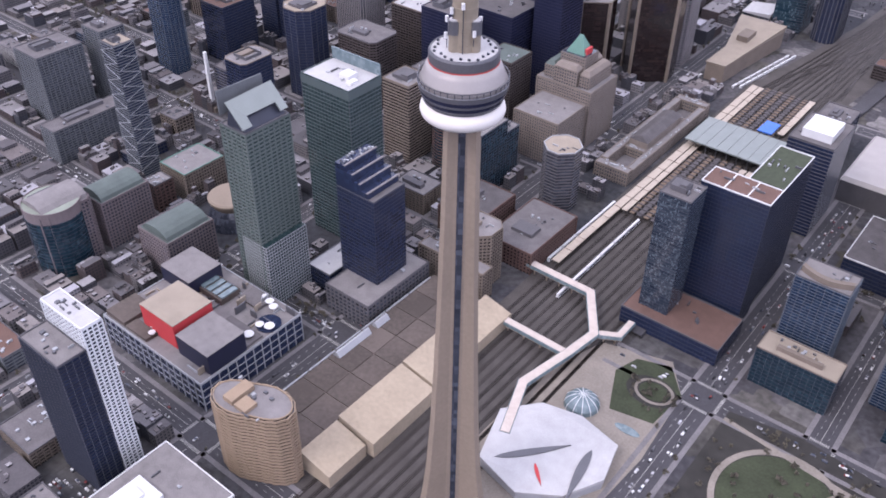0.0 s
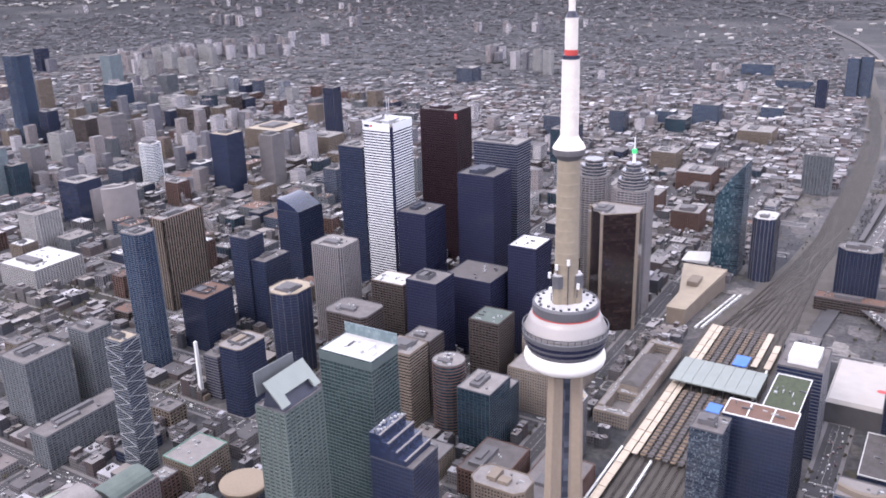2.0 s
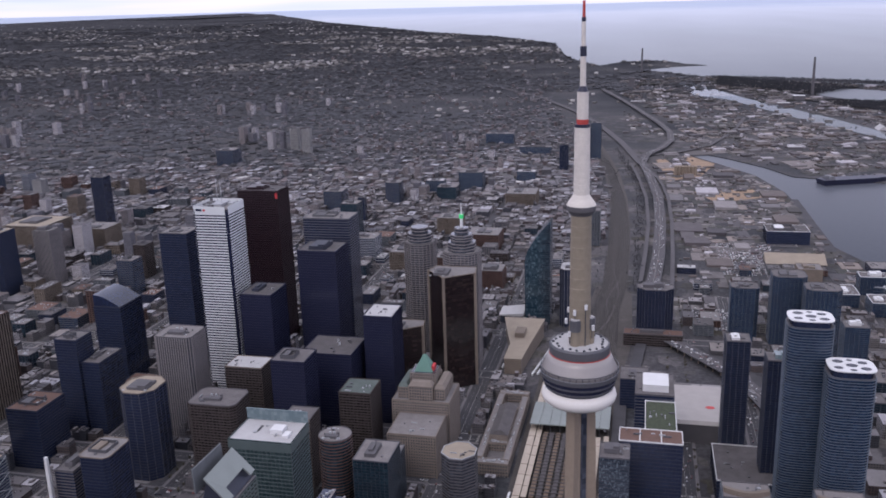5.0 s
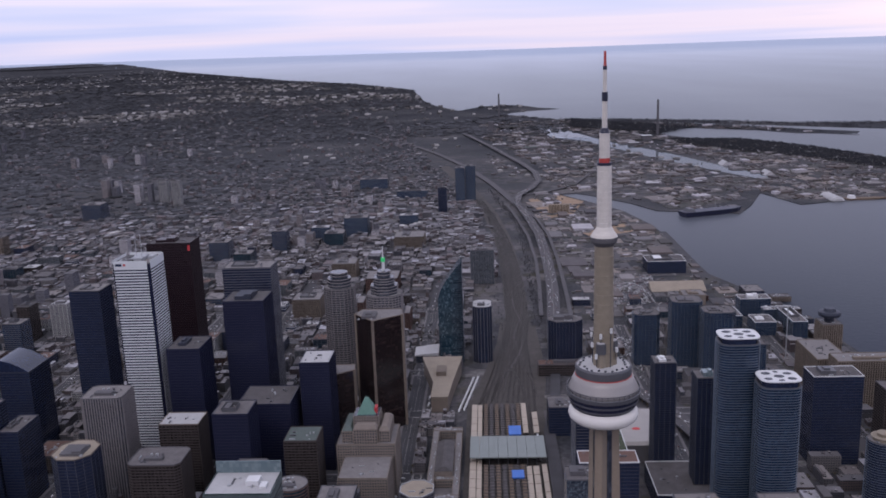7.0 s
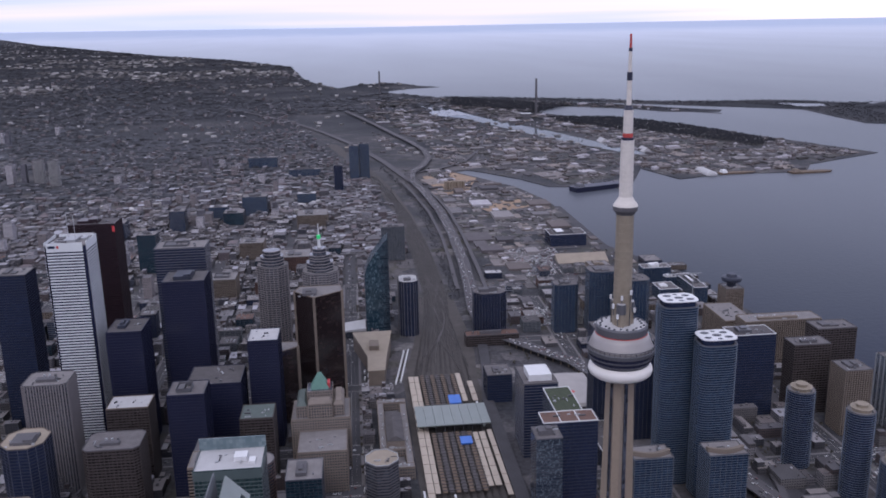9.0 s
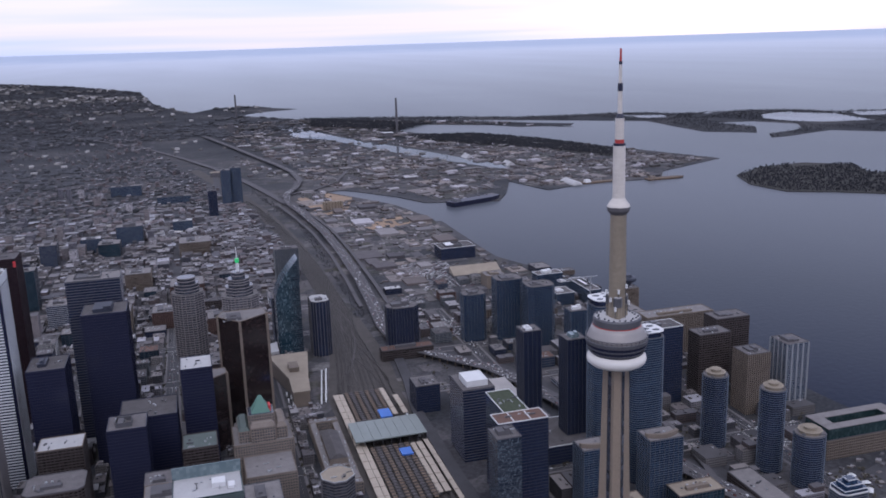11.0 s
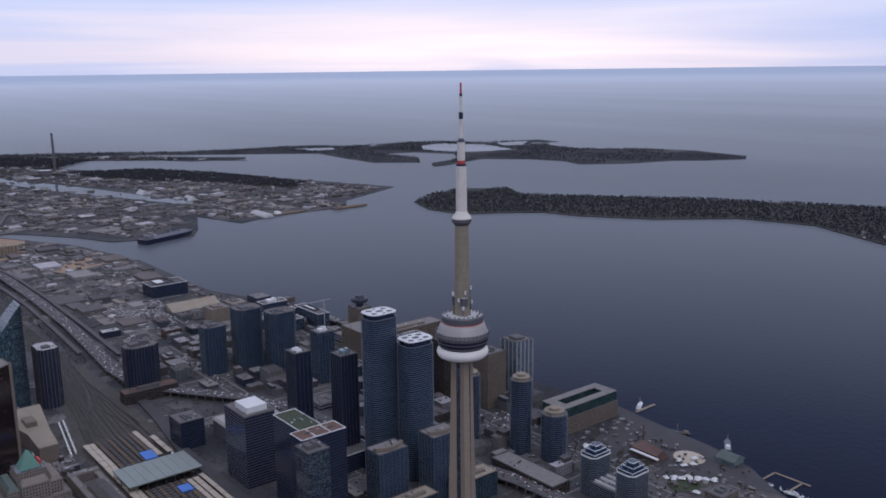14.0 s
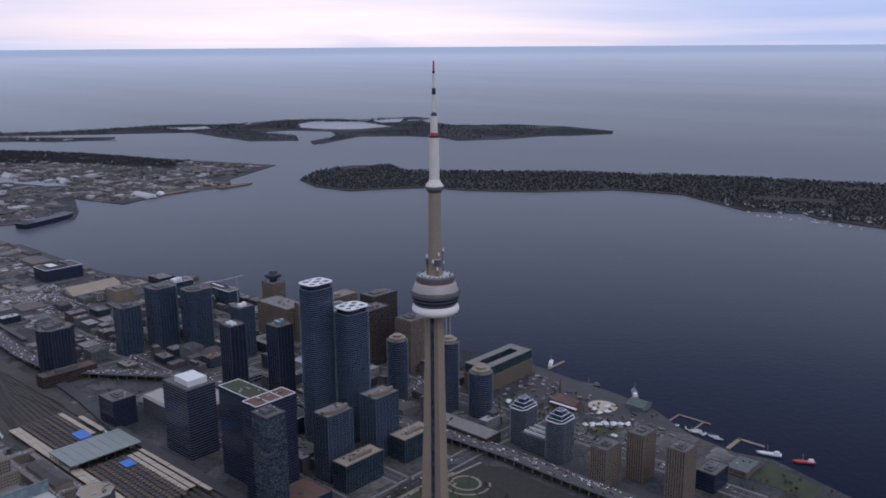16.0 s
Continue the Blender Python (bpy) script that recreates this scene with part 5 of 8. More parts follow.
# covered walkway over the tracks
def walkway(points, w=7.0, z=9.0):
    ob = thing("covered_walkway", "pale covered walkway bridge over the tracks", "bridge")
    for i, (a, b) in enumerate(zip(points, points[1:])):
        z += 0.05 if i % 2 else -0.03
        u = Vector((b[0] - a[0], b[1] - a[1])).normalized()
        o = Vector((u.y, -u.x)) * w / 2
        A, B = Vector(a) - u * 2, Vector(b) + u * 2
        q = [tuple(v) for v in (A + o, B + o, B - o, A - o)][::-1]
        for name, z0, z1, m, g in (("deck", z - 5, z - 4, CONCRETE, 0.0), ("side_glazing", z - 4, z - 0.6, GL_PALE, -0.4), ("walkway_roof", z - 0.6, z, CREAM_ROOF, 0.3)):
            bm = bmesh.new()
            prism(bm, grow(q, g), z0, z1)
            part(name, bm, m, ob)
        n = int((B - A).length / 18) + 1
        bm = bmesh.new()
        for k in range(n):
            c = A.lerp(B, (k + 0.5) / n)
            prism(bm, ring(0.8, 0.8, 8, 0, c.x, c.y), 0, z - 5)
        part("pier", bm, CONCRETE, ob)


walkway([(-347, 576), (-279, 575), (-247, 528), (-252, 492), (-262, 440), (-243, 388)], 8, 13)
walkway([(-322, 494), (-256, 493)], 7, 12)
walkway([(-243, 534), (-229, 542), (-229, 563)], 6, 11)

# aquarium with white roof
t = thing("aquarium", "low aquarium with a folded white roof", "building")
outline = [(-258, 404), (-243, 356), (-205, 348), (-176, 366), (-160, 396), (-168, 430), (-205, 440), (-236, 430)]
bm = bmesh.new()
prism(bm, outline, 0, 9)
part("wall", bm, PALE_METAL, t)
bm = bmesh.new()
prism(bm, grow(outline, 1.2), 9, 10, [(x, y, 11 + 1.5 * math.sin(x * 0.07)) for x, y in grow(outline, 1.2)])
part("roof", bm, WHITE_ROOF, t)
TAKEN.append((-265, -150, 345, 445))

# towers by the tracks
t = tower("office_tower", "black glass tower with brown roof decks", -217, -156, 627, 655, 136, roof=BROWN_ROOF, edge=WHITE_PAINT, plant=None, **NAVY)
for x in (-10.5, 10):
    bm = bmesh.new()
    box(bm, x - 0.5, x + 0.5, -13.2, 13.2, 136.3, 137.1)
    part("roof_divider", bm, WHITE_PAINT, t)
tower("office_tower", "black glass tower with a planted roof", -192, -160, 657, 745, 125, roof=GREEN_ROOF, edge=WHITE_PAINT, plant=None, **NAVY)
tower("office_tower", "glass tower with speckled pale panels", -234, -206, 583, 613, 140, roof=GREY_ROOF, body=GL_SPECKLE, floor=3.4, band=DARK_METAL, band_h=0.5, band_d=0.1)
tower("office_podium", "dark podium under the glass towers", -244, -150, 570, 622, 18, roof=BROWN_ROOF, plant=None, **NAVY)
t = tower("office_tower", "dark striped tower with a white roof box", -203, -158, 807, 870, 104, roof=GREY_ROOF, plant=None, body=GL_NAVY, floor=4, band=GREY_METAL, band_h=1.1, band_d=0.25)
bm = bmesh.new()
box(bm, -14, 16, -22, 14, 104.3, 113)
part("roof_box", bm, WHITE_PAINT, t, "white roof box")
tower("office_block", "dark cube-shaped office block", -224, -186, 985, 1028, 44, roof=GREY_ROOF, **NAVY)
t = thing("arena", "arena with a broad white roof", "arena", (-112, 955, 0))
bm = bmesh.new()
prism(bm, rect(-48, 44, -58, 58), 0, 26)
part("wall", bm, CONCRETE_GREY, t)
bm = bmesh.new()
prism(bm, rect(-49, 45, -59, 59), 26, 30, [(-46, -55, 30), (42, -55, 30), (42, 55, 30), (-46, 55, 30)])
part("roof", bm, ARENA_ROOF, t)
bm = bmesh.new()
prism(bm, ring(6, 4, 14, 0, 6, -14), 30.01, 30.3)
part("roof_marking", bm, RED_PANEL, t, "faded red mark on the roof")
TAKEN.append((-165, -60, 890, 1018))

# station hall roof over the platforms
t = thing("station_roof", "pale blue-grey station roof over the platforms", "station")
for k in range(8):
    bm = bmesh.new()
    x0 = -338 + k * 13
    prism(bm, rect(x0, x0 + 12.6, 886, 953), 14.5, 16, [(x0, 886, 16), (x0 + 12.6, 886, 16), (x0 + 12.6, 953, 16.0), (x0, 953, 16.0)])
    part("roof_panel", bm, ROOF_PANEL, t)
bm = bmesh.new()
for k in range(9):
    for y in (890, 920, 949):
        prism(bm, ring(0.5, 0.5, 6, 0, -337.5 + k * 12.9, y), 0, 14.5)
part("columns", bm, GREY_METAL, t)
TAKEN.append((-345, -225, 600, 1180))

# old railway hotel
t = tower("railway_hotel", "old limestone railway hotel with copper roofs", -504, -430, 812, 872, 72, roof=PALE_ROOF, edge=LIMESTONE, plant=None, **STONE)
facade(t, rect(-16, 16, -14, 14), 74, 104, **STONE)
for x0, x1, y0, y1, h in ((-30, -17, -24, 24, 88), (17, 30, -24, 24, 88), (-15, 15, -28, -15, 92), (-15, 15, 15, 28, 92)):
    facade(t, rect(x0, x1, y0, y1), 72.4, h, joint=True, name="shoulder", **STONE)
    bm = bmesh.new()
    prism(bm, rect(x0 - 0.4, x1 + 0.4, y0 - 0.4, y1 + 0.4), h, h + 0.8, [(x0 + 3, y0 + 3, h + 5), (x1 - 3, y0 + 3, h + 5), (x1 - 3, y1 - 3, h + 5), (x0 + 3, y1 - 3, h + 5)])
    part("mansard", bm, COPPER_DULL if x0 < -20 else LIMESTONE, t)
bm = bmesh.new()
prism(bm, rect(-12, 12, -10, 10), 104, 124, [(-2, -1), (2, -1), (2, 1), (-2, 1)])
part("steep_roof", bm, COPPER, t, "steep green copper roof")
bm = bmesh.new()
box(bm, 10, 13, -6, 6, 104, 111)
part("roof_sign", bm, RED_PANEL, t, "small red roof sign")
tower("railway_hotel_wing", "limestone wing of the old hotel", -494, -434, 752, 810, 56, roof=PALE_ROOF, edge=LIMESTONE, plant=None, **STONE)
tower("office_tower", "hexagonal grey office tower with a cream roof", -412, -374, 676, 716, 72, roof=TAN_ROOF, edge=PALE_METAL, plant=None, cut=12, body=GL_GREY, floor=3.7, band=CONCRETE_GREY, band_h=1.6, band_d=0.3)
tower("office_block", "teal glass stepped office block", -500, -460, 642, 690, 80, roof=PALE_ROOF, edge=GREY_METAL, **TEAL)
tower("office_block", "teal glass lower step", -496, -462, 692, 716, 62, roof=PALE_ROOF, edge=GREY_METAL, **TEAL)
tower("office_block", "red-brown office block with a sloping roof", -565, -524, 785, 828, 90, roof=COPPER_DULL, edge=BROWN_STONE, plant=None, **BROWN)
tower("warehouse", "red brick warehouse with cluttered roof", -398, -345, 572, 655, 24, roof=GREY_ROOF, edge=RED_BRICK, **BRICKS)
tower("warehouse", "brown brick loft building", -462, -412, 575, 640, 30, roof=DARK_ROOF, edge=RED_BRICK, **BRICKS)
t = thing("station_hall", "long limestone station with a raised great hall and light courts", "station", (-371, 875, 0))
TAKEN.append((-396, -346, 766, 984))
for x0, x1, y0, y1, h in ((-21, 21, -105, -93, 17), (-21, 21, 93, 105, 17), (-21, -12, -93, 93, 18), (12, 21, -93, 93, 15), (-12, 12, -52, -44, 16), (-12, 12, 44, 52, 16)):
    pts = rect(x0 + 0.4, x1 - 0.4, y0 + 0.4, y1 - 0.4)
    facade(t, pts, 0, h, joint=True, name="wing", **STONE)
    rooftop(t, pts, h, PALE_ROOF, LIMESTONE, None, int(y0 + 300), small=True)
bm = bmesh.new()
prism(bm, rect(-11.6, 11.6, -43.6, 43.6), 0, 24, [(-11.6, -43.6, 24), (11.6, -43.6, 24), (11.6, 43.6, 24), (-11.6, 43.6, 24)])
part("great_hall", bm, LIMESTONE, t)
bm = bmesh.new()
prism(bm, rect(-12, 12, -44, 44), 24, 25, [(-2, -40, 29), (2, -40, 29), (2, 40, 29), (-2, 40, 29)])
part("great_hall_roof", bm, DARK_ROOF, t, "dark hipped roof of the great hall")
for y in (-72, 72):
    bm = bmesh.new()
    box(bm, -11, 11, y - 19, y + 19, 0, 6)
    part("court_roof", bm, GREY_ROOF, t, "grey roof in a light court")
t = thing("theatre", "beige concrete theatre with a flared roof", "theatre")
outline = [(-402, 1076), (-376, 1077), (-371, 1137), (-359, 1241), (-425, 1241), (-401, 1136)]
bm = bmesh.new()
prism(bm, outline, 0, 24)
part("wall", bm, BEIGE_STONE, t)
bm = bmesh.new()
prism(bm, outline, 24.01, 26, [(-403, 1075, 26), (-375, 1076, 26), (-370, 1137, 27), (-357, 1242, 33), (-427, 1242, 33), (-402, 1136, 27)])
part("roof", bm, TAN_ROOF, t)
bm = bmesh.new()
box(bm, -398, -382, 1160, 1190, 26, 36)
part("fly_tower", bm, BEIGE_STONE, t)
TAKEN.append((-430, -355, 1070, 1245))
t = thing("low_hall", "low hall with a curved white roof", "building", (-424, 1318, 0))
bm = bmesh.new()
box(bm, -20, 20, -18, 18, 0, 14)
part("wall", bm, GL_GREY, t)
bm = bmesh.new()
prism(bm, rect(-22, 22, -20, 20), 14.01, 15, [(-22, -20, 16), (22, -20, 20), (22, 20, 24), (-22, 20, 18)])
part("roof", bm, WHITE_ROOF, t)
TAKEN.append((-450, -402, 1296, 1342))

# towers at the eastern rail curve
t = thing("apartment_tower", "curved blue-grey apartment tower with a slanted top", "building", (-378, 1326, 0))
for k in range(11):
    x0, x1 = -22 + k * 4, -18 + k * 4
    z0, z1 = 120 + 68 * (k / 11) ** 0.7, 120 + 68 * ((k + 1) / 11) ** 0.7
    bm = bmesh.new()
    d = 24 - 0.06 * (k - 3) ** 2
    prism(bm, rect(x0, x1, -d, d), 0, z0, [(x0, -d, z0), (x1, -d, z1), (x1, d, z1), (x0, d, z0)])
    part("facade_strip", bm, GL_LTOWER, t)
for k in range(46):
    z = 3 + k * 4
    x = -22 + 44 * max(0.0, (z - 120) / 68) ** 1.43
    bm = bmesh.new()
    box(bm, x, 22.2, -23.6, 23.6, z, z + 0.6)
    part("floor_band", bm, DARK_METAL, t)
TAKEN.append((-402, -354, 1300, 1352))
tower("apartment_tower", "dark blue tower beside the curved one", -400, -376, 1380, 1420, 96, **CONDO_DARK)
tower("apartment_tower", "dark ribbed round-fronted apartment tower", -338, -304, 1296, 1348, 104, roof=WHITE_ROOF, cut=8, body=GL_NAVY, floor=3.2, band=DARK_METAL, band_h=0.6, band_d=0.2, fin=GREY_METAL, bay=7, fin_w=1.2, fin_d=0.8)
tower("apartment_tower", "grey-blue apartment slab beside the railway", -352, -296, 1840, 1876, 84, **GREYCOND)
tower("apartment_tower", "dark teal round apartment tower", -205, -146, 1252, 1296, 88, roof=GREY_ROOF, cut=13, **CONDO_DARK)
tower("podium", "brown podium of the teal tower", -225, -130, 1225, 1250, 20, roof=BROWN_ROOF, **BROWN)

# harbour towers
for x0, x1, y0, y1, h, label in ((-54, -10, 713, 748, 230, "tall curved blue condominium with a white roof ring"), (-20, 24, 676, 712, 194, "curved blue condominium with a white roof ring")):
    t = tower("apartment_tower", label, x0, x1, y0, y1, h, roof=GREY_ROOF, edge=GREY_METAL, plant=None, round_n=-28, body=GL_BLUE, floor=3.0, band=BALCONY, band_h=0.6, band_d=0.9)
    w, d = (x1 - x0) / 2, (y1 - y0) / 2
    facade(t, soft_rect(w * 0.88, d * 0.88, 28), h, h + 7, body=GL_NAVY, floor=7, band=DARK_METAL, band_h=0.4, band_d=0.2)
    bm = bmesh.new()
    prism(bm, soft_rect(w, d, 32), h + 7.2, h + 8.2)
    part("roof_canopy", bm, WHITE_PAINT, t, "white roof plate")
    # dark discs stand in for shaded round holes; the plate is solid
    for k, (a, b, r) in enumerate(((0.52, 0.4, 4.8), (-0.5, 0.45, 5.2), (0.02, -0.05, 5.6), (-0.58, -0.45, 4.4), (0.55, -0.45, 5.0), (0.02, 0.68, 3.0), (0.0, -0.7, 3.2))):
        bm = bmesh.new()
        prism(bm, ring(r, r * 0.8, 18, 0, a * w, b * d), h + 7.6, h + 8.24)
        part("hole_shade_disc", bm, DARK_METAL, t, "round dark disc on the roof plate for the shade of a hole")
tower("apartment_tower", "dark blue condominium with white roof boxes", -99, -72, 850, 878, 160, roof=GREY_ROOF, plant=WHITE_PAINT, **CONDO_DARK)
tower("apartment_tower", "dark blue condominium with green-glass roof boxes", -61, -33, 786, 814, 164, roof=GREY_ROOF, plant=GL_PALE, **CONDO_DARK)
tower("podium", "dark podium with planted roof", -110, -25, 760, 848, 26, roof=DARK_ROOF, edge=WHITE_PAINT, plant=None, **NAVY)
tower("apartment_tower", "teal glass apartment tower on the harbour side", -54, -10, 1270, 1305, 92, cut=6, **CONDO)
tower("apartment_tower", "tall blue-green apartment tower on the harbour side", 8, 60, 1255, 1300, 118, cut=8, **CONDO)
tower("apartment_tower", "tall teal apartment tower beside the other", 50, 102, 1200, 1244, 115, cut=8, **CONDO)
tower("apartment_tower", "blue glass apartment tower with white plant room", 85, 118, 1095, 1125, 96, plant=WHITE_PAINT, **CONDO)
tower("office_tower", "dark glass office tower with a framed roof", 113, 177, 886, 924, 124, roof=DARK_ROOF, edge=WHITE_PAINT, plant=GREY_METAL, **NAVY)
tower("office_tower", "brown banded twin office tower", 262, 322, 925, 962, 112, roof=GREY_ROOF, **BROWN)
tower("office_tower", "brown banded office tower by the water", 204, 258, 882, 914, 106, roof=GREY_ROOF, **BROWN)
for x, y, h, r, label in ((140, 742, 104, 17, "round dark blue condominium tower by the harbour"), (168, 656, 113, 16, "round dark blue condominium with a tiered top"), (188, 607, 70, 19, "shorter round blue condominium tower")):
    t = tower("apartment_tower", label, x - r, x + r, y - r, y + r, h, roof=PALE_ROOF, plant=None, round_n=16, body=GL_NAVY, floor=3.0, band=BALCONY, band_h=0.5, band_d=0.8)
    facade(t, ring(r * 0.7, r * 0.7, 12), h, h + 5, body=CONCRETE_WARM, floor=5, band=TAN_ROOF, band_h=0.6, band_d=1.6)
    facade(t, ring(r * 0.4, r * 0.4, 12), h + 5, h + 9, body=CONCRETE_WARM, floor=4, band=TAN_ROOF, band_h=0.5, band_d=0.8)
tower("apartment_tower", "pale ribbed harbour apartment tower", 239, 277, 808, 846, 95, **BEIGECOND)
tower("apartment_tower", "blue and white harbour apartment tower", 312, 350, 816, 856, 99, body=GL_BLUE, floor=3, band=PALE_METAL, band_h=0.7, band_d=0.4, fin=PALE_METAL, bay=9, fin_w=2.2, fin_d=0.7)
for x0, x1, y0, y1, h in ((-118, -74, 612, 642, 93), (-32, 12, 612, 644, 91)):
    t = tower("apartment_tower", "dark teal apartment tower with a curved roof fin", x0, x1, y0, y1, h, roof=PALE_ROOF, plant=None, **CONDO)
    bm = bmesh.new()
    rows = []
    for k in range(13):
        a = k / 12
        x, y = -21 + 42 * a, -6 - 7 * math.sin(math.pi * a)
        rows.append([bm.verts.new((x, y + v, h + z)) for v, z in ((0, 0.3), (0, 5.5), (6, 4.5), (6, 0.3))])
    for u, v in zip(rows, rows[1:]):
        for i in range(4):
            bm.faces.new((u[i], v[i], v[(i + 1) % 4], u[(i + 1) % 4]))
    bm.faces.new(rows[0])
    bm.faces.new(rows[-1][::-1])
    part("curved_roof_fin", bm, BEIGE_STONE, t)
tower("apartment_block", "low apartment block with a white lattice base", -122, -56, 574, 600, 38, roof=TAN_ROOF, edge=BEIGE_STONE, plant=BEIGE_STONE, **TEAL)
tower("apartment_block", "low apartment block beside the gardens", -12, 48, 577, 607, 34, roof=TAN_ROOF, edge=BEIGE_STONE, plant=BEIGE_STONE, **TEAL)
t = tower("terminal_building", "long waterfront terminal with green glass upper floors", 252, 378, 648, 696, 28, roof=PALE_ROOF, plant=None, **PUNCHED)
for x0, x1, y0, y1 in ((-62, 62, -23, -10), (-62, 62, 10, 23), (-62, -44, -10, 10), (44, 62, -10, 10)):
    bm = bmesh.new()
    box(bm, x0, x1, y0, y1, 28, 44)
    part("upper_storeys", bm, GL_GREEN, t)
    bm = bmesh.new()
    box(bm, x0 - 0.5, x1 + 0.5, y0 - 0.5, y1 + 0.5, 44, 45)
    part("upper_roof", bm, PALE_ROOF, t)
HARBOUR = dict(body=GL_BLUE, floor=3.0, band=CONCRETE_COOL, band_h=0.8, band_d=0.9)
for x0, x1, y0, y1, h in ((137, 176, 486, 514, 54), (124, 162, 412, 442, 60)):
    t = tower("apartment_tower", "stepped glass waterfront condominium with pale balconies and roof plant", x0, x1, y0, y1, h, cut=6, plant=None, roof=PALE_ROOF, edge=WHITE_PAINT, **HARBOUR)
    w, d = (x1 - x0) / 2, (y1 - y0) / 2
    for k, (a, b) in enumerate(((0.78, 0.8), (0.55, 0.6), (0.3, 0.36))):
        facade(t, rect(-w * a, w * a, -d * b, d * b), h + k * 4.5, h + 4.5 + k * 4.5, body=GL_BLUE, floor=4.5, band=WHITE_PAINT, band_h=0.9, band_d=0.5, name="setback")
t = tower("apartment_block", "eight-storey pale gridded block between two condominiums", 132, 168, 443, 485, 25, plant=None, roof=PALE_ROOF, **HARBOUR)
for x in (-12, 0, 12):
    bm = bmesh.new()
    box(bm, x - 0.8, x + 0.8, -20, 20, 25.3, 28)
    part("roof_fin", bm, WHITE_PAINT, t)
tower("apartment_tower", "brown ribbed apartment tower", 107, 143, 330, 354, 55, **BEIGECOND)
tower("apartment_tower", "tall beige ribbed apartment tower", 155, 187, 304, 328, 66, **BEIGECOND)
tower("apartment_tower", "beige ribbed apartment tower near the marina", 140, 171, 238, 263, 70, **BEIGECOND)
tower("office_block", "dark office block by the quay", 190, 230, 220, 246, 26, **NAVY)
tower("parking_structure", "long low parking structure", 95, 128, 520, 640, 16, roof=PALE_ROOF, plant=None, **BROWN)

# between the green tower and the banks
tower("office_tower", "cream and brown striped office tower", -604, -566, 650, 688, 99, roof=PALE_ROOF, edge=BEIGE_STONE, body=GL_BROWN, floor=3.8, band=BEIGE_STONE, band_h=1.9, band_d=0.3)
tower("office_tower", "dark brown office tower with a stepped top", -606, -572, 702, 734, 92, roof=GREY_ROOF, plant=CONCRETE_GREY, **BROWN)
tower("office_tower", "round brick and blue glass office tower", -552, -514, 662, 700, 88, roof=PALE_ROOF, plant=CONCRETE_GREY, round_n=18, body=GL_TEAL, floor=3.7, band=RED_BRICK, band_h=1.4, band_d=0.3)
tower("office_podium", "low dark podium with a pale roof", -503, -474, 428, 516, 22, roof=WHITE_ROOF, edge=GREY_METAL, plant=None, **NAVY)
t = thing("civic_office", "curved teal glass office front with a pale round roof", "building", (-709, 300, 0))
facade(t, ring(27, 27, 28), 0, 62, body=GL_TEAL, floor=3.7, band=DARK_METAL, band_h=0.6, band_d=0.15)
rooftop(t, ring(27, 27, 28), 73, COPPER_PALE, PINK_STONE, CONCRETE_GREY, 4)
bm = bmesh.new()
prism(bm, ring(26.5, 26.5, 28), 62, 73)
part("drum", bm, PINK_STONE, t)
tower("hotel_tower", "brown and cream ribbed hotel slab", -1112, -1085, 770, 850, 148, roof=PALE_ROOF, edge=RED_BRICK, body=GL_BROWN, floor=3.6, band=BROWN_STONE, band_h=0.8, band_d=0.2, fin=BEIGE_STONE, bay=5, fin_w=1.6, fin_d=0.8)
t = tower("office_tower", "dark blue glass tower with a curved top", -1010, -965, 940, 1000, 128, roof=DARK_ROOF, edge=DARK_METAL, plant=None, **NAVY)
bm = bmesh.new()
rows = [[bm.verts.new((-22 + 44 * k / 8, y, 128.3 + 18 * math.cos(math.pi / 2 * k / 8))) for k in range(9)] + [bm.verts.new((-22, y, 128.2))] for y in (-29, 28)]
for k in range(10):
    bm.faces.new((rows[0][k], rows[0][(k + 1) % 10], rows[1][(k + 1) % 10], rows[1][k]))
for row in rows:
    bm.faces.new(row)
part("curved_top", bm, GL_NAVY, t)

# ---------------------------------------------------------------- shared by the streets and the city
HIGHWAY = [(90, -200), (90, 296), (90, 381), (92, 477), (86, 570), (61, 669), (10, 860), (-30, 1020), (-60, 1106), (-120, 1190), (-180, 1277), (-186, 1400), (-174, 1560), (-162, 1750), (-155, 2050), (-157, 2365), (-180, 2680), (-205, 2930), (-190, 3090), (-135, 3250), (-95, 3450), (-95, 3690), (-135, 3980), (-205, 4350), (-290, 4850), (-430, 5600)]
HIGHWAY_DENSE = [tuple(Vector(a).lerp(Vector(b), i / 12)) for a, b in zip(HIGHWAY, HIGHWAY[1:]) for i in range(12)]


def joined(name, label, category, material, boxes, top=None):
    """Many small upright blocks in one mesh, each of plan place, half sizes, height and turn."""
    verts, faces = [], []
    for x, y, w, d, h, a, z in boxes:
        (px, py, pz), s = far(x, y, z)
        c, k = math.cos(a), math.sin(a)
        n = len(verts)
        for u, v, t in ((-w, -d, 0), (w, -d, 0), (w, d, 0), (-w, d, 0), (-w, -d, h), (w, -d, h), (w, d, h), (-w, d, h)):
            verts.append((px + (u * c - v * k) * s, py + (u * k + v * c) * s, pz + t * s - (0.5 if t == 0 else 0)))
        faces += [(n, n + 1, n + 5, n + 4), (n + 1, n + 2, n + 6, n + 5), (n + 2, n + 3, n + 7, n + 6), (n + 3, n, n + 4, n + 7), (n + 4, n + 5, n + 6, n + 7)]
    me = bpy.data.meshes.new(name)
    me.from_pydata(verts, [], faces)
    me.materials.append(material)
    me.materials.append(top or material)
    me.polygons.foreach_set("material_index", [1 if i % 5 == 4 else 0 for i in range(len(faces))])
    return tagged(new(name, me), label, category, kind="stuff")



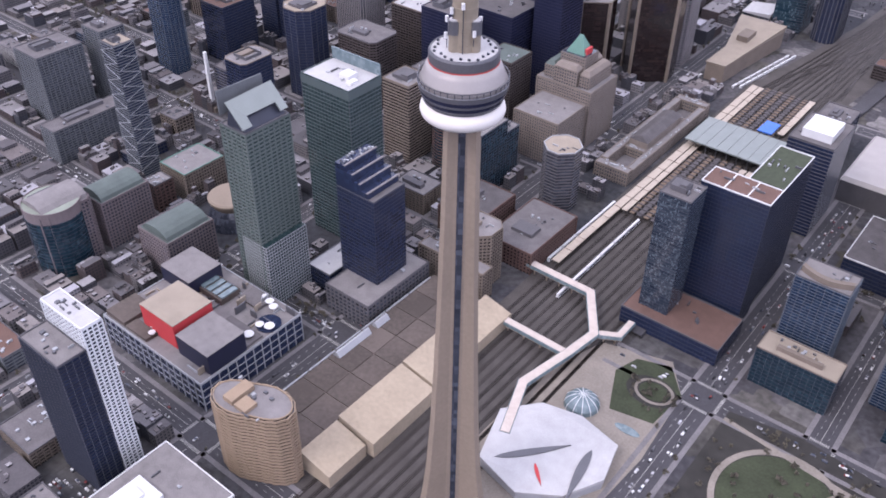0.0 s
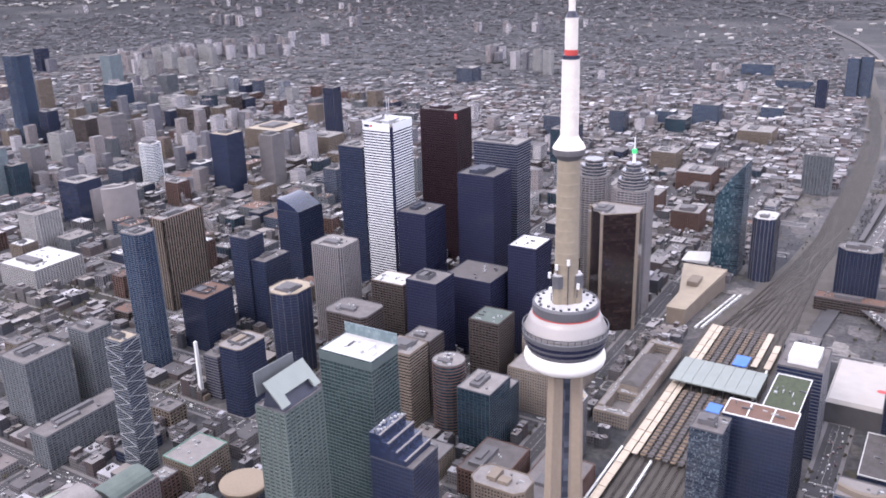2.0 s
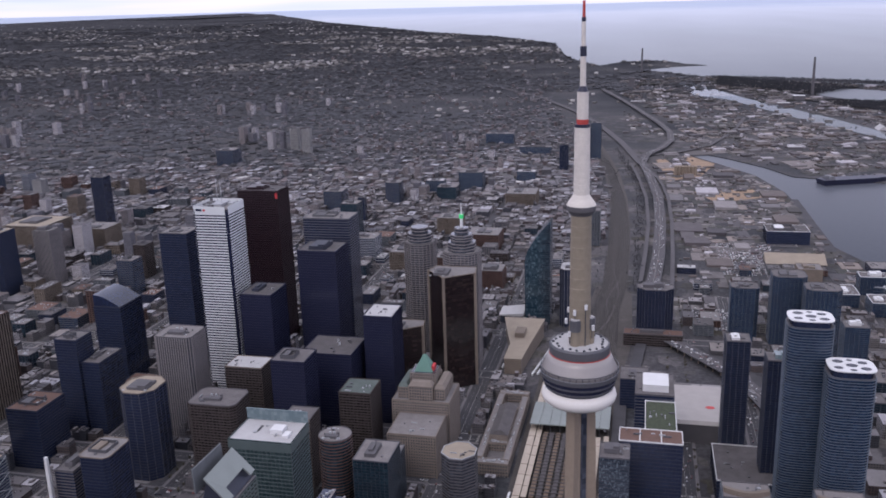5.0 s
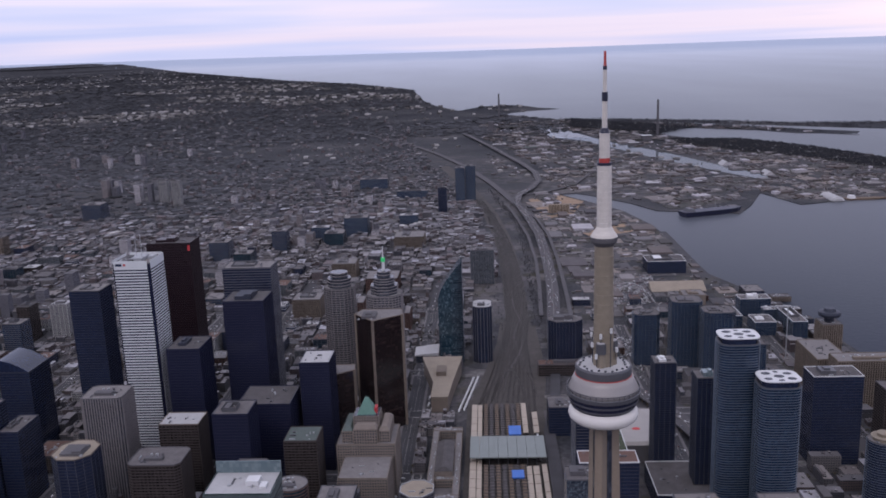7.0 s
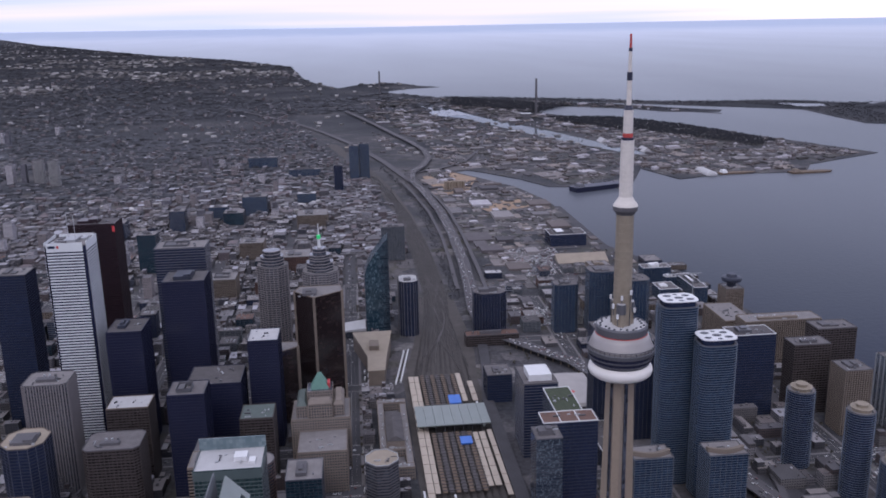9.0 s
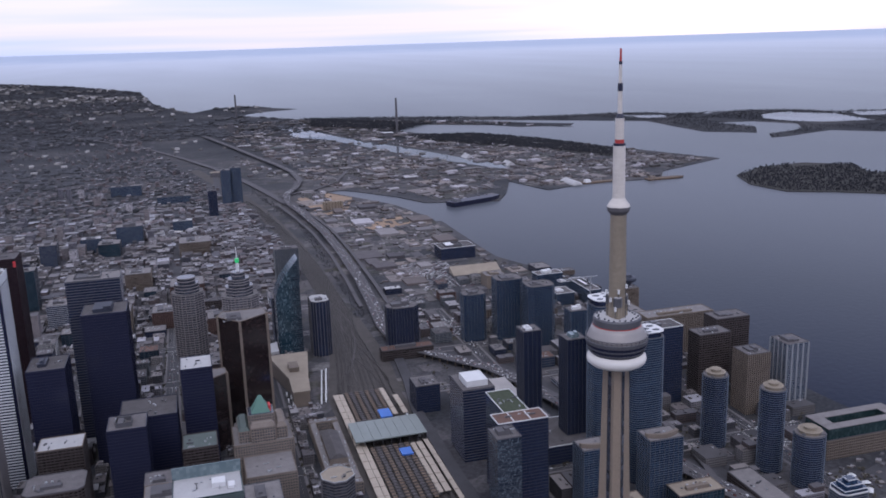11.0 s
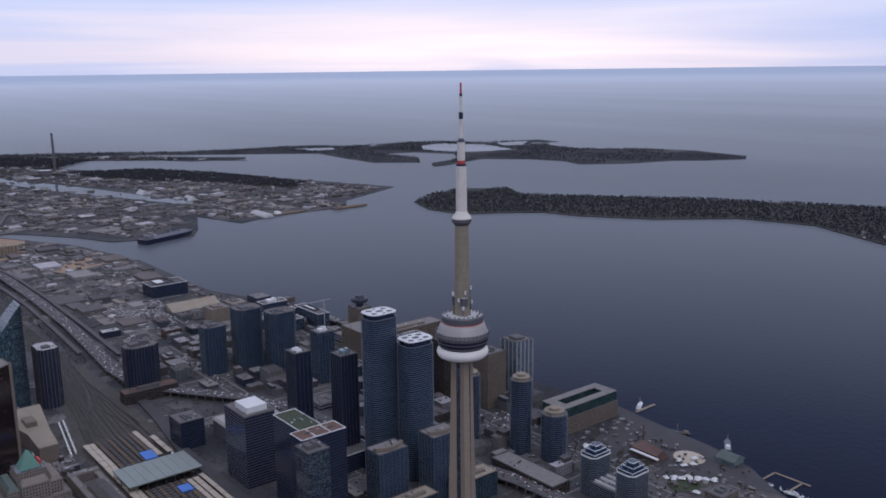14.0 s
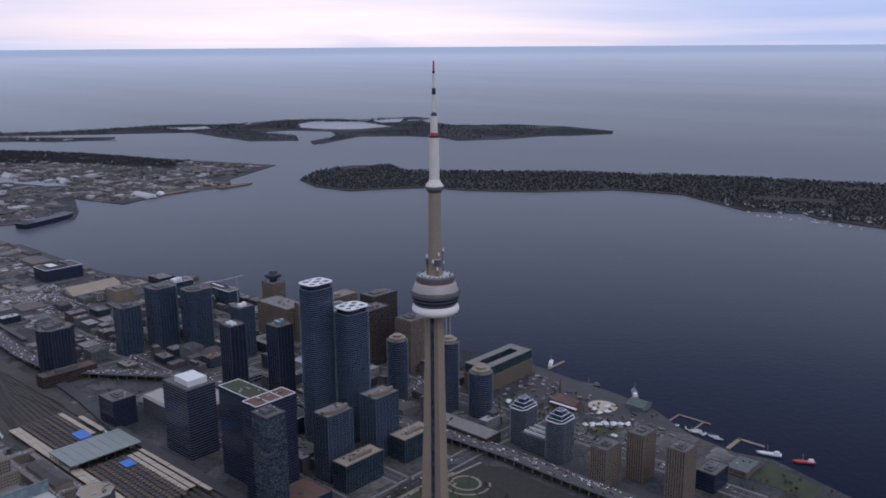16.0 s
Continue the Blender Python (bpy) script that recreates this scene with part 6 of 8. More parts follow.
# ---------------------------------------------------------------- rail lands
def tracks():
    """Each track a bed of sleepers with two rails on it."""
    for k in range(11):
        x0 = -331 + k * 9.0
        xe = -262 + (k - 5) * 4.6
        line = [(x0, -500), (x0, 560), (x0 + 2, 1090), (x0 * 0.55 + xe * 0.45 + 3, 1230), (xe, 1400), (xe + 12, 1550), (xe + 10, 1850), (xe + 6, 2050), (xe * 0.75 - 72, 2370), (xe * 0.6 - 145, 2750), (xe * 0.5 - 214, 3080)]
        ob = thing("railway_track", "railway track with rust-brown sleepers and worn rails", "track", group="tracks")
        for name, wide, m, z, off in (("track_bed", 3.5, SLEEPER, 0.3, 0.0), ("rail", 0.42, RAIL, 0.55, -0.75), ("rail", 0.42, RAIL, 0.55, 0.75)):
            o = strip(name, [(a + off, b) for a, b in line], wide, m, z, 0.3)
            for key in ("category", "kind"):
                del o[key]
            o.parent = ob
    # crossovers that wind from track to track in the throat
    for k, (xa, ya, xb, yb) in enumerate(((-322, 1105, -262, 1330), (-304, 1120, -250, 1380), (-250, 1110, -276, 1340), (-287, 1150, -246, 1420), (-234, 1130, -262, 1460), (-262, 1420, -238, 1640), (-240, 1460, -258, 1700))):
        line = []
        for i in range(9):
            f = i / 8
            line.append((xa + (xb - xa) * f * f * (3 - 2 * f), ya + (yb - ya) * f))
        ob = thing("railway_track", "winding crossover track with rust-brown sleepers and worn rails", "track", group="tracks")
        for name, wide, m, z, off in (("track_bed", 3.4, SLEEPER, 0.34, 0.0), ("rail", 0.42, RAIL, 0.6, -0.75), ("rail", 0.42, RAIL, 0.6, 0.75)):
            o = strip(name, [(a + off, b) for a, b in line], wide, m, z + 0.012 * k, 0.3)
            for key in ("category", "kind"):
                del o[key]
            o.parent = ob


SLEEPER = mat("rusty_sleepers", (0.022, 0.019, 0.018), 0.95, vary=0.5, scale=0.02, fine=0.3, random_by="object")
tracks()


def train_shed():
    ob = thing("train_shed", "old brown train shed roof with smoke slots", "station")
    beam = None
    for a, b in ((722, 884), (955, 1092)):
        for k in range(7):
            bm = bmesh.new()
            x = -319 + k * 8.3
            box(bm, x, x + 5.4, a, b, 5.2, 6.2)
            part("roof_strip", bm, DARK_ROOF if k % 2 else RUST, ob)
        n = int((b - a) / 8)
        for i in range(n):
            if beam is None:
                bm = bmesh.new()
                box(bm, -319.5, -261, -0.6, 0.6, 6.2, 7.0)
                beam = part("roof_rib", bm, DARK_ROOF, ob)
                o = beam
            else:
                o = new("roof_rib", beam.data)
                o.parent = ob
            o.location = (0, a + 4 + i * 8.0, 0)
    for x0, x1, y0, y1, z in ((-338, -329.5, 600, 1090, 6.4), (-328.5, -322, 722, 1090, 5.8), (-262, -255, 731, 880, 6.2), (-253, -245, 731, 880, 6.4), (-241, -234.5, 708, 886, 6.0), (-262, -254, 985, 1095, 6.0), (-246, -238, 985, 1060, 6.0)):
        bm = bmesh.new()
        n = int((y1 - y0) / 24)
        for i in range(n):
            a, b = y0 + (y1 - y0) * i / n, y0 + (y1 - y0) * (i + 1) / n - 1.2
            box(bm, x0, x1, a, b, z - 0.7, z + 0.12 * (i % 3))
        part("platform_canopy", bm, CREAM, ob, "pale cream platform canopy")
        bm = bmesh.new()
        for i in range(n + 1):
            box(bm, (x0 + x1) / 2 - 0.3, (x0 + x1) / 2 + 0.3, y0 + (y1 - y0) * i / n * 0.98, y0 + (y1 - y0) * i / n * 0.98 + 0.5, 0, z - 0.7)
        part("canopy_posts", bm, GREY_METAL, ob)["kind"] = "stuff"
    for x0, x1, y0, y1 in ((-283, -265, 973, 1003), (-282, -266, 842, 863)):
        bm = bmesh.new()
        box(bm, x0, x1, y0, y1, 7.1, 9)
        part("tarpaulin", bm, BLUE_TARP, ob, "bright blue tarpaulin cover")


CREAM = mat("cream_canopy", (0.38, 0.325, 0.27), 0.8, vary=0.15, scale=0.2)
RUST = mat("rust_brown_roof", (0.135, 0.098, 0.072), 0.95, vary=0.35, scale=0.15)
train_shed()
strip("road_viaduct", [(-225, 560), (-223, 990), (-205, 1120), (-195, 1240)], 17, ASPHALT, 4.0, 4.0, "dark elevated track bed beside the platforms")


def train(x, y0, cars, label):
    ob = thing("train", label, "train", (x, y0, 0.6))
    for k in range(cars):
        a = k * 26.5
        bm = bmesh.new()
        prism(bm, rect(-1.5, 1.5, a, a + 25.5), 0.4, 4.2, [(-1.1, a + 0.4, 4.6), (1.1, a + 0.4, 4.6), (1.1, a + 25.1, 4.6), (-1.1, a + 25.1, 4.6)])
        c = part("carriage", bm, WHITE_PAINT, ob)
        bm = bmesh.new()
        box(bm, -1.56, 1.56, a + 1.5, a + 24, 1.6, 3.0)
        part("window_band", bm, GL_BLACK, c)


train(-342, 600, 5, "white commuter train standing at a platform")
train(-305, 560, 6, "white and green commuter train on the tracks")
train(-241, 905, 3, "pale commuter train by the station roof")

strip("road_lakeshore", [(150, -200), (128, 300), (128, 480), (120, 580), (98, 680), (45, 870), (5, 1030), (-30, 1110), (-75, 1200), (-110, 1300), (-118, 1420)], 26, ASPHALT, 0.4, 0.3, "wide asphalt boulevard beside the expressway")
strip("road_quay", [(215, 900), (170, 1150), (110, 1320), (72, 1500), (62, 1700), (45, 1920), (26, 2180), (-5, 2460), (-30, 2620), (-90, 2800)], 26, ROADWAY, 0.5, 0.3, "pale wide road through the harbour lots")

# ---------------------------------------------------------------- squares, lawns and paths
def patch(name, outline, material, z, label, category):
    return tagged(sheet(name, outline, material, z, 0.3, fine=False), label, category)


patch("pavement", [(-262, 330), (-200, 322), (-158, 330), (-150, 440), (-156, 520), (-180, 552), (-240, 535), (-262, 470)], PAVING, 0.30, "pale paved square round the tower foot", "pavement")
patch("ground_lawn", [(-214, 512), (-196, 470), (-160, 478), (-156, 520), (-178, 546), (-206, 536)], LAWN, 0.42, "brown-green lawn beside the square", "lawn")
patch("ground_lawn", ring(22, 17, 28, 0, -178, 509), SHORE, 0.46, "round lawn bed beside the square", "lawn")
patch("ground_lawn", ring(13, 10, 24, 0, -176, 510), LAWN, 0.55, "oval dark green lawn", "lawn")
patch("ground_park", [(-118, 300), (-118, 530), (-60, 540), (30, 530), (70, 470), (66, 300)], SHORE, 0.35, "brown-green park by the expressway", "park")
patch("ground_lawn", ring(44, 46, 36, 0, -52, 466), LAWN, 0.5, "large round green lawn", "lawn")
patch("ground_lawn", ring(15, 17, 28, 0, 2, 478), LAWN, 0.52, "small round garden lawn", "lawn")


def path_ring(x, y, rx, ry, wide, a0, a1):
    pts = [(x + rx * math.cos(a0 + (a1 - a0) * k / 24), y + ry * math.sin(a0 + (a1 - a0) * k / 24)) for k in range(25)]
    strip("pavement_path", pts, wide, PAVING, 0.7, 0.2, "pale curved footpath in the park")


path_ring(-52, 466, 47, 50, 5, 0.4, 3.8)
path_ring(2, 478, 18, 20, 3.5, 0, 6.28)
path_ring(2, 478, 30, 33, 3.0, 1.2, 5.5)
path_ring(-176, 510, 16, 13, 2.6, 0, 6.28)
strip("pavement_path", [(-118, 520), (-52, 512), (60, 500)], 4, PAVING, 0.68, 0.2, "pale straight footpath")
patch("water_pool", ring(11, 4, 24, 0, -173, 459), GL_PALE, 0.6, "shallow oval pool in the square", "pool")
t = thing("glass_dome", "low glass dome with white ribs", "dome", (-216, 460, 0))
bm = bmesh.new()
lathe(bm, [(15, 0), (14.2, 4), (11, 8), (6, 11), (1, 12)], 24)
part("glazing", bm, GL_PALE, t)
for k in range(12):
    bm = bmesh.new()
    a = 2 * math.pi * k / 12
    c, s = math.cos(a), math.sin(a)
    prof = [(15.2, 0), (14.4, 4), (11.2, 8), (6.2, 11.2), (1, 12.3)]
    for (r0, z0), (r1, z1) in zip(prof, prof[1:]):
        q = lambda r: [(r * c - 0.25 * s, r * s + 0.25 * c), (r * c + 0.25 * s, r * s - 0.25 * c), ((r - 0.4) * c + 0.25 * s, (r - 0.4) * s - 0.25 * c), ((r - 0.4) * c - 0.25 * s, (r - 0.4) * s + 0.25 * c)]
        prism(bm, q(r0), z0, z1, q(r1))
    part("rib", bm, WHITE_PAINT, t)

patch("ground_park", [(-1400, 640), (-1130, 640), (-1130, 800), (-1400, 800)], SHORE, 0.35, "brown-green city park with bare trees", "park")

# plain tapered shapes painted on the white roof
def tapered(x0, y0, x1, y1, wide, material, label):
    bm = bmesh.new()
    u = Vector((x1 - x0, y1 - y0))
    o = Vector((u.y, -u.x)).normalized() * wide
    pts = [Vector((x0, y0)) + u * (k / 12) + o * math.sin(math.pi * (k / 12) ** 0.7) for k in range(13)] + [Vector((x0, y0)) + u * (k / 12) - o * 0.7 * math.sin(math.pi * (k / 12) ** 0.7) for k in range(11, 0, -1)]
    prism(bm, [tuple(v) for v in pts], 9.9, 12.9)
    tagged(link("roof_marking", bm, material), label, "roof marking")


tapered(-234, 362, -195, 408, 3.6, GREY_METAL, "grey tapered shape painted on the white roof")
tapered(-180, 414, -171, 362, 4.2, GREY_METAL, "grey tapered shape painted on the white roof")
tapered(-207, 376, -192, 362, 1.6, RED_PANEL, "small red bar painted on the white roof")

# ---------------------------------------------------------------- cars
def car_crowd():
    rnd = random.Random(21)
    boxes = []

    def one(x, y, a, z=0.25):
        if z < 1 and -425 < x < -160 and 600 < y < 2500:
            return
        boxes.append((x, y, 0.9, 2.2, 0.85, a, z))
        boxes.append((x, y, 0.78, 1.15, 1.45, a, z))

    for x, lo, hi in ((-430, 100, 1900), (-590, 100, 1900), (-745, 200, 1900), (-890, 250, 1700), (-142, 200, 880), (215, 200, 1800), (-48, 640, 1400)):
        for _ in range(110):
            one(x + rnd.choice((-5.4, -2, 2, 5.4, 8)), rnd.uniform(lo, hi), 0)
    for y, lo, hi in ((240, -900, -440), (395, -900, -440), (570, -900, -440), (665, -900, -440), (752, -900, 250), (860, -1000, -400), (1070, -1100, 100), (1250, -1200, 100), (530, -220, 300)):
        for _ in range(45):
            one(rnd.uniform(lo, hi), y + rnd.choice((-4.8, -1.6, 1.6, 4.8)), math.pi / 2, 0.3)
    for (ax, ay), (bx, by) in zip(HIGHWAY_DENSE, HIGHWAY_DENSE[1:]):
        u = Vector((bx - ax, by - ay))
        if u.length < 1 or ay > 3200:
            continue
        o = Vector((u.y, -u.x)).normalized()
        for _ in range(3):
            c = Vector((ax, ay)).lerp(Vector((bx, by)), rnd.random()) + o * rnd.choice((-9.5, -6, -2.6, 2.6, 6, 9.5))
            one(c.x, c.y, math.atan2(u.y, u.x) - math.pi / 2, 11.2)
    for x0, x1, y0, y1 in ((-112, -28, 1312, 1428), (-30, 90, 1640, 1900), (-445, -415, 590, 650), (-470, -400, 520, 570), (-480, -440, 120, 170), (230, 300, 700, 790)):
        for i in range(int((x1 - x0) / 6)):
            for j in range(int((y1 - y0) / 3)):
                if rnd.random() < 0.5 and j % 5:
                    one(x0 + i * 6, y0 + j * 3, math.pi / 2, 0.2)
    joined("parked_and_driving_cars", "small cars on the streets, expressway and lots", "cars", CARS, boxes)


car_crowd()
# white coaches by the theatre
rnd = random.Random(4)
coach = thing("coach", "white coach parked in a row", "bus", (-358, 1080, 0.3), -8, "parked coaches")
bm = bmesh.new()
prism(bm, rect(-1.3, 1.3, -6, 6), 0.4, 3.2, [(-1.2, -5.8, 3.4), (1.2, -5.8, 3.4), (1.2, 5.8, 3.4), (-1.2, 5.8, 3.4)])
part("body", bm, WHITE_PAINT, coach)
bm = bmesh.new()
box(bm, -1.36, 1.36, -5.4, 5.4, 1.7, 2.6)
part("window_band", bm, GL_BLACK, coach)
for k in range(1, 20):
    row, i = k % 2, k // 2
    copy_thing(coach, pose(-358 + i * 2.2 + row * 8, 1080 + i * 14.5 + row * 5, 0.3, 0, 0, -10))
for k in range(5):
    copy_thing(coach, pose(-408 + (k % 2) * 6, 1075 + k * 14, 0.3, 0, 0, -4))

# ---------------------------------------------------------------- waterfront
patch("pavement", [(250, 600), (300, 410), (335, 330), (378, 405), (396, 484), (404, 589), (418, 700), (396, 720), (385, 645)], ASPHALT, 0.3, "dark grey waterfront paving", "pavement")
patch("ground_lawn", ring(24, 22, 20, 0, 262, 432), LAWN, 0.5, "dark lawn among white tents", "lawn")
patch("pavement", ring(21, 24, 20, 0, 338, 478), CREAM, 0.5, "pale empty skating basin", "pavement")
t = thing("pavilion", "glass pavilion with a grey gabled roof", "pavilion", (372, 432, 0))
bm = bmesh.new()
box(bm, -13, 13, -14, 14, 0, 7)
part("glazing", bm, GL_PALE, t)
bm = bmesh.new()
prism(bm, rect(-15, 15, -16, 16), 7, 8, [(-1, -15, 14), (1, -15, 14), (1, 15, 14), (-1, 15, 14)])
part("roof", bm, COPPER_DULL, t)
t = thing("theatre_hall", "old brick power house with a chimney and white tent roof", "building", (300, 520, 0))
bm = bmesh.new()
prism(bm, rect(-16, 16, -24, 24), 0, 12, [(-16, -24, 12), (0, -24, 16), (16, 24, 12), (-16, 24, 12)])
part("wall", bm, RED_BRICK, t)
bm = bmesh.new()
lathe(bm, [(1.8, 0), (1.2, 34)], 12)
o = part("chimney", bm, RED_BRICK, t)
o.location = (20, 28, 0)
bm = bmesh.new()
box(bm, -22, -17, -30, 20, 9, 10)
part("canopy", bm, WHITE_PAINT, t, "long white canopy")
tents = thing("market_tent", "small white market tent", "tent", (282, 440, 0.5), 10, "white tents")
bm = bmesh.new()
prism(bm, rect(-3.5, 3.5, -5, 5), 2.2, 2.4, [(-0.3, -0.3, 5), (0.3, -0.3, 5), (0.3, 0.3, 5), (-0.3, 0.3, 5)])
part("canvas", bm, WHITE_PAINT, tents)
for x, y in ((-3.3, -4.8), (3.3, -4.8), (3.3, 4.8), (-3.3, 4.8)):
    bm = bmesh.new()
    box(bm, x - 0.1, x + 0.1, y - 0.1, y + 0.1, 0, 2.3)
    part("pole", bm, PALE_METAL, tents)
for k in range(22):
    copy_thing(tents, pose(*((252 + (k * 37) % 60, 405 + (k * 23) % 62, 0.5) if k < 12 else ((300 + (k * 17) % 40, 455 + (k * 11) % 70, 0.5) if k < 16 else (238 + (k * 13) % 22, 560 + (k * 19) % 60, 0.5))), 0, 0, k * 31))


def boat(name, x, y, length, turn, label, hull, deck, tall=1.0):
    (px, py, pz), s = far(x, y, -2.4)
    ob = thing(name, label, "boat", (px, py, pz), turn)
    ob.scale = (s, s, s)
    L, B = length / 2, length * 0.11
    out = [(-B, -L), (B, -L), (B, L * 0.5), (B * 0.6, L * 0.8), (0, L), (-B * 0.6, L * 0.8), (-B, L * 0.5)]
    bm = bmesh.new()
    prism(bm, grow(out, -0.1 * B), 0, 1.2 + length * 0.035 * tall, out)
    part("hull", bm, hull, ob)
    h = 1.2 + length * 0.035 * tall
    bm = bmesh.new()
    prism(bm, rect(-B * 0.8, B * 0.8, -L * 0.85, -L * 0.85 + min(L * 0.5, 22)), h, h + min(length * 0.07, 9) + 1.2, [(-B * 0.6, -L * 0.82), (B * 0.6, -L * 0.82), (B * 0.6, -L * 0.85 + min(L * 0.4, 18)), (-B * 0.6, -L * 0.85 + min(L * 0.4, 18))])
    part("cabin", bm, deck, ob)
    bm = bmesh.new()
    box(bm, -0.25, 0.25, L * 0.1, L * 0.1 + 0.5, h, h + min(length * 0.35, 28))
    part("mast", bm, PALE_METAL, ob)
    return ob


boat("tall_ship", 404, 545, 36, 20, "dark moored sailing ship with bare masts", BLACK_STEEL, BEIGE_STONE)
boat("ferry", 420, 468, 44, -55, "grey and white ferry at the quay", GREY_METAL, WHITE_PAINT)
boat("ferry", 446, 655, 34, -60, "white tour ferry at a pier", WHITE_PAINT, WHITE_PAINT)
boat("yacht", 352, 214, 34, 18, "white motor yacht at the quay", WHITE_PAINT, WHITE_PAINT)
boat("ferry", 360, 168, 30, 30, "red-decked ferry at the quay", RED_PAINT, WHITE_PAINT)
boat("lake_freighter", 430, 2672, 225, -70, "long dark lake freighter at the port quay", BLACK_STEEL, GREY_METAL, 1.9)
boat("lake_freighter", 1010, 2868, 150, -88, "rust-red lake freighter at the port quay", RUST, WHITE_PAINT, 0.9)
boat("lake_freighter", 1280, 2830, 170, -88, "dark rust lake freighter at the port quay", RUST, BEIGE_STONE, 0.9)
rnd = random.Random(9)
for k in range(26):
    x, y = (326 + rnd.uniform(-22, 30), 330 + rnd.uniform(-45, 45)) if k < 16 else (2290 + rnd.uniform(-60, 60), 860 + rnd.uniform(-120, 120))
    x = max(x, 352 if k < 16 else 0)
    boat("sailboat", x, y, rnd.uniform(8, 14), rnd.uniform(0, 360), "small white moored sailboat", WHITE_PAINT, WHITE_PAINT)
pier = thing("floating_dock", "narrow grey floating dock", "dock")
for x0, x1, y0, y1 in ((345, 392, 372, 374.5), (345, 392, 330, 332.5), (390, 393, 320, 374), (330, 372, 262, 268), (368, 373, 228, 268), (420, 470, 640, 645)):
    bm = bmesh.new()
    box(bm, x0, x1, y0, y1, -2.6, -1.2)
    part("pontoon", bm, CONCRETE, pier)

tower("waterfront_shop", "low green-roofed waterfront building", 255, 300, 205, 235, 9, roof=COPPER_DULL, plant=None, **PUNCHED)
patch("ground_lawn", [(255, 120), (300, 120), (322, 195), (300, 203), (262, 203)], LAWN, 0.4, "dark lawn by the quay", "lawn")

# studios, sheds and quays further along the shore
tower("office_block", "dark blue glass studio building with white roof frames", 82, 176, 1905, 1972, 30, roof=DARK_ROOF, edge=WHITE_PAINT, plant=WHITE_PAINT, **NAVY)
tower("sugar_refinery", "white sugar refinery block", 104, 150, 1600, 1645, 30, roof=PALE_ROOF, edge=BEIGE_STONE, plant=BEIGE_STONE, body=BEIGE_STONE, floor=6, band=BEIGE_STONE, band_h=0.6, band_d=0.3)
t = thing("storage_shed", "long shed with sloping rusty roof", "shed", (118, 1745, 0))
bm = bmesh.new()
prism(bm, rect(-60, 60, -34, 34), 0, 8, [(-60, -34, 8), (60, -34, 8), (60, 4, 22), (-60, 4, 22)])
part("wall", bm, CONCRETE_GREY, t)
bm = bmesh.new()
prism(bm, [(-61, -35), (61, -35), (61, 4), (-61, 4)], 8.3, 9, [(-61, -35, 8.9), (61, -35, 8.9), (61, 4, 22.9), (-61, 4, 22.9)])
part("roof", bm, TAN_ROOF, t)
TAKEN.append((50, 185, 1700, 1790))
for x0, x1, y0, y1, h in ((206, 268, 1545, 1578, 36), (238, 262, 1490, 1510, 30), (262, 290, 1395, 1500, 34), (200, 240, 1420, 1470, 26), (150, 190, 1470, 1530, 24)):
    tower("apartment_block", "glass waterfront block with white roof edges", x0, x1, y0, y1, h, roof=GREY_ROOF, edge=WHITE_PAINT, plant=WHITE_PAINT, **CONDO)
t = tower("hotel_tower", "concrete hotel tower with a revolving-restaurant drum", 246, 278, 1210, 1246, 88, roof=PALE_ROOF, plant=None, **BEIGECOND)
bm = bmesh.new()
lathe(bm, [(8, 88), (8, 96), (17, 99), (18, 103), (17, 106), (10, 107), (8, 112)], 24)
part("restaurant_drum", bm, DARK_METAL, t, "dark round restaurant drum")
tower("hotel_block", "long beige waterfront hotel", 215, 345, 1062, 1100, 78, roof=PALE_ROOF, edge=BEIGE_STONE, plant=BEIGE_STONE, **BEIGECOND)
tower("hotel_block", "beige hotel wing by the water", 200, 250, 1105, 1200, 66, roof=PALE_ROOF, edge=BEIGE_STONE, plant=None, **BEIGECOND)
t = thing("tower_crane", "thin grey tower crane", "crane", (215, 1290, 0))
bm = bmesh.new()
box(bm, -0.8, 0.8, -0.8, 0.8, 0, 96)
part("mast", bm, PALE_METAL, t)
bm = bmesh.new()
box(bm, -48, 16, -0.6, 0.6, 96, 97.4)
part("jib", bm, PALE_METAL, t)

patch("ground_site", [(-157, 3029), (-42, 3125), (40, 2960), (-19, 2727), (-120, 2640)], SOIL, 0.8, "bare tan building site", "ground")
patch("ground_site", [(-60, 2500), (110, 2560), (150, 2420), (0, 2340)], SOIL, 0.8, "bare tan lot by the water", "ground")
t = thing("grain_silo", "grey concrete silo block", "silo", (-66, 2748, 0))
for k in range(7):
    bm = bmesh.new()
    prism(bm, ring(6, 11, 16, 0, -30 + k * 10, 0), 0, 30)
    part("bin", bm, CONCRETE, t)
for outline, label in (([(60, 6050), (110, 5280), (270, 5050), (530, 4080), (735, 3520), (800, 3372), (860, 3420), (780, 3700), (640, 4240), (370, 5120), (250, 5720), (150, 6150)], "straight pale ship channel through the port"),
                       ([(3075, 4667), (3232, 4912), (3447, 5000), (3660, 4708), (3536, 4208), (3248, 4284), (3110, 4415)], "calm pale lagoon on the spit"), ([(3802, 4770), (4095, 4661), (3830, 4449), (3705, 4511)], "calm pale lagoon behind the breakwater"),
                       ([(2450, 5420), (2700, 5300), (2640, 5120), (2480, 5150)], "small pale lagoon on the spit")):
    tagged(sheet("water_channel" if "channel" in label else "water_lagoon", outline, CALM, 1.2, 0), label, "water")
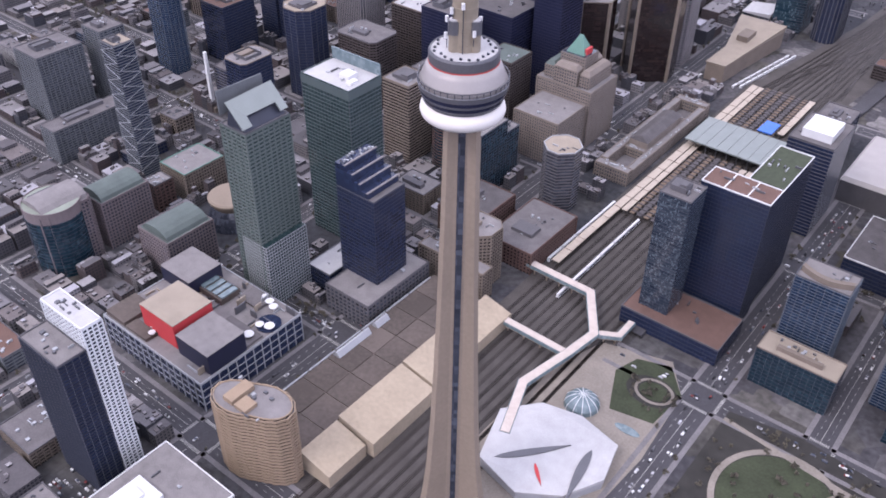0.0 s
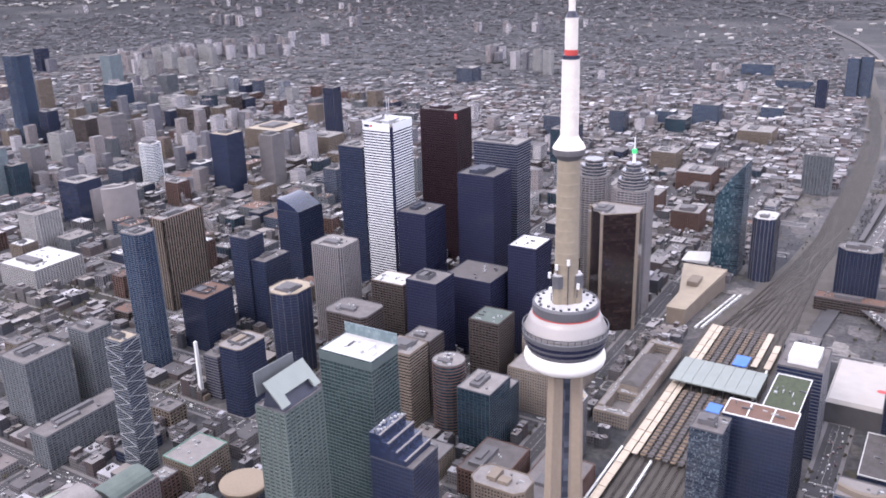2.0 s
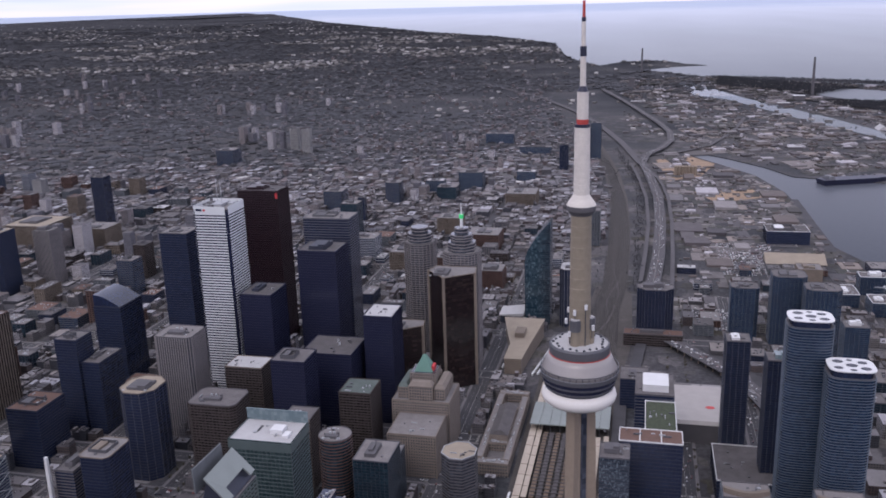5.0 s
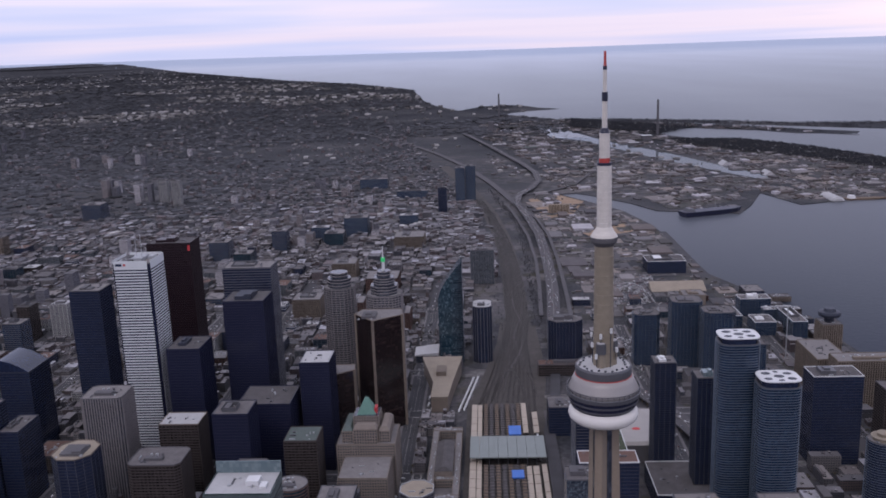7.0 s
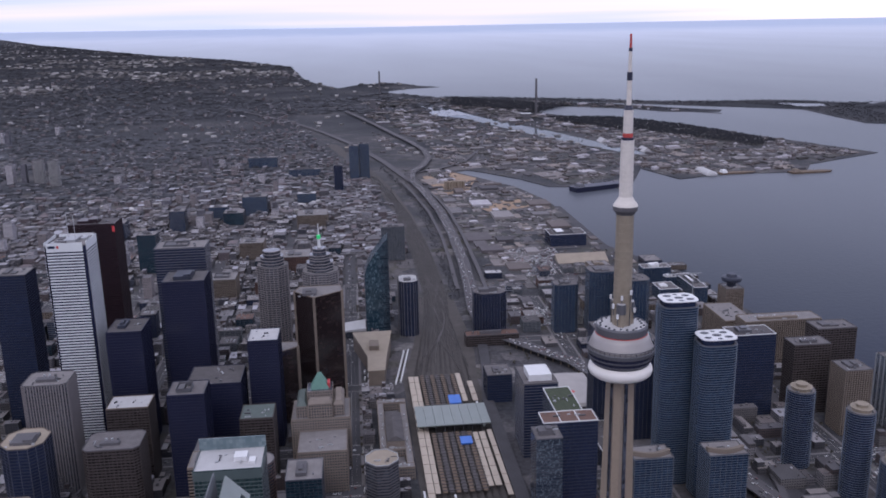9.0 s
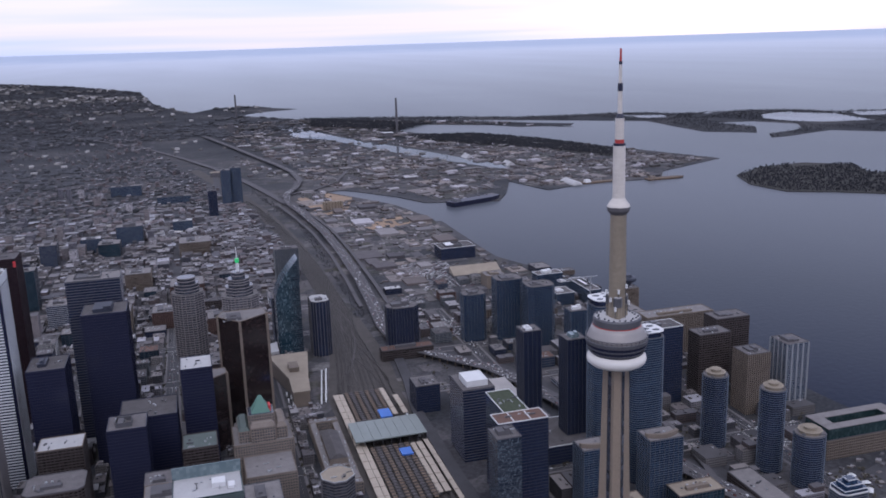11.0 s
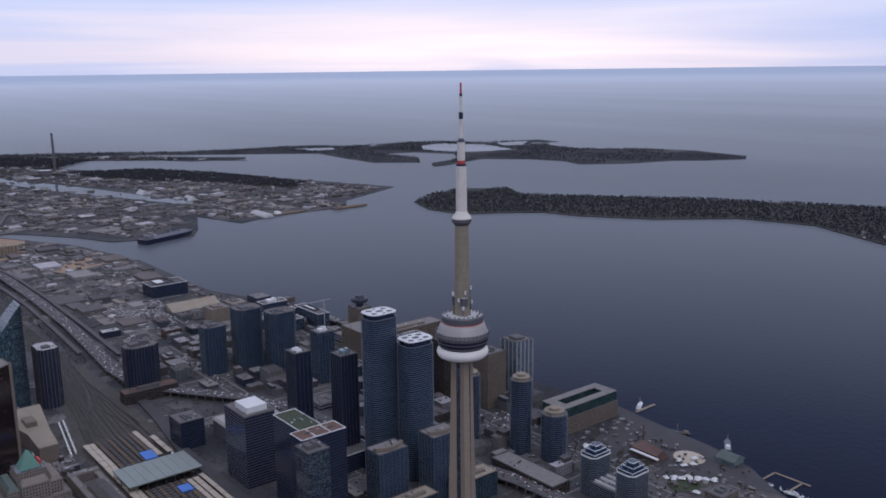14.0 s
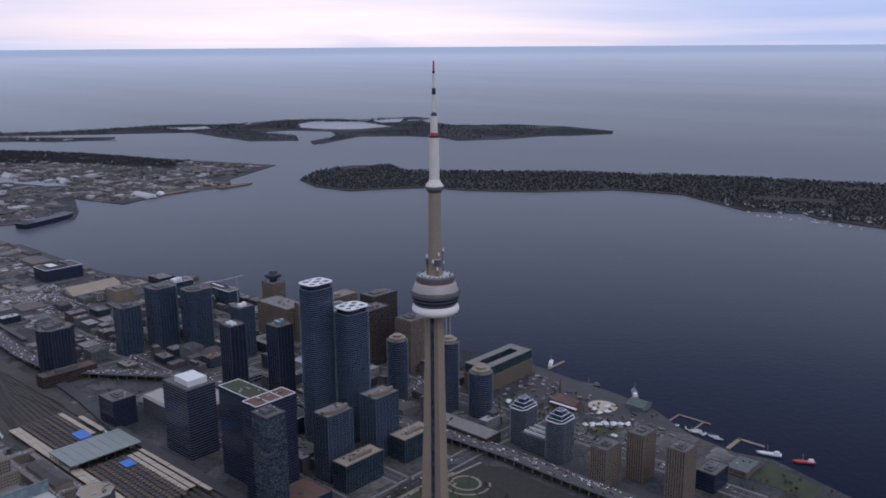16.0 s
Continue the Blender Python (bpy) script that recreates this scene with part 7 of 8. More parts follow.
for x0, x1, y0, y1, z in ((-3790, -3716, 3574, 4367, 26),):
    t = thing("viaduct", "long pale road viaduct over a wooded valley", "bridge", (-3745, 3970, 0))
    bm = bmesh.new()
    box(bm, -11, 11, -400, 400, 24, 27)
    part("deck", bm, CONCRETE_PALE, t)
    for k in range(11):
        bm = bmesh.new()
        box(bm, -7, 7, -380 + k * 76 - 3, -380 + k * 76 + 3, -2, 24)
        part("pier", bm, CONCRETE_PALE, t)
strip("road_valley", [(-5732, 4705), (-4910, 4203), (-4280, 3871), (-3760, 3690)], 30, CONCRETE_PALE, 1.0, 0.3, "pale road along the valley rim")


def far_thing(name, label, category, x, y, z=0.0):
    (px, py, pz), s = far(x, y, z)
    ob = thing(name, label, category, (px, py, pz))
    ob.scale = (s, s, s)
    return ob


for x, y, h in ((770, 5300, 213), (-144, 7088, 190)):
    t = far_thing("chimney", "tall grey power-station chimney", "chimney", x, y)
    bm = bmesh.new()
    lathe(bm, [(9, -4), (6, h)], 16)
    part("stack", bm, CONCRETE_GREY, t)
for x, y in ((777, 3844), (866, 3504)):
    t = far_thing("storage_dome", "white peaked storage shed", "shed", x, y)
    bm = bmesh.new()
    prism(bm, rect(-22, 22, -40, 40), -1, 5, [(-2, -40, 17), (2, -40, 17), (2, 40, 17), (-2, 40, 17)])
    part("roof", bm, WHITE_ROOF, t)
t = far_thing("sports_dome", "long white air-supported dome", "dome", 900, 2890)
bm = bmesh.new()
rows = [[bm.verts.new((-22 * math.cos(math.pi * k / 10), y, 16 * math.sin(math.pi * k / 10) - 1)) for k in range(11)] for y in (-62, -56, 56, 62)]
for row in (rows[0], rows[-1]):
    for v in row:
        v.co.x, v.co.z = v.co.x * 0.7, v.co.z * 0.55
for u, v in zip(rows, rows[1:]):
    for k in range(10):
        bm.faces.new((u[k], u[k + 1], v[k + 1], v[k]))
bm.faces.new(rows[0])
bm.faces.new(rows[-1][::-1])
part("membrane", bm, WHITE_ROOF, t)
for x, y, w, d, h, m in ((520, 4750, 60, 45, 14, WHITE_ROOF), (420, 4300, 40, 25, 9, WHITE_ROOF), (-60, 4700, 70, 40, 10, COPPER_DULL), (-230, 4900, 80, 30, 10, WHITE_ROOF), (-420, 3800, 60, 40, 18, TAN_ROOF), (640, 5000, 60, 40, 26, WHITE_PAINT), (-250, 5900, 40, 40, 60, CONCRETE_GREY), (150, 3700, 60, 40, 10, PALE_ROOF), (350, 3300, 50, 30, 9, WHITE_ROOF), (1150, 3150, 60, 60, 10, PALE_ROOF), (50, 4000, 40, 60, 9, PALE_ROOF)):
    t = far_thing("warehouse", "broad flat-roofed port warehouse", "warehouse", x, y)
    bm = bmesh.new()
    box(bm, -w / 2, w / 2, -d / 2, d / 2, -2, h)
    part("wall", bm, CONCRETE_GREY, t)
    bm = bmesh.new()
    box(bm, -w / 2 - 0.5, w / 2 + 0.5, -d / 2 - 0.5, d / 2 + 0.5, h, h + 1)
    part("roof", bm, m, t)

# towers standing apart to the east and north
BLUEGREY = dict(body=GL_BLUE, floor=3.8, band=BALCONY, band_h=1.3, band_d=0.2, fin=CONCRETE_GREY, bay=6, fin_w=0.6, fin_d=0.3)
for x0, x1, y0, y1, h, label, style in ((-428, -393, 3030, 3066, 126, "grey-blue glass apartment tower", BLUEGREY), (-391, -354, 3050, 3084, 130, "grey-blue glass apartment tower", BLUEGREY), (-482, -452, 2812, 2840, 88, "slim dark blue apartment tower", CONDO_DARK), (-842, -726, 3400, 3440, 40, "dark blue long office block", BLUEGREY), (-756, -682, 2440, 2490, 58, "dark stepped office block", BLUEGREY), (-850, -795, 2390, 2430, 40, "blue glass office block with a white roof", BLUEGREY), (-600, -540, 2610, 2650, 30, "dark low block with a white roof", BLUEGREY), (-660, -540, 3120, 3150, 30, "dark long low office slab", BLUEGREY),
                                  (-1590, -1556, 1795, 1830, 155, "slim dark glass apartment tower", CONDO_DARK)):
    tower("office_tower" if h > 60 else "office_block", label + " seen from afar", x0, x1, y0, y1, h, roof=PALE_ROOF if "white" not in label else WHITE_ROOF, **style)


# the northern quarter: apartment, office and hospital towers
GREYBLUE = dict(body=GL_BLUE, floor=3.8, band=GREY_METAL, band_h=1.3, band_d=0.2, fin=CONCRETE_GREY, bay=6, fin_w=0.6, fin_d=0.3)
PALE_PRECAST = mat("pale_precast", (0.30, 0.292, 0.290), 0.85, vary=0.15)
PALECOND = dict(body=GL_GREY, floor=3.0, band=PALE_PRECAST, band_h=1.3, band_d=0.5, fin=PALE_PRECAST, bay=5.5, fin_w=1.2, fin_d=0.5)
WHITEBAND = dict(body=GL_NAVY, floor=3.7, band=WHITE_MARBLE, band_h=1.7, band_d=0.5)
TEALPALE = dict(body=GL_PALE, floor=3.6, band=GREY_METAL, band_h=0.9, band_d=0.2, fin=GREY_METAL, bay=5, fin_w=0.3, fin_d=0.3)


def stand(ax, ay, bx, by, h, label, style, roof=PALE_ROOF, cut=0.0, deep=1.0):
    """A tower whose near side spans the plan points a and b, squared to the street grid."""
    s = math.dist((ax, ay), (bx, by)) / 1.36
    cx, cy = (ax + bx) / 2 - 0.26 * s, (ay + by) / 2 + 0.43 * s
    tower("apartment_tower" if "apartment" in label else ("office_tower" if h > 55 else "office_block"), label, cx - s / 2, cx + s / 2, cy - s * deep / 2, cy + s * deep / 2, h, roof=roof, cut=cut * s, **style)


for row in ((-2443, 1410, -2370, 1454, 250, "very tall dark blue glass apartment tower", CONDO, GREY_ROOF, 0.2), (-2347, 1438, -2304, 1464, 95, "dark glass apartment block beside the tall tower", CONDO_DARK),
            (-1975, 1006, -1915, 1040, 112, "pale teal glass office tower", TEALPALE), (-1936, 1046, -1890, 1074, 74, "dark teal office tower with a flat roof", TEAL), (-1975, 1124, -1931, 1150, 94, "pale blue ribbed office tower", RIBBED, COPPER_DULL),
            (-2125, 1303, -2070, 1334, 78, "pale slab hospital tower with plain walls", PALECOND), (-1571, 831, -1505, 872, 70, "pale gridded government office tower", PALECOND, PALE_ROOF, 0.1), (-1418, 684, -1310, 751, 40, "low wide courthouse with white roof plant", PALECOND, WHITE_ROOF),
            (-1776, 1203, -1714, 1241, 44, "dark low office block with a grey roof", GREYBLUE), (-1637, 974, -1569, 1016, 88, "dark office tower with pale frame edges", NAVY, PALE_ROOF), (-1728, 1253, -1673, 1286, 98, "white-banded octagonal office tower", WHITEBAND, WHITE_ROOF, 0.28),
            (-1515, 1287, -1455, 1324, 134, "dark glass office tower with a striped flank", NAVY, TAN_ROOF), (-2248, 1469, -2182, 1509, 74, "brown banded hospital tower above a podium", BROWN), (-2104, 1446, -2042, 1482, 100, "tall pale concrete office tower", RIBBED),
            (-3039, 2205, -2972, 2245, 125, "pale blue glass apartment tower far off", TEALPALE), (-2620, 1874, -2539, 1922, 86, "blue and white apartment tower pair", CONDO), (-2708, 2189, -2645, 2226, 68, "grey apartment slab with balconies", GREYCOND), (-2351, 1875, -2269, 1924, 60, "white apartment slab with balcony rows", PALECOND),
            (-2114, 1734, -2034, 1783, 66, "brown brick apartment slab with a flat roof", BROWN), (-1732, 1617, -1599, 1698, 58, "broad beige hotel block with a stepped roof", PUNCHED, TAN_ROOF), (-1543, 1656, -1462, 1705, 50, "beige hospital block with many windows", PUNCHED), (-1455, 1381, -1410, 1409, 118, "light grey ribbed office tower", RIBBED),
            (-1226, 1325, -1184, 1351, 78, "dark blue glass office block", GREYBLUE), (-2793, 1572, -2733, 1608, 42, "pale stepped hospital block", PALECOND), (-3231, 1781, -3118, 1848, 50, "pink-beige university block with a tan roof", PINK, TAN_ROOF), (-3711, 2380, -3657, 2411, 105, "dark apartment tower standing far off", CONDO_DARK),
            (-2872, 1766, -2808, 1805, 106, "beige apartment tower with balconies", BEIGECOND), (-3080, 2816, -3042, 2838, 82, "white apartment slab in a far cluster", PALECOND), (-3330, 2727, -3270, 2760, 84, "white apartment slab in a far cluster", PALECOND), (-3220, 2900, -3160, 2935, 80, "white apartment slab in a far cluster", PALECOND),
            (-3180, 2650, -3120, 2685, 78, "white apartment slab in a far cluster", PALECOND), (-3390, 2850, -3330, 2885, 80, "white apartment slab in a far cluster", PALECOND), (-2990, 2560, -2930, 2595, 72, "white apartment slab in a far cluster", PALECOND), (-3100, 2450, -3050, 2480, 76, "white apartment slab in a far cluster", PALECOND),
            (-918, 1812, -868, 1843, 92, "blue-green glass office block", TEAL), (-1078, 2122, -1015, 2160, 55, "dark blue glass apartment block", GREYBLUE), (-938, 2001, -917, 2013, 68, "slim dark glass apartment tower", CONDO_DARK), (-1605, 3160, -1570, 3182, 92, "white apartment slab with dark ends", PALECOND), (-1535, 3110, -1500, 3132, 96, "white apartment slab with dark ends", PALECOND),
            (-1980, 3480, -1941, 3502, 58, "white apartment slab among bare trees", PALECOND), (-1755, 2802, -1674, 2849, 58, "dark blue apartment slab pair", GREYBLUE), (-930, 2240, -880, 2270, 60, "black and white framed office block", GREYBLUE, PALE_ROOF), (-563, 2206, -465, 2266, 38, "long beige warehouse lofts", PUNCHED),
            (-691, 1890, -623, 1932, 42, "beige office block with a flat roof", PUNCHED), (-583, 1739, -497, 1792, 40, "long brown market lofts", BRICKS), (-787, 2299, -720, 2339, 36, "grey glass college block", TEAL), (-512, 1466, -452, 1503, 40, "red brick warehouse lofts", BRICKS), (-720, 1560, -650, 1600, 45, "beige brick office block", PUNCHED), (-620, 1560, -560, 1600, 36, "red brick office block on a corner", BRICKS), (-830, 1640, -770, 1680, 52, "grey striped office block", STRIPED)):
    stand(*row)
# curved city hall slabs round a saucer
t = thing("city_hall", "pale curved concrete slabs facing a low round hall", "building", (-1545, 1040, 0))
for a0, a1, r, h in ((2.0, 3.6, 46, 68), (-1.1, 0.5, 46, 84)):
    bm = bmesh.new()
    rows = []
    for k in range(13):
        a = a0 + (a1 - a0) * k / 12
        rows.append([bm.verts.new((q * math.cos(a), q * math.sin(a), z)) for q, z in ((r - 5, 0), (r + 5, 0), (r + 5, h), (r - 5, h))])
    for u, v in zip(rows, rows[1:]):
        for i in range(4):
            bm.faces.new((u[i], v[i], v[(i + 1) % 4], u[(i + 1) % 4]))
    bm.faces.new(rows[0])
    bm.faces.new(rows[-1][::-1])
    part("curved_slab", bm, CONCRETE_PALE, t)
bm = bmesh.new()
lathe(bm, [(9, 0), (9, 10), (24, 15), (25, 18), (12, 22), (2, 23)], 28)
part("council_hall", bm, WHITE_ROOF, t)
TAKEN.append((-1600, -1490, 985, 1095))

cottage = thing("cottage", "small grey-roofed island cottage", "house", (2130, 900, 0), 20, "island cottages")
bm = bmesh.new()
box(bm, -5, 5, -7, 7, 0, 4)
part("wall", bm, WHITE_PAINT, cottage)
bm = bmesh.new()
prism(bm, rect(-5.6, 5.6, -7.6, 7.6), 4, 5, [(-0.3, -7.6, 8), (0.3, -7.6, 8), (0.3, 7.6, 8), (-0.3, 7.6, 8)])
part("roof", bm, GREY_ROOF, cottage)
rnd = random.Random(31)
for k in range(26):
    copy_thing(cottage, pose(2180 + rnd.uniform(-30, 70), rnd.uniform(560, 1150), 0, 0, 0, rnd.uniform(0, 180)))
for k in range(22):
    boat("sailboat", 2080 + rnd.uniform(-40, 20), rnd.uniform(560, 1000), rnd.uniform(9, 15), rnd.uniform(0, 360), "small white moored sailboat", WHITE_PAINT, WHITE_PAINT)


def inside_quay(x, y):
    """Well inside the shore between the marina and the terminal."""
    return y > 340 and x < 330 + (y - 340) * 0.22 - 8


rnd = random.Random(77)
kiosks = []
while len(kiosks) < 150:
    x, y = rnd.uniform(225, 400), rnd.uniform(330, 640)
    if x < 262 + (y - 330) * 0.02 or inside_quay(x, y):
        kiosks.append((x, y, rnd.uniform(0.8, 3.4), rnd.uniform(0.8, 4.5), rnd.uniform(1.2, 3.6), rnd.uniform(0, 3), 0.3))
joined("quay_clutter", "kiosks, planters, crates and parked trucks on the quay", "clutter", PORT, kiosks, ROOFS)

# ---------------------------------------------------------------- the rest of the city
def free(x0, x1, y0, y1):
    if x1 > -352 and x0 < -215 and -500 < y1 < 1400:
        return False
    return all(x1 < a or x0 > b or y1 < c or y0 > d for a, b, c, d in TAKEN)


def plain_block(rnd, x0, x1, y0, y1, h):
    style = rnd.choice((PUNCHED, BROWN, GREYCOND, BRICKS, PALECOND, TEAL, BEIGECOND, STRIPED, NAVY, RIBBED, GREYCOND, GREYBLUE))
    ob = thing("city_block", rnd.choice(("grey mid-rise building with a flat gravel roof", "brown brick mid-rise with a flat roof", "beige mid-rise office with rooftop plant")), "building", ((x0 + x1) / 2, (y0 + y1) / 2, 0), group="city blocks")
    w, d = (x1 - x0) / 2, (y1 - y0) / 2
    pts = rect(-w, w, -d, d)
    bm = bmesh.new()
    prism(bm, pts, 0, h)
    part("wall", bm, style["body"], ob)
    n = max(1, int(h / style["floor"]))
    bm = bmesh.new()
    for i in range(n):
        prism(bm, grow(pts, 0.3), (i + 1) * h / n - 1.5, (i + 1) * h / n)
    part("facade_relief", bm, style["band"], ob)["kind"] = "stuff"
    if style.get("fin"):
        bm = bmesh.new()
        for i in range(4):
            fins(bm, pts[i], pts[(i + 1) % 4], max(4.5, style["bay"] * 1.5), max(0.6, style["fin_w"]), 0.3, 0, h)
        part("mullion_grid", bm, style["fin"], ob)["kind"] = "stuff"
    rooftop(ob, pts, h, rnd.choice((GREY_ROOF, PALE_ROOF, DARK_ROOF, GREY_ROOF, BROWN_ROOF, WHITE_ROOF if rnd.random() < 0.4 else PALE_ROOF)), CONCRETE_GREY, CONCRETE_GREY if h > 25 and rnd.random() < 0.6 else None, rnd.randint(0, 9999), small=True)


def mid_rise():
    rnd = random.Random(11)
    made = 0
    for _ in range(9000):
        zone = rnd.random()
        if zone < 0.22:
            x, y = rnd.uniform(-2700, -1450), rnd.uniform(600, 2400)
        elif zone < 0.66:
            x, y = rnd.uniform(-1500, -360), rnd.uniform(120, 1700)
        elif zone < 0.8:
            x, y = rnd.uniform(-1300, -330), rnd.uniform(1100, 2000)
        else:
            x, y = rnd.uniform(-130, 330), rnd.uniform(1000, 1700)
        w, d = rnd.uniform(9, 24), rnd.uniform(9, 28)
        h = rnd.uniform(9, 26)
        if x < -650 and y < 1500:
            h = rnd.choice((rnd.uniform(12, 30), rnd.uniform(20, 45), rnd.uniform(12, 26), rnd.uniform(45, 100) if y > 700 and x < -1050 else 18))
        if x < -1500:
            h, w, d = rnd.choice((rnd.uniform(15, 30), rnd.uniform(25, 60))), rnd.uniform(12, 22), rnd.uniform(12, 30)
        if h > 45:
            w, d = min(w, 18), min(d, 18)
        q = (x - w, x + w, y - d, y + d)
        if y > 1050 and x > -220 and h > 20:
            h = 12
        roads_x = (-430, -590, -745, -890, -1060, -1400, -142, -48, 215)
        roads_y = (240, 395, 570, 665, 752, 860, 1070, 1250, 1440, 1620, 1900)
        if any(q[0] - 13 < r < q[1] + 13 for r in roads_x) or any(q[2] - 12 < r < q[3] + 12 for r in roads_y) or not free(*q):
            continue
        if x > -220 and any(math.dist((x, y), p) < 60 for p in HIGHWAY_DENSE):
            continue
        TAKEN.append((q[0] - 3, q[1] + 3, q[2] - 3, q[3] + 3))
        plain_block(rnd, *q, h)
        made += 1
        if made >= 330:
            break


mid_rise()


def highway():
    ob = thing("elevated_highway", "grey elevated expressway on concrete piers", "road")
    for name, wide, z, deep, m, label in (("deck", 27, 11.0, 1.6, CONCRETE_GREY, "concrete deck"), ("carriageway", 25, 11.15, 0.1, ROADWAY, "worn grey asphalt lanes"), ("median", 0.9, 11.9, 0.8, CONCRETE_PALE, "concrete median")):
        o = strip(name, HIGHWAY, wide, m, z, deep)
        for key in ("category", "kind"):
            del o[key]
        o.parent = ob
        tagged(o, label)
    pier = None
    for k, (x, y) in enumerate(HIGHWAY_DENSE[::2]):
        if y > 2600:
            break
        if pier is None:
            bm = bmesh.new()
            box(bm, -9, -7, -0.8, 0.8, 0, 9.5)
            box(bm, 7, 9, -0.8, 0.8, 0, 9.5)
            box(bm, -11, 11, -0.9, 0.9, 8.6, 9.6)
            pier = part("pier", bm, CONCRETE, ob)
            o = pier
        else:
            o = new("pier", pier.data)
            o.parent = ob
        o.location = (x, y, 0)
    for line, wide in (([(-205, 2900), (-245, 3150), (-290, 3420), (-350, 3700), (-430, 4050), (-560, 4500), (-800, 5200), (-1300, 6200)], 26), ([(-140, 1500), (-132, 1750), (-126, 2050), (-128, 2365), (-146, 2600), (-170, 2760)], 9), ([(-200, 1560), (-190, 1800), (-184, 2050), (-190, 2365), (-216, 2680), (-240, 2900)], 9),
                       ([(166, 839), (143, 841), (116, 818), (102, 787), (101, 748), (92, 690), (80, 640)], 9), ([(-225, 3040), (-170, 3120), (-90, 3160), (40, 3330), (160, 3700), (260, 4200)], 14)):
        o = strip("ramp", line, wide, ROADWAY, 6.0, 2.0)
        for key in ("category", "kind"):
            del o[key]
        o.parent = ob
        tagged(o, "grey asphalt ramp")


highway()


def on_land(x, y):
    c = False
    for (ax, ay), (bx, by) in zip(mainland, mainland[1:] + mainland[:1]):
        if (ay > y) != (by > y) and x < (bx - ax) * (y - ay) / (by - ay) + ax:
            c = not c
    return c


def outward(rnd, near, away):
    """A place in the visible sector, as many near as far."""
    r = near * (away / near) ** rnd.random()
    a = rnd.uniform(radians(20), radians(158))
    return CX + r * math.cos(a), CY + r * math.sin(a), r


def inside(poly, x, y):
    c = False
    for (ax, ay), (bx, by) in zip(poly, poly[1:] + poly[:1]):
        if (ay > y) != (by > y) and x < (bx - ax) * (y - ay) / (by - ay) + ax:
            c = not c
    return c


FAR_LABELS = ("pale grey apartment tower far from the centre", "beige slab apartment tower among houses", "dark office tower far from the centre")


def rail_x(y):
    for (ax, ay), (bx, by) in zip(RAILS, RAILS[1:]):
        if ay <= y <= by:
            return ax + (bx - ax) * (y - ay) / (by - ay)
    return RAILS[-1][0]


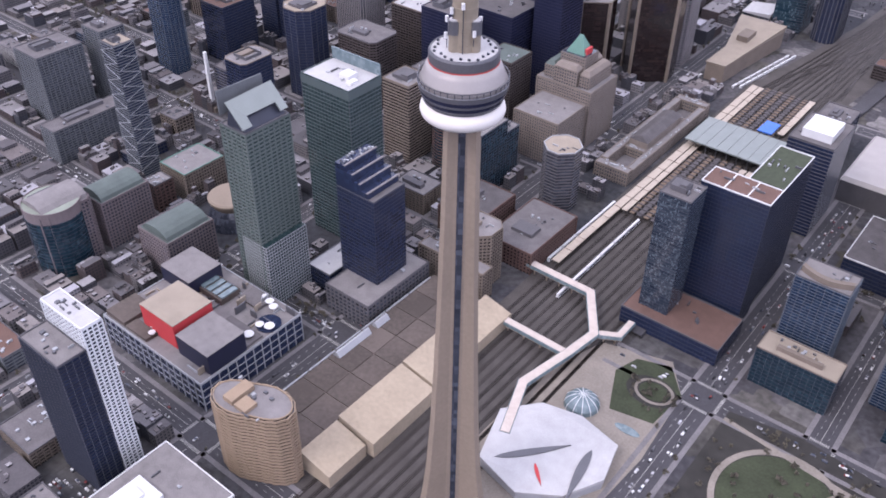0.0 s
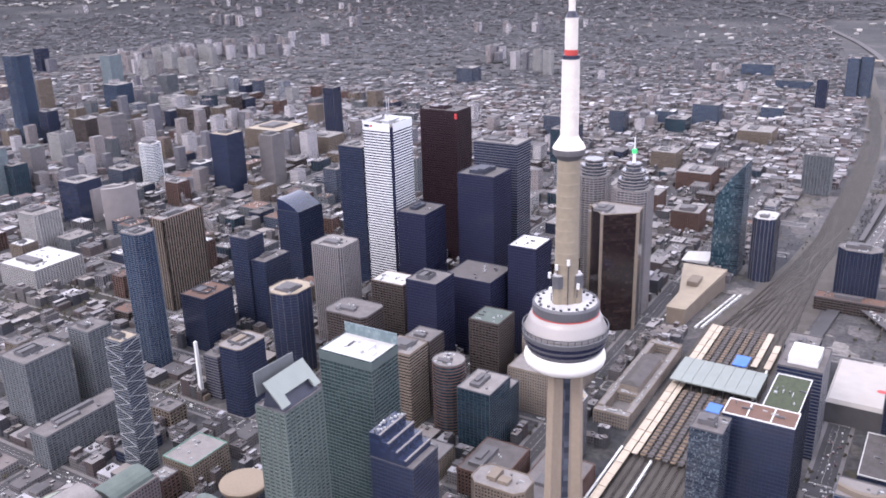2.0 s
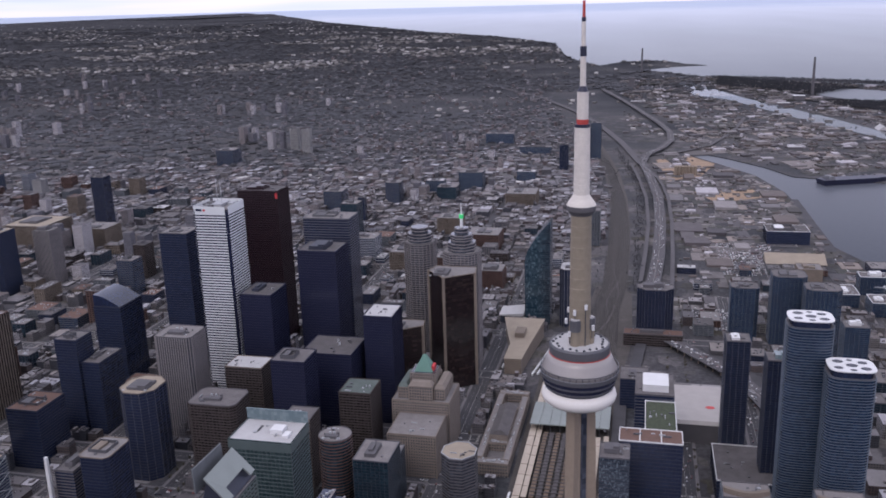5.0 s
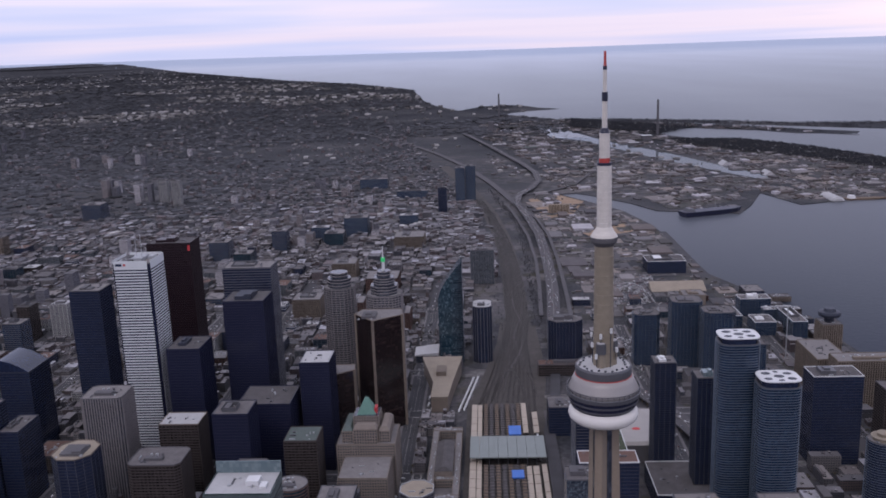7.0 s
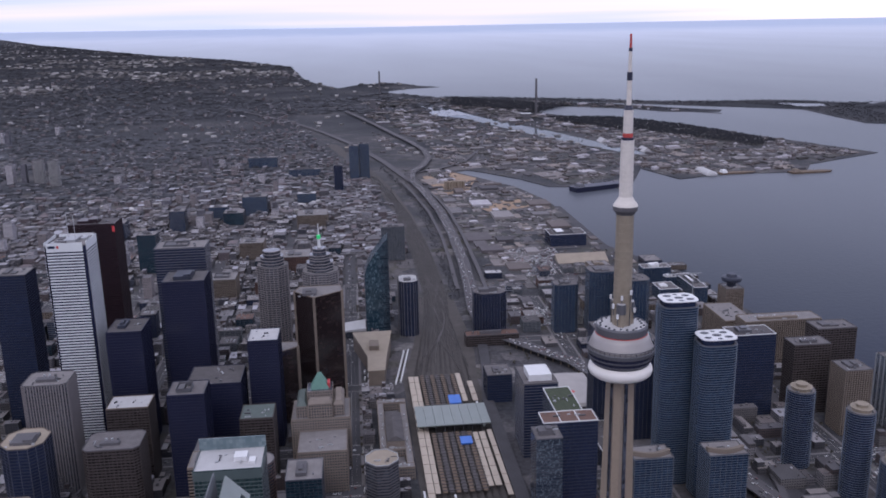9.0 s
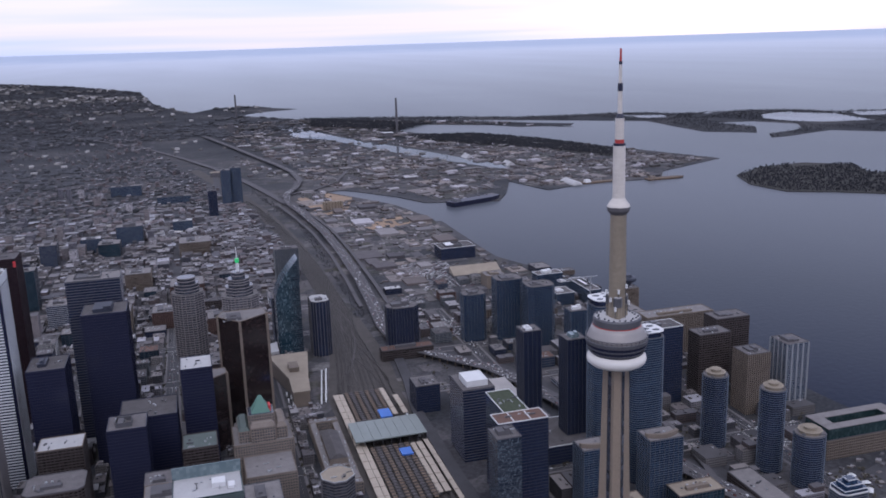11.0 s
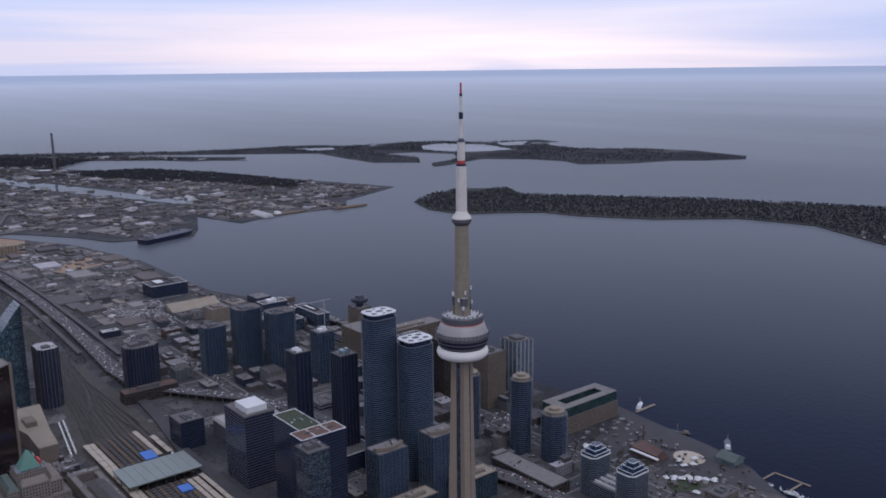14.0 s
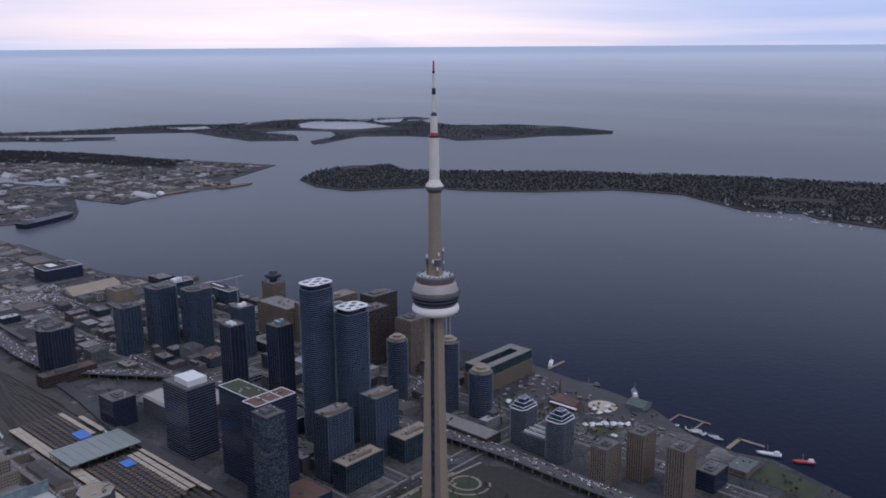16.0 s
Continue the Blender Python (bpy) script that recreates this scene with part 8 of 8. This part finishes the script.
def spread():
    rnd = random.Random(5)
    low, sheds, slabs = [], [], []
    while len(low) < 13500:
        x, y, r = outward(rnd, 1500, 11000)
        if (y < 1900 and x > -1600) or not inside(mainland, x, y) or x > rail_x(y) - 38:
            continue
        if noise.noise((x * 0.0011, y * 0.0011, 3)) > 0.1 and rnd.random() < 0.75:
            continue
        if r > 4200 and rnd.random() < min(0.85, (r - 3800) / 4000):
            continue
        if r > 3300 and rnd.random() < 0.40 + 0.3 * (noise.noise((x * 0.0006, y * 0.0006, 9)) > -0.05):
            continue
        if min((x + 430) % 160, (y - 240) % 170) < 14 and r < 5000:
            continue
        if r < 6500:
            x = round(x / 34) * 34 + rnd.choice((-7, 7)) + rnd.uniform(-1.5, 1.5)
        k = max(1.0, r / 4500)
        w, d = rnd.uniform(4, 9) * k, rnd.uniform(5, 12) * k
        if y < 3000 and rnd.random() < 0.3:
            w, d = w * 1.8, d * 1.8
        if r < 3200 and not free(x - w, x + w, y - d, y + d):
            continue
        low.append((x, y, w, d, (rnd.uniform(5, 9) if rnd.random() < 0.85 else rnd.uniform(10, 20)) * min(k, 1.5), rnd.uniform(-0.03, 0.03), 0))
    tries = 0
    while len(sheds) < 420:
        x, y = rnd.uniform(-150, 1700), rnd.uniform(1400, 6000)
        w, d = rnd.uniform(6, 30), rnd.uniform(6, 26)
        if y < 2750:
            w, d = rnd.uniform(14, 34), rnd.uniform(18, 46)
            if any(abs(x - b[0]) < w + b[2] + 5 and abs(y - b[1]) < d + b[3] + 5 for b in sheds) or not free(x - w, x + w, y - d, y + d):
                tries += 1
                if tries < 4000:
                    continue
                y = rnd.uniform(2800, 6000)
                w, d = 12, 12
        if not on_land(x - w, y - d) or not on_land(x + w, y + d) or not on_land(x + w, y - d) or any(math.dist((x, y), p) < w + 24 for p in HIGHWAY_DENSE) or inside([(60, 6050), (110, 5280), (270, 5050), (530, 4080), (735, 3520), (800, 3372), (860, 3420), (780, 3700), (640, 4240), (370, 5120), (250, 5720), (150, 6150)], x, y):
            continue
        sheds.append((x, y, w, d, rnd.uniform(4, 10), rnd.choice((0.27, 0.27, 0.24)) if y > 2750 else 0.02, 0))
    for cx, cy, n, spanx, spany, lo, hi in ((-3300, 2850, 34, 260, 330, 55, 85), (-2700, 2100, 16, 400, 400, 30, 60), (-4300, 4310, 9, 260, 60, 55, 75), (-3440, 4480, 3, 60, 30, 60, 70), (-1620, 3180, 3, 100, 60, 75, 88), (-1890, 3430, 4, 120, 90, 40, 75), (-3499, 2788, 6, 150, 150, 55, 75), (-1900, 1500, 70, 500, 500, 30, 90), (-1300, 1900, 40, 600, 600, 20, 55), (-3300, 3300, 25, 500, 600, 40, 65), (-900, 2800, 40, 500, 900, 15, 45), (-2300, 4600, 10, 300, 300, 40, 60), (-4500, 6000, 25, 1500, 1500, 40, 70), (-1700, 900, 60, 260, 500, 30, 80), (-3500, 9000, 14, 1500, 1200, 40, 60), (-450, 2500, 8, 120, 700, 30, 60)):
        for _ in range(n):
            x, y = cx + rnd.gauss(0, spanx * 0.5), cy + rnd.gauss(0, spany * 0.5)
            w = rnd.uniform(8, 13)
            if free(x - w, x + w, y - w, y + w):
                slabs.append((x, y, w, w * rnd.uniform(0.9, 1.8), rnd.uniform(lo, hi), 0, 0))
    infill = []

    def raise_block(x0, x1, y0, y1):
        """One building on a parcel, now and then in two heights, with its roof clutter."""
        x, y, w, d = (x0 + x1) / 2, (y0 + y1) / 2, (x1 - x0) / 2, (y1 - y0) / 2
        TAKEN.append((x0 - 0.4, x1 + 0.4, y0 - 0.4, y1 + 0.4))
        h = rnd.choice((7, 8, 10, 11, 12, 13, 15, 17, 22) if y < 1300 else (6, 7, 8, 9, 10, 12, 15)) + rnd.uniform(-1, 2)
        infill.append((x, y, w, d, h, 0, 0))
        if rnd.random() < 0.4:
            k = rnd.uniform(0.3, 0.6)
            infill.append((x - w * (1 - k) * rnd.choice((-1, 1)), y, w * k, d * rnd.uniform(0.6, 1), rnd.uniform(3, 7), 0, h))
        for _ in range(rnd.randint(2, 5)):
            infill.append((x + rnd.uniform(-0.75, 0.75) * w, y + rnd.uniform(-0.75, 0.75) * d, rnd.uniform(0.5, 2.0), rnd.uniform(0.5, 2.4), rnd.uniform(0.8, 2.4), 0, h))

    def divide(x0, x1, y0, y1):
        w, d = x1 - x0, y1 - y0
        if max(w, d) > rnd.uniform(20, 46):
            k = rnd.uniform(0.36, 0.64)
            lane = 5.0 if max(w, d) > 80 else 0.0
            if w > d:
                divide(x0, x0 + w * k - lane / 2, y0, y1)
                divide(x0 + w * k + lane / 2, x1, y0, y1)
            else:
                divide(x0, x1, y0, y0 + d * k - lane / 2)
                divide(x0, x1, y0 + d * k + lane / 2, y1)
            return
        if min(w, d) < 5 or rnd.random() < 0.1:
            return
        e = rnd.choice((0.25, 0.25, 0.9, 2.0))
        q = (x0 + e, x1 - e, y0 + e, y1 - e)
        if free(*q) and not (q[3] > 1300 and q[1] > rail_x(q[3]) - 28):
            raise_block(*q)
        elif w > 9 and d > 9:
            for u in (0, 1):
                for v in (0, 1):
                    q = (x0 + u * w / 2 + 0.3, x0 + (u + 1) * w / 2 - 0.3, y0 + v * d / 2 + 0.3, y0 + (v + 1) * d / 2 - 0.3)
                    if free(*q) and not (q[3] > 1300 and q[1] > rail_x(q[3]) - 28):
                        raise_block(*q)

    xs, ys = [-1750, -1575, -1400, -1230, -1060, -890, -745, -590, -430, -345], [60, 150, 240, 395, 480, 570, 665, 752, 860, 965, 1070, 1160, 1250, 1345, 1440, 1530, 1620, 1760, 1900, 2090, 2300, 2520]
    for xa, xb in zip(xs, xs[1:]):
        for ya, yb in zip(ys, ys[1:]):
            divide(xa + 16, xb - (16 if xb != -345 else 0), ya + 14, yb - 14)
    # podiums and low blocks between the expressway and the lake
    for _ in range(5000):
        x, y = rnd.uniform(-135, 330), rnd.uniform(560, 1480)
        w, d = rnd.uniform(6, 20), rnd.uniform(6, 20)
        q = (x - w, x + w, y - d, y + d)
        if any(q[0] - 15 < c < q[1] + 15 for c in (-142, -48, 215)) or any(q[2] - 13 < c < q[3] + 13 for c in (530, 752, 1070, 1250)) or not free(*q) or not on_land(q[1] + 12, q[2]) or not on_land(q[1] + 12, q[3]):
            continue
        if any(abs(x - u) < w + 22 and abs(y - v) < d + 22 for u, v in HIGHWAY_DENSE) or (-110 < x < 90 and y < 575) or (x > 225 and y < 650):
            continue
        raise_block(*q)
    joined("infill_buildings", "packed low and mid-rise city buildings with cluttered flat roofs", "buildings", CITY, infill, ROOFS)
    joined("low_buildings", "close-packed low houses, shops and flats of mixed colour", "buildings", HOUSE_WALLS, low, HOUSES)
    halls = []
    while len(halls) < 5200:
        # beyond 8.5 km extra pale halls are added to lighten the land like haze
        x, y, r = outward(rnd, 2600, 26000) if len(halls) < 900 else outward(rnd, 8500, 34000)
        if inside(mainland, x, y) and x < (-420 if y < 3600 else 900) and noise.noise((x * 0.0007, y * 0.0007, 5)) > 0.02:
            k = min(2.2, max(1.0, r / 6000))
            halls.append((x, y, rnd.uniform(5, 15) * k, rnd.uniform(6, 22) * k, rnd.uniform(6, 11) * min(k, 1.6), rnd.choice((0.1, 0.1, 0.5, -0.4)), 0))
    joined("far_halls", "pale flat-roofed halls and schools among distant trees, extra ones in place of haze", "buildings", FAR_ROOFS, halls, FAR_ROOFS)
    yards, stacks = [], []
    CHANNEL = [(60, 6050), (110, 5280), (270, 5050), (530, 4080), (735, 3520), (800, 3372), (860, 3420), (780, 3700), (640, 4240), (370, 5120), (250, 5720), (150, 6150)]
    for _ in range(9000):
        near = rnd.random() < 0.35
        x, y = (rnd.uniform(-150, 330), rnd.uniform(1050, 2750)) if near else (rnd.uniform(-300, 1750), rnd.uniform(2600, 6600))
        w, d = (rnd.uniform(8, 26), rnd.uniform(8, 30)) if near else (rnd.uniform(12, 60), rnd.uniform(14, 75))
        a = 0.02 if near else 0.26
        if not all(on_land(x + u * w * 1.2, y + v * d * 1.2) for u, v in ((-1, -1), (1, -1), (1, 1), (-1, 1))) or any(inside(CHANNEL, x + u * w, y + v * d) for u, v in ((-1, -1), (1, -1), (1, 1), (-1, 1), (0, 0))):
            continue
        if any(abs(x - p[0]) < w + 22 and abs(y - p[1]) < d + 30 for p in HIGHWAY_DENSE) or (x < -180 and y < 3600) or (near and not free(x - w, x + w, y - d, y + d)):
            continue
        if len(yards) < 700:
            yards.append((x, y, w, d, 0.25 + 0.002 * len(yards), a, 0))
        for _ in range(1 if near else 4):
            u, v = x + rnd.uniform(-0.9, 0.9) * w, y + rnd.uniform(-0.9, 0.9) * d
            big = rnd.random() < 0.25
            if on_land(u + 8, v) and on_land(u - 8, v) and not inside(CHANNEL, u, v) and free(u - 6, u + 6, v - 6, v + 6):
                stacks.append((u, v, rnd.uniform(1.2, 4) * (2.4 if big else 1), rnd.uniform(2, 8) * (2 if big else 1), (rnd.uniform(1.4, 2.6) if near else rnd.uniform(2.2, 4.5)) * (1.6 if big else 1), a + rnd.choice((0, 0, 1.57)), 0.6))
        if len(stacks) > 5200:
            break
    joined("yards", "patchwork of gravel yards, lots and bare grass by the port", "yards", YARDS, yards, YARDS)
    joined("yard_clutter", "small sheds, containers and trucks in the port yards", "clutter", PORT, stacks, PORT)
    joined("sheds", "port sheds, yards and low warehouses", "buildings", PORT, sheds, PORT)
    for k, row in enumerate(slabs[:250]):
        ob = joined("far_tower", FAR_LABELS[k % 3], "building", (CITY_TOWER, CITY_TOWER_WARM, CITY_TOWER_DARK)[k % 3], [row], ROOFS)
        del ob["kind"]
        ob["group"] = "distant towers"


spread()


def woods(name, label, material, places, lo=4.0, hi=9.0, seed=1, clumps=4):
    """Bare spring trees seen from far off: each a stem and a ragged crown of loose clumps."""
    rnd = random.Random(seed)
    verts, faces = [], []
    for x, y in places:
        (px, py, pz), s = far(x, y, 0)
        h = rnd.uniform(lo, hi) * s * min(1.15, max(0.7, math.hypot(x - CX, y - CY) / 6000))
        n = len(verts)
        verts += [(px - 0.2, py, pz), (px + 0.2, py, pz), (px, py, pz + h)]
        faces.append((n, n + 1, n + 2))
        for _ in range(clumps):
            a, r = rnd.uniform(0, 6.28), rnd.uniform(0, 0.34) * h
            cx, cy, cz = px + r * math.cos(a), py + r * math.sin(a), pz + h * rnd.uniform(0.45, 0.85)
            k = h * rnd.uniform(0.17, 0.28)
            n = len(verts)
            for u, v, w in ((1, 0, -0.2), (-0.5, 0.9, 0.1), (-0.5, -0.9, -0.1), (0, 0, 1.0), (0.1, 0, -0.8)):
                verts.append((cx + k * (u + rnd.uniform(-0.35, 0.35)), cy + k * (v + rnd.uniform(-0.35, 0.35)), cz + k * (w + rnd.uniform(-0.3, 0.3))))
            faces += [(n, n + 1, n + 3), (n + 1, n + 2, n + 3), (n + 2, n, n + 3), (n + 1, n, n + 4), (n + 2, n + 1, n + 4), (n, n + 2, n + 4)]
    me = bpy.data.meshes.new(name)
    me.from_pydata(verts, [], faces)
    me.materials.append(material)
    return tagged(new(name, me), label, "trees", kind="stuff")


def groves():
    """Low ragged masses of leafless wood that cover the far land between the districts."""
    rnd = random.Random(19)
    verts, faces = [], []
    made = 0
    while made < 19000:
        x, y, r = outward(rnd, 3000, 30000)
        if not inside(mainland, x, y) or (x > rail_x(y) - 60 and y < 5600) or noise.noise((x * 0.0007, y * 0.0007, 5)) > 0.22 or (r < 4200 and rnd.random() < 0.6):
            continue
        (px, py, pz), s = far(x, y, 0)
        made += 1
        wide, h, a0 = rnd.uniform(12, 38) * s * max(1.0, r / 11000), rnd.uniform(5, 10) * s, rnd.uniform(0, 1)
        n = len(verts)
        for reach, lift in ((1.0, -0.1), (0.82, 0.75), (0.4, 1.0)):
            for k in range(6):
                a = (k + a0) * math.pi / 3
                q = wide * reach * rnd.uniform(0.7, 1.15)
                verts.append((px + q * math.cos(a), py + q * math.sin(a), pz + h * lift * rnd.uniform(0.75, 1.2)))
        for j in (0, 6):
            for k in range(6):
                faces.append((n + j + k, n + j + (k + 1) % 6, n + j + 6 + (k + 1) % 6, n + j + 6 + k))
        faces.append(tuple(n + 12 + k for k in range(6)))
    me = bpy.data.meshes.new("far_groves")
    me.from_pydata(verts, [], faces)
    me.materials.append(GROVE)
    tagged(new("far_groves", me), "dark leafless woods covering the far hills", "trees", kind="stuff")


GROVE = mat("leafless_grove", (0.041, 0.042, 0.049), 0.95, vary=0.45, scale=0.02, fine=0.3, random_by="island")
groves()


BELT = [(760, 4980), (1141, 4850), (1380, 4400), (1500, 3900), (1560, 3660), (1400, 3520), (1220, 3938), (977, 4318), (770, 4731)]
FAR_BELT = [(389, 6553), (859, 5957), (1100, 5687), (800, 5300), (292, 5900)]
tagged(sheet("ground_wood", BELT, SHORE, 1.9, 1.5), "dark wooded ground on the outer port", "ground")


def plant():
    rnd = random.Random(8)
    town, isle, bank = [], [], []
    while len(town) < 70000:
        x, y, r = outward(rnd, 1500, 30000)
        if r < 2600 and (x > -1600 and rnd.random() < 0.8):
            continue
        if (x > rail_x(y) - 30 and (y < 5600 or rnd.random() < 0.5)) or not inside(mainland, x, y) or (r < 3200 and not free(x - 3, x + 3, y - 3, y + 3)):
            continue
        town.append((x, y))
    while len(isle) < 17000:
        x, y = rnd.uniform(1450, 3100), rnd.uniform(-400, 2950)
        if inside(islands, x, y) and noise.noise((x * 0.004, y * 0.004, 1)) > -0.45:
            isle.append((x, y))
    ponds = [[(3075, 4667), (3232, 4912), (3447, 5000), (3660, 4708), (3536, 4208), (3248, 4284), (3110, 4415)], [(3802, 4770), (4095, 4661), (3830, 4449), (3705, 4511)], [(2450, 5420), (2700, 5300), (2640, 5120), (2480, 5150)]]
    while len(bank) < 9000:
        x, y = rnd.uniform(300, 4200), rnd.uniform(2700, 6700)
        if (inside(spit, x, y) and not any(inside(q, x, y) for q in ponds) and noise.noise((x * 0.003, y * 0.003, 7)) > -0.25) or (inside(mainland, x, y) and 0.52 * (x - 1785) + 0.85 * (y - 3225) > 0 and (x > 1150 - 0.2 * (y - 4500) or y > 5200) and x > 700):
            bank.append((x, y))
    wood = []
    for area, n in ((BELT, 9000), (FAR_BELT, 5000)):
        lo_x, hi_x, lo_y, hi_y = min(q[0] for q in area), max(q[0] for q in area), min(q[1] for q in area), max(q[1] for q in area)
        for _ in range(n):
            x, y = rnd.uniform(lo_x, hi_x), rnd.uniform(lo_y, hi_y)
            if inside(area, x, y):
                wood.append((x, y))
    woods("port_wood", "dark leafless wood along the outer port", ISLAND_WOOD, wood, 12, 19, 9, 4)
    green = []
    for cx, cy, rx, ry, n in ((-1260, 715, 110, 75, 240), (-470, 406, 26, 18, 30), (-175, 500, 24, 16, 18), (-50, 470, 75, 60, 70), (300, 470, 60, 120, 60), (-610, 430, 60, 30, 24), (-720, 420, 60, 40, 30), (-930, 600, 60, 60, 50), (330, 760, 40, 60, 30), (180, 960, 70, 60, 70), (120, 800, 60, 60, 60), (60, 1180, 80, 60, 50), (240, 560, 40, 60, 50), (-90, 700, 30, 60, 20), (240, 160, 60, 60, 40), (-1150, 380, 120, 120, 120)):
        k = 0
        while k < n:
            x, y = cx + rnd.uniform(-rx, rx), cy + rnd.uniform(-ry, ry)
            k += 1
            if free(x - 3, x + 3, y - 3, y + 3) and inside(mainland, x, y):
                green.append((x, y))
    for x in (-430, -590, -745, -890, -1060, -142, 215):
        for y in range(120, 1500, 16):
            for side in (-13.5, 13.5):
                if rnd.random() < 0.5 and free(x + side - 2, x + side + 2, y - 2, y + 2):
                    green.append((x + side, y + rnd.uniform(-4, 4)))
    for _ in range(500):
        y = rnd.uniform(1500, 3300)
        x = (-208 if y < 2500 else -208 - (y - 2500) * 0.12) + rnd.gauss(0, 7)
        town.append((x, y))
    for _ in range(2600):
        x, y = rnd.uniform(-300, 1500), rnd.uniform(2700, 6500)
        if noise.noise((x * 0.0035, y * 0.002, 12)) > 0.12 and on_land(x, y):
            bank.append((x, y))
    woods("park_trees", "bare and budding trees in parks and along kerbs", BUDS, green, 6, 11, 6, 7)
    woods("street_trees", "bare grey-brown trees among the houses", TWIGS, town, 7, 13, 2, 2)
    woods("island_trees", "dark leafless island woods", ISLAND_WOOD, isle, 9, 15, 3, 6)
    woods("shore_trees", "scrub and bare trees along the shore", ISLAND_WOOD, bank, 5, 11, 4)


plant()

# the whole place at its size
for ob in list(scene.objects):
    if ob.parent is None and ob not in (cam, sun):
        ob.matrix_basis = Matrix.Scale(SIZE, 4) @ ob.matrix_basis
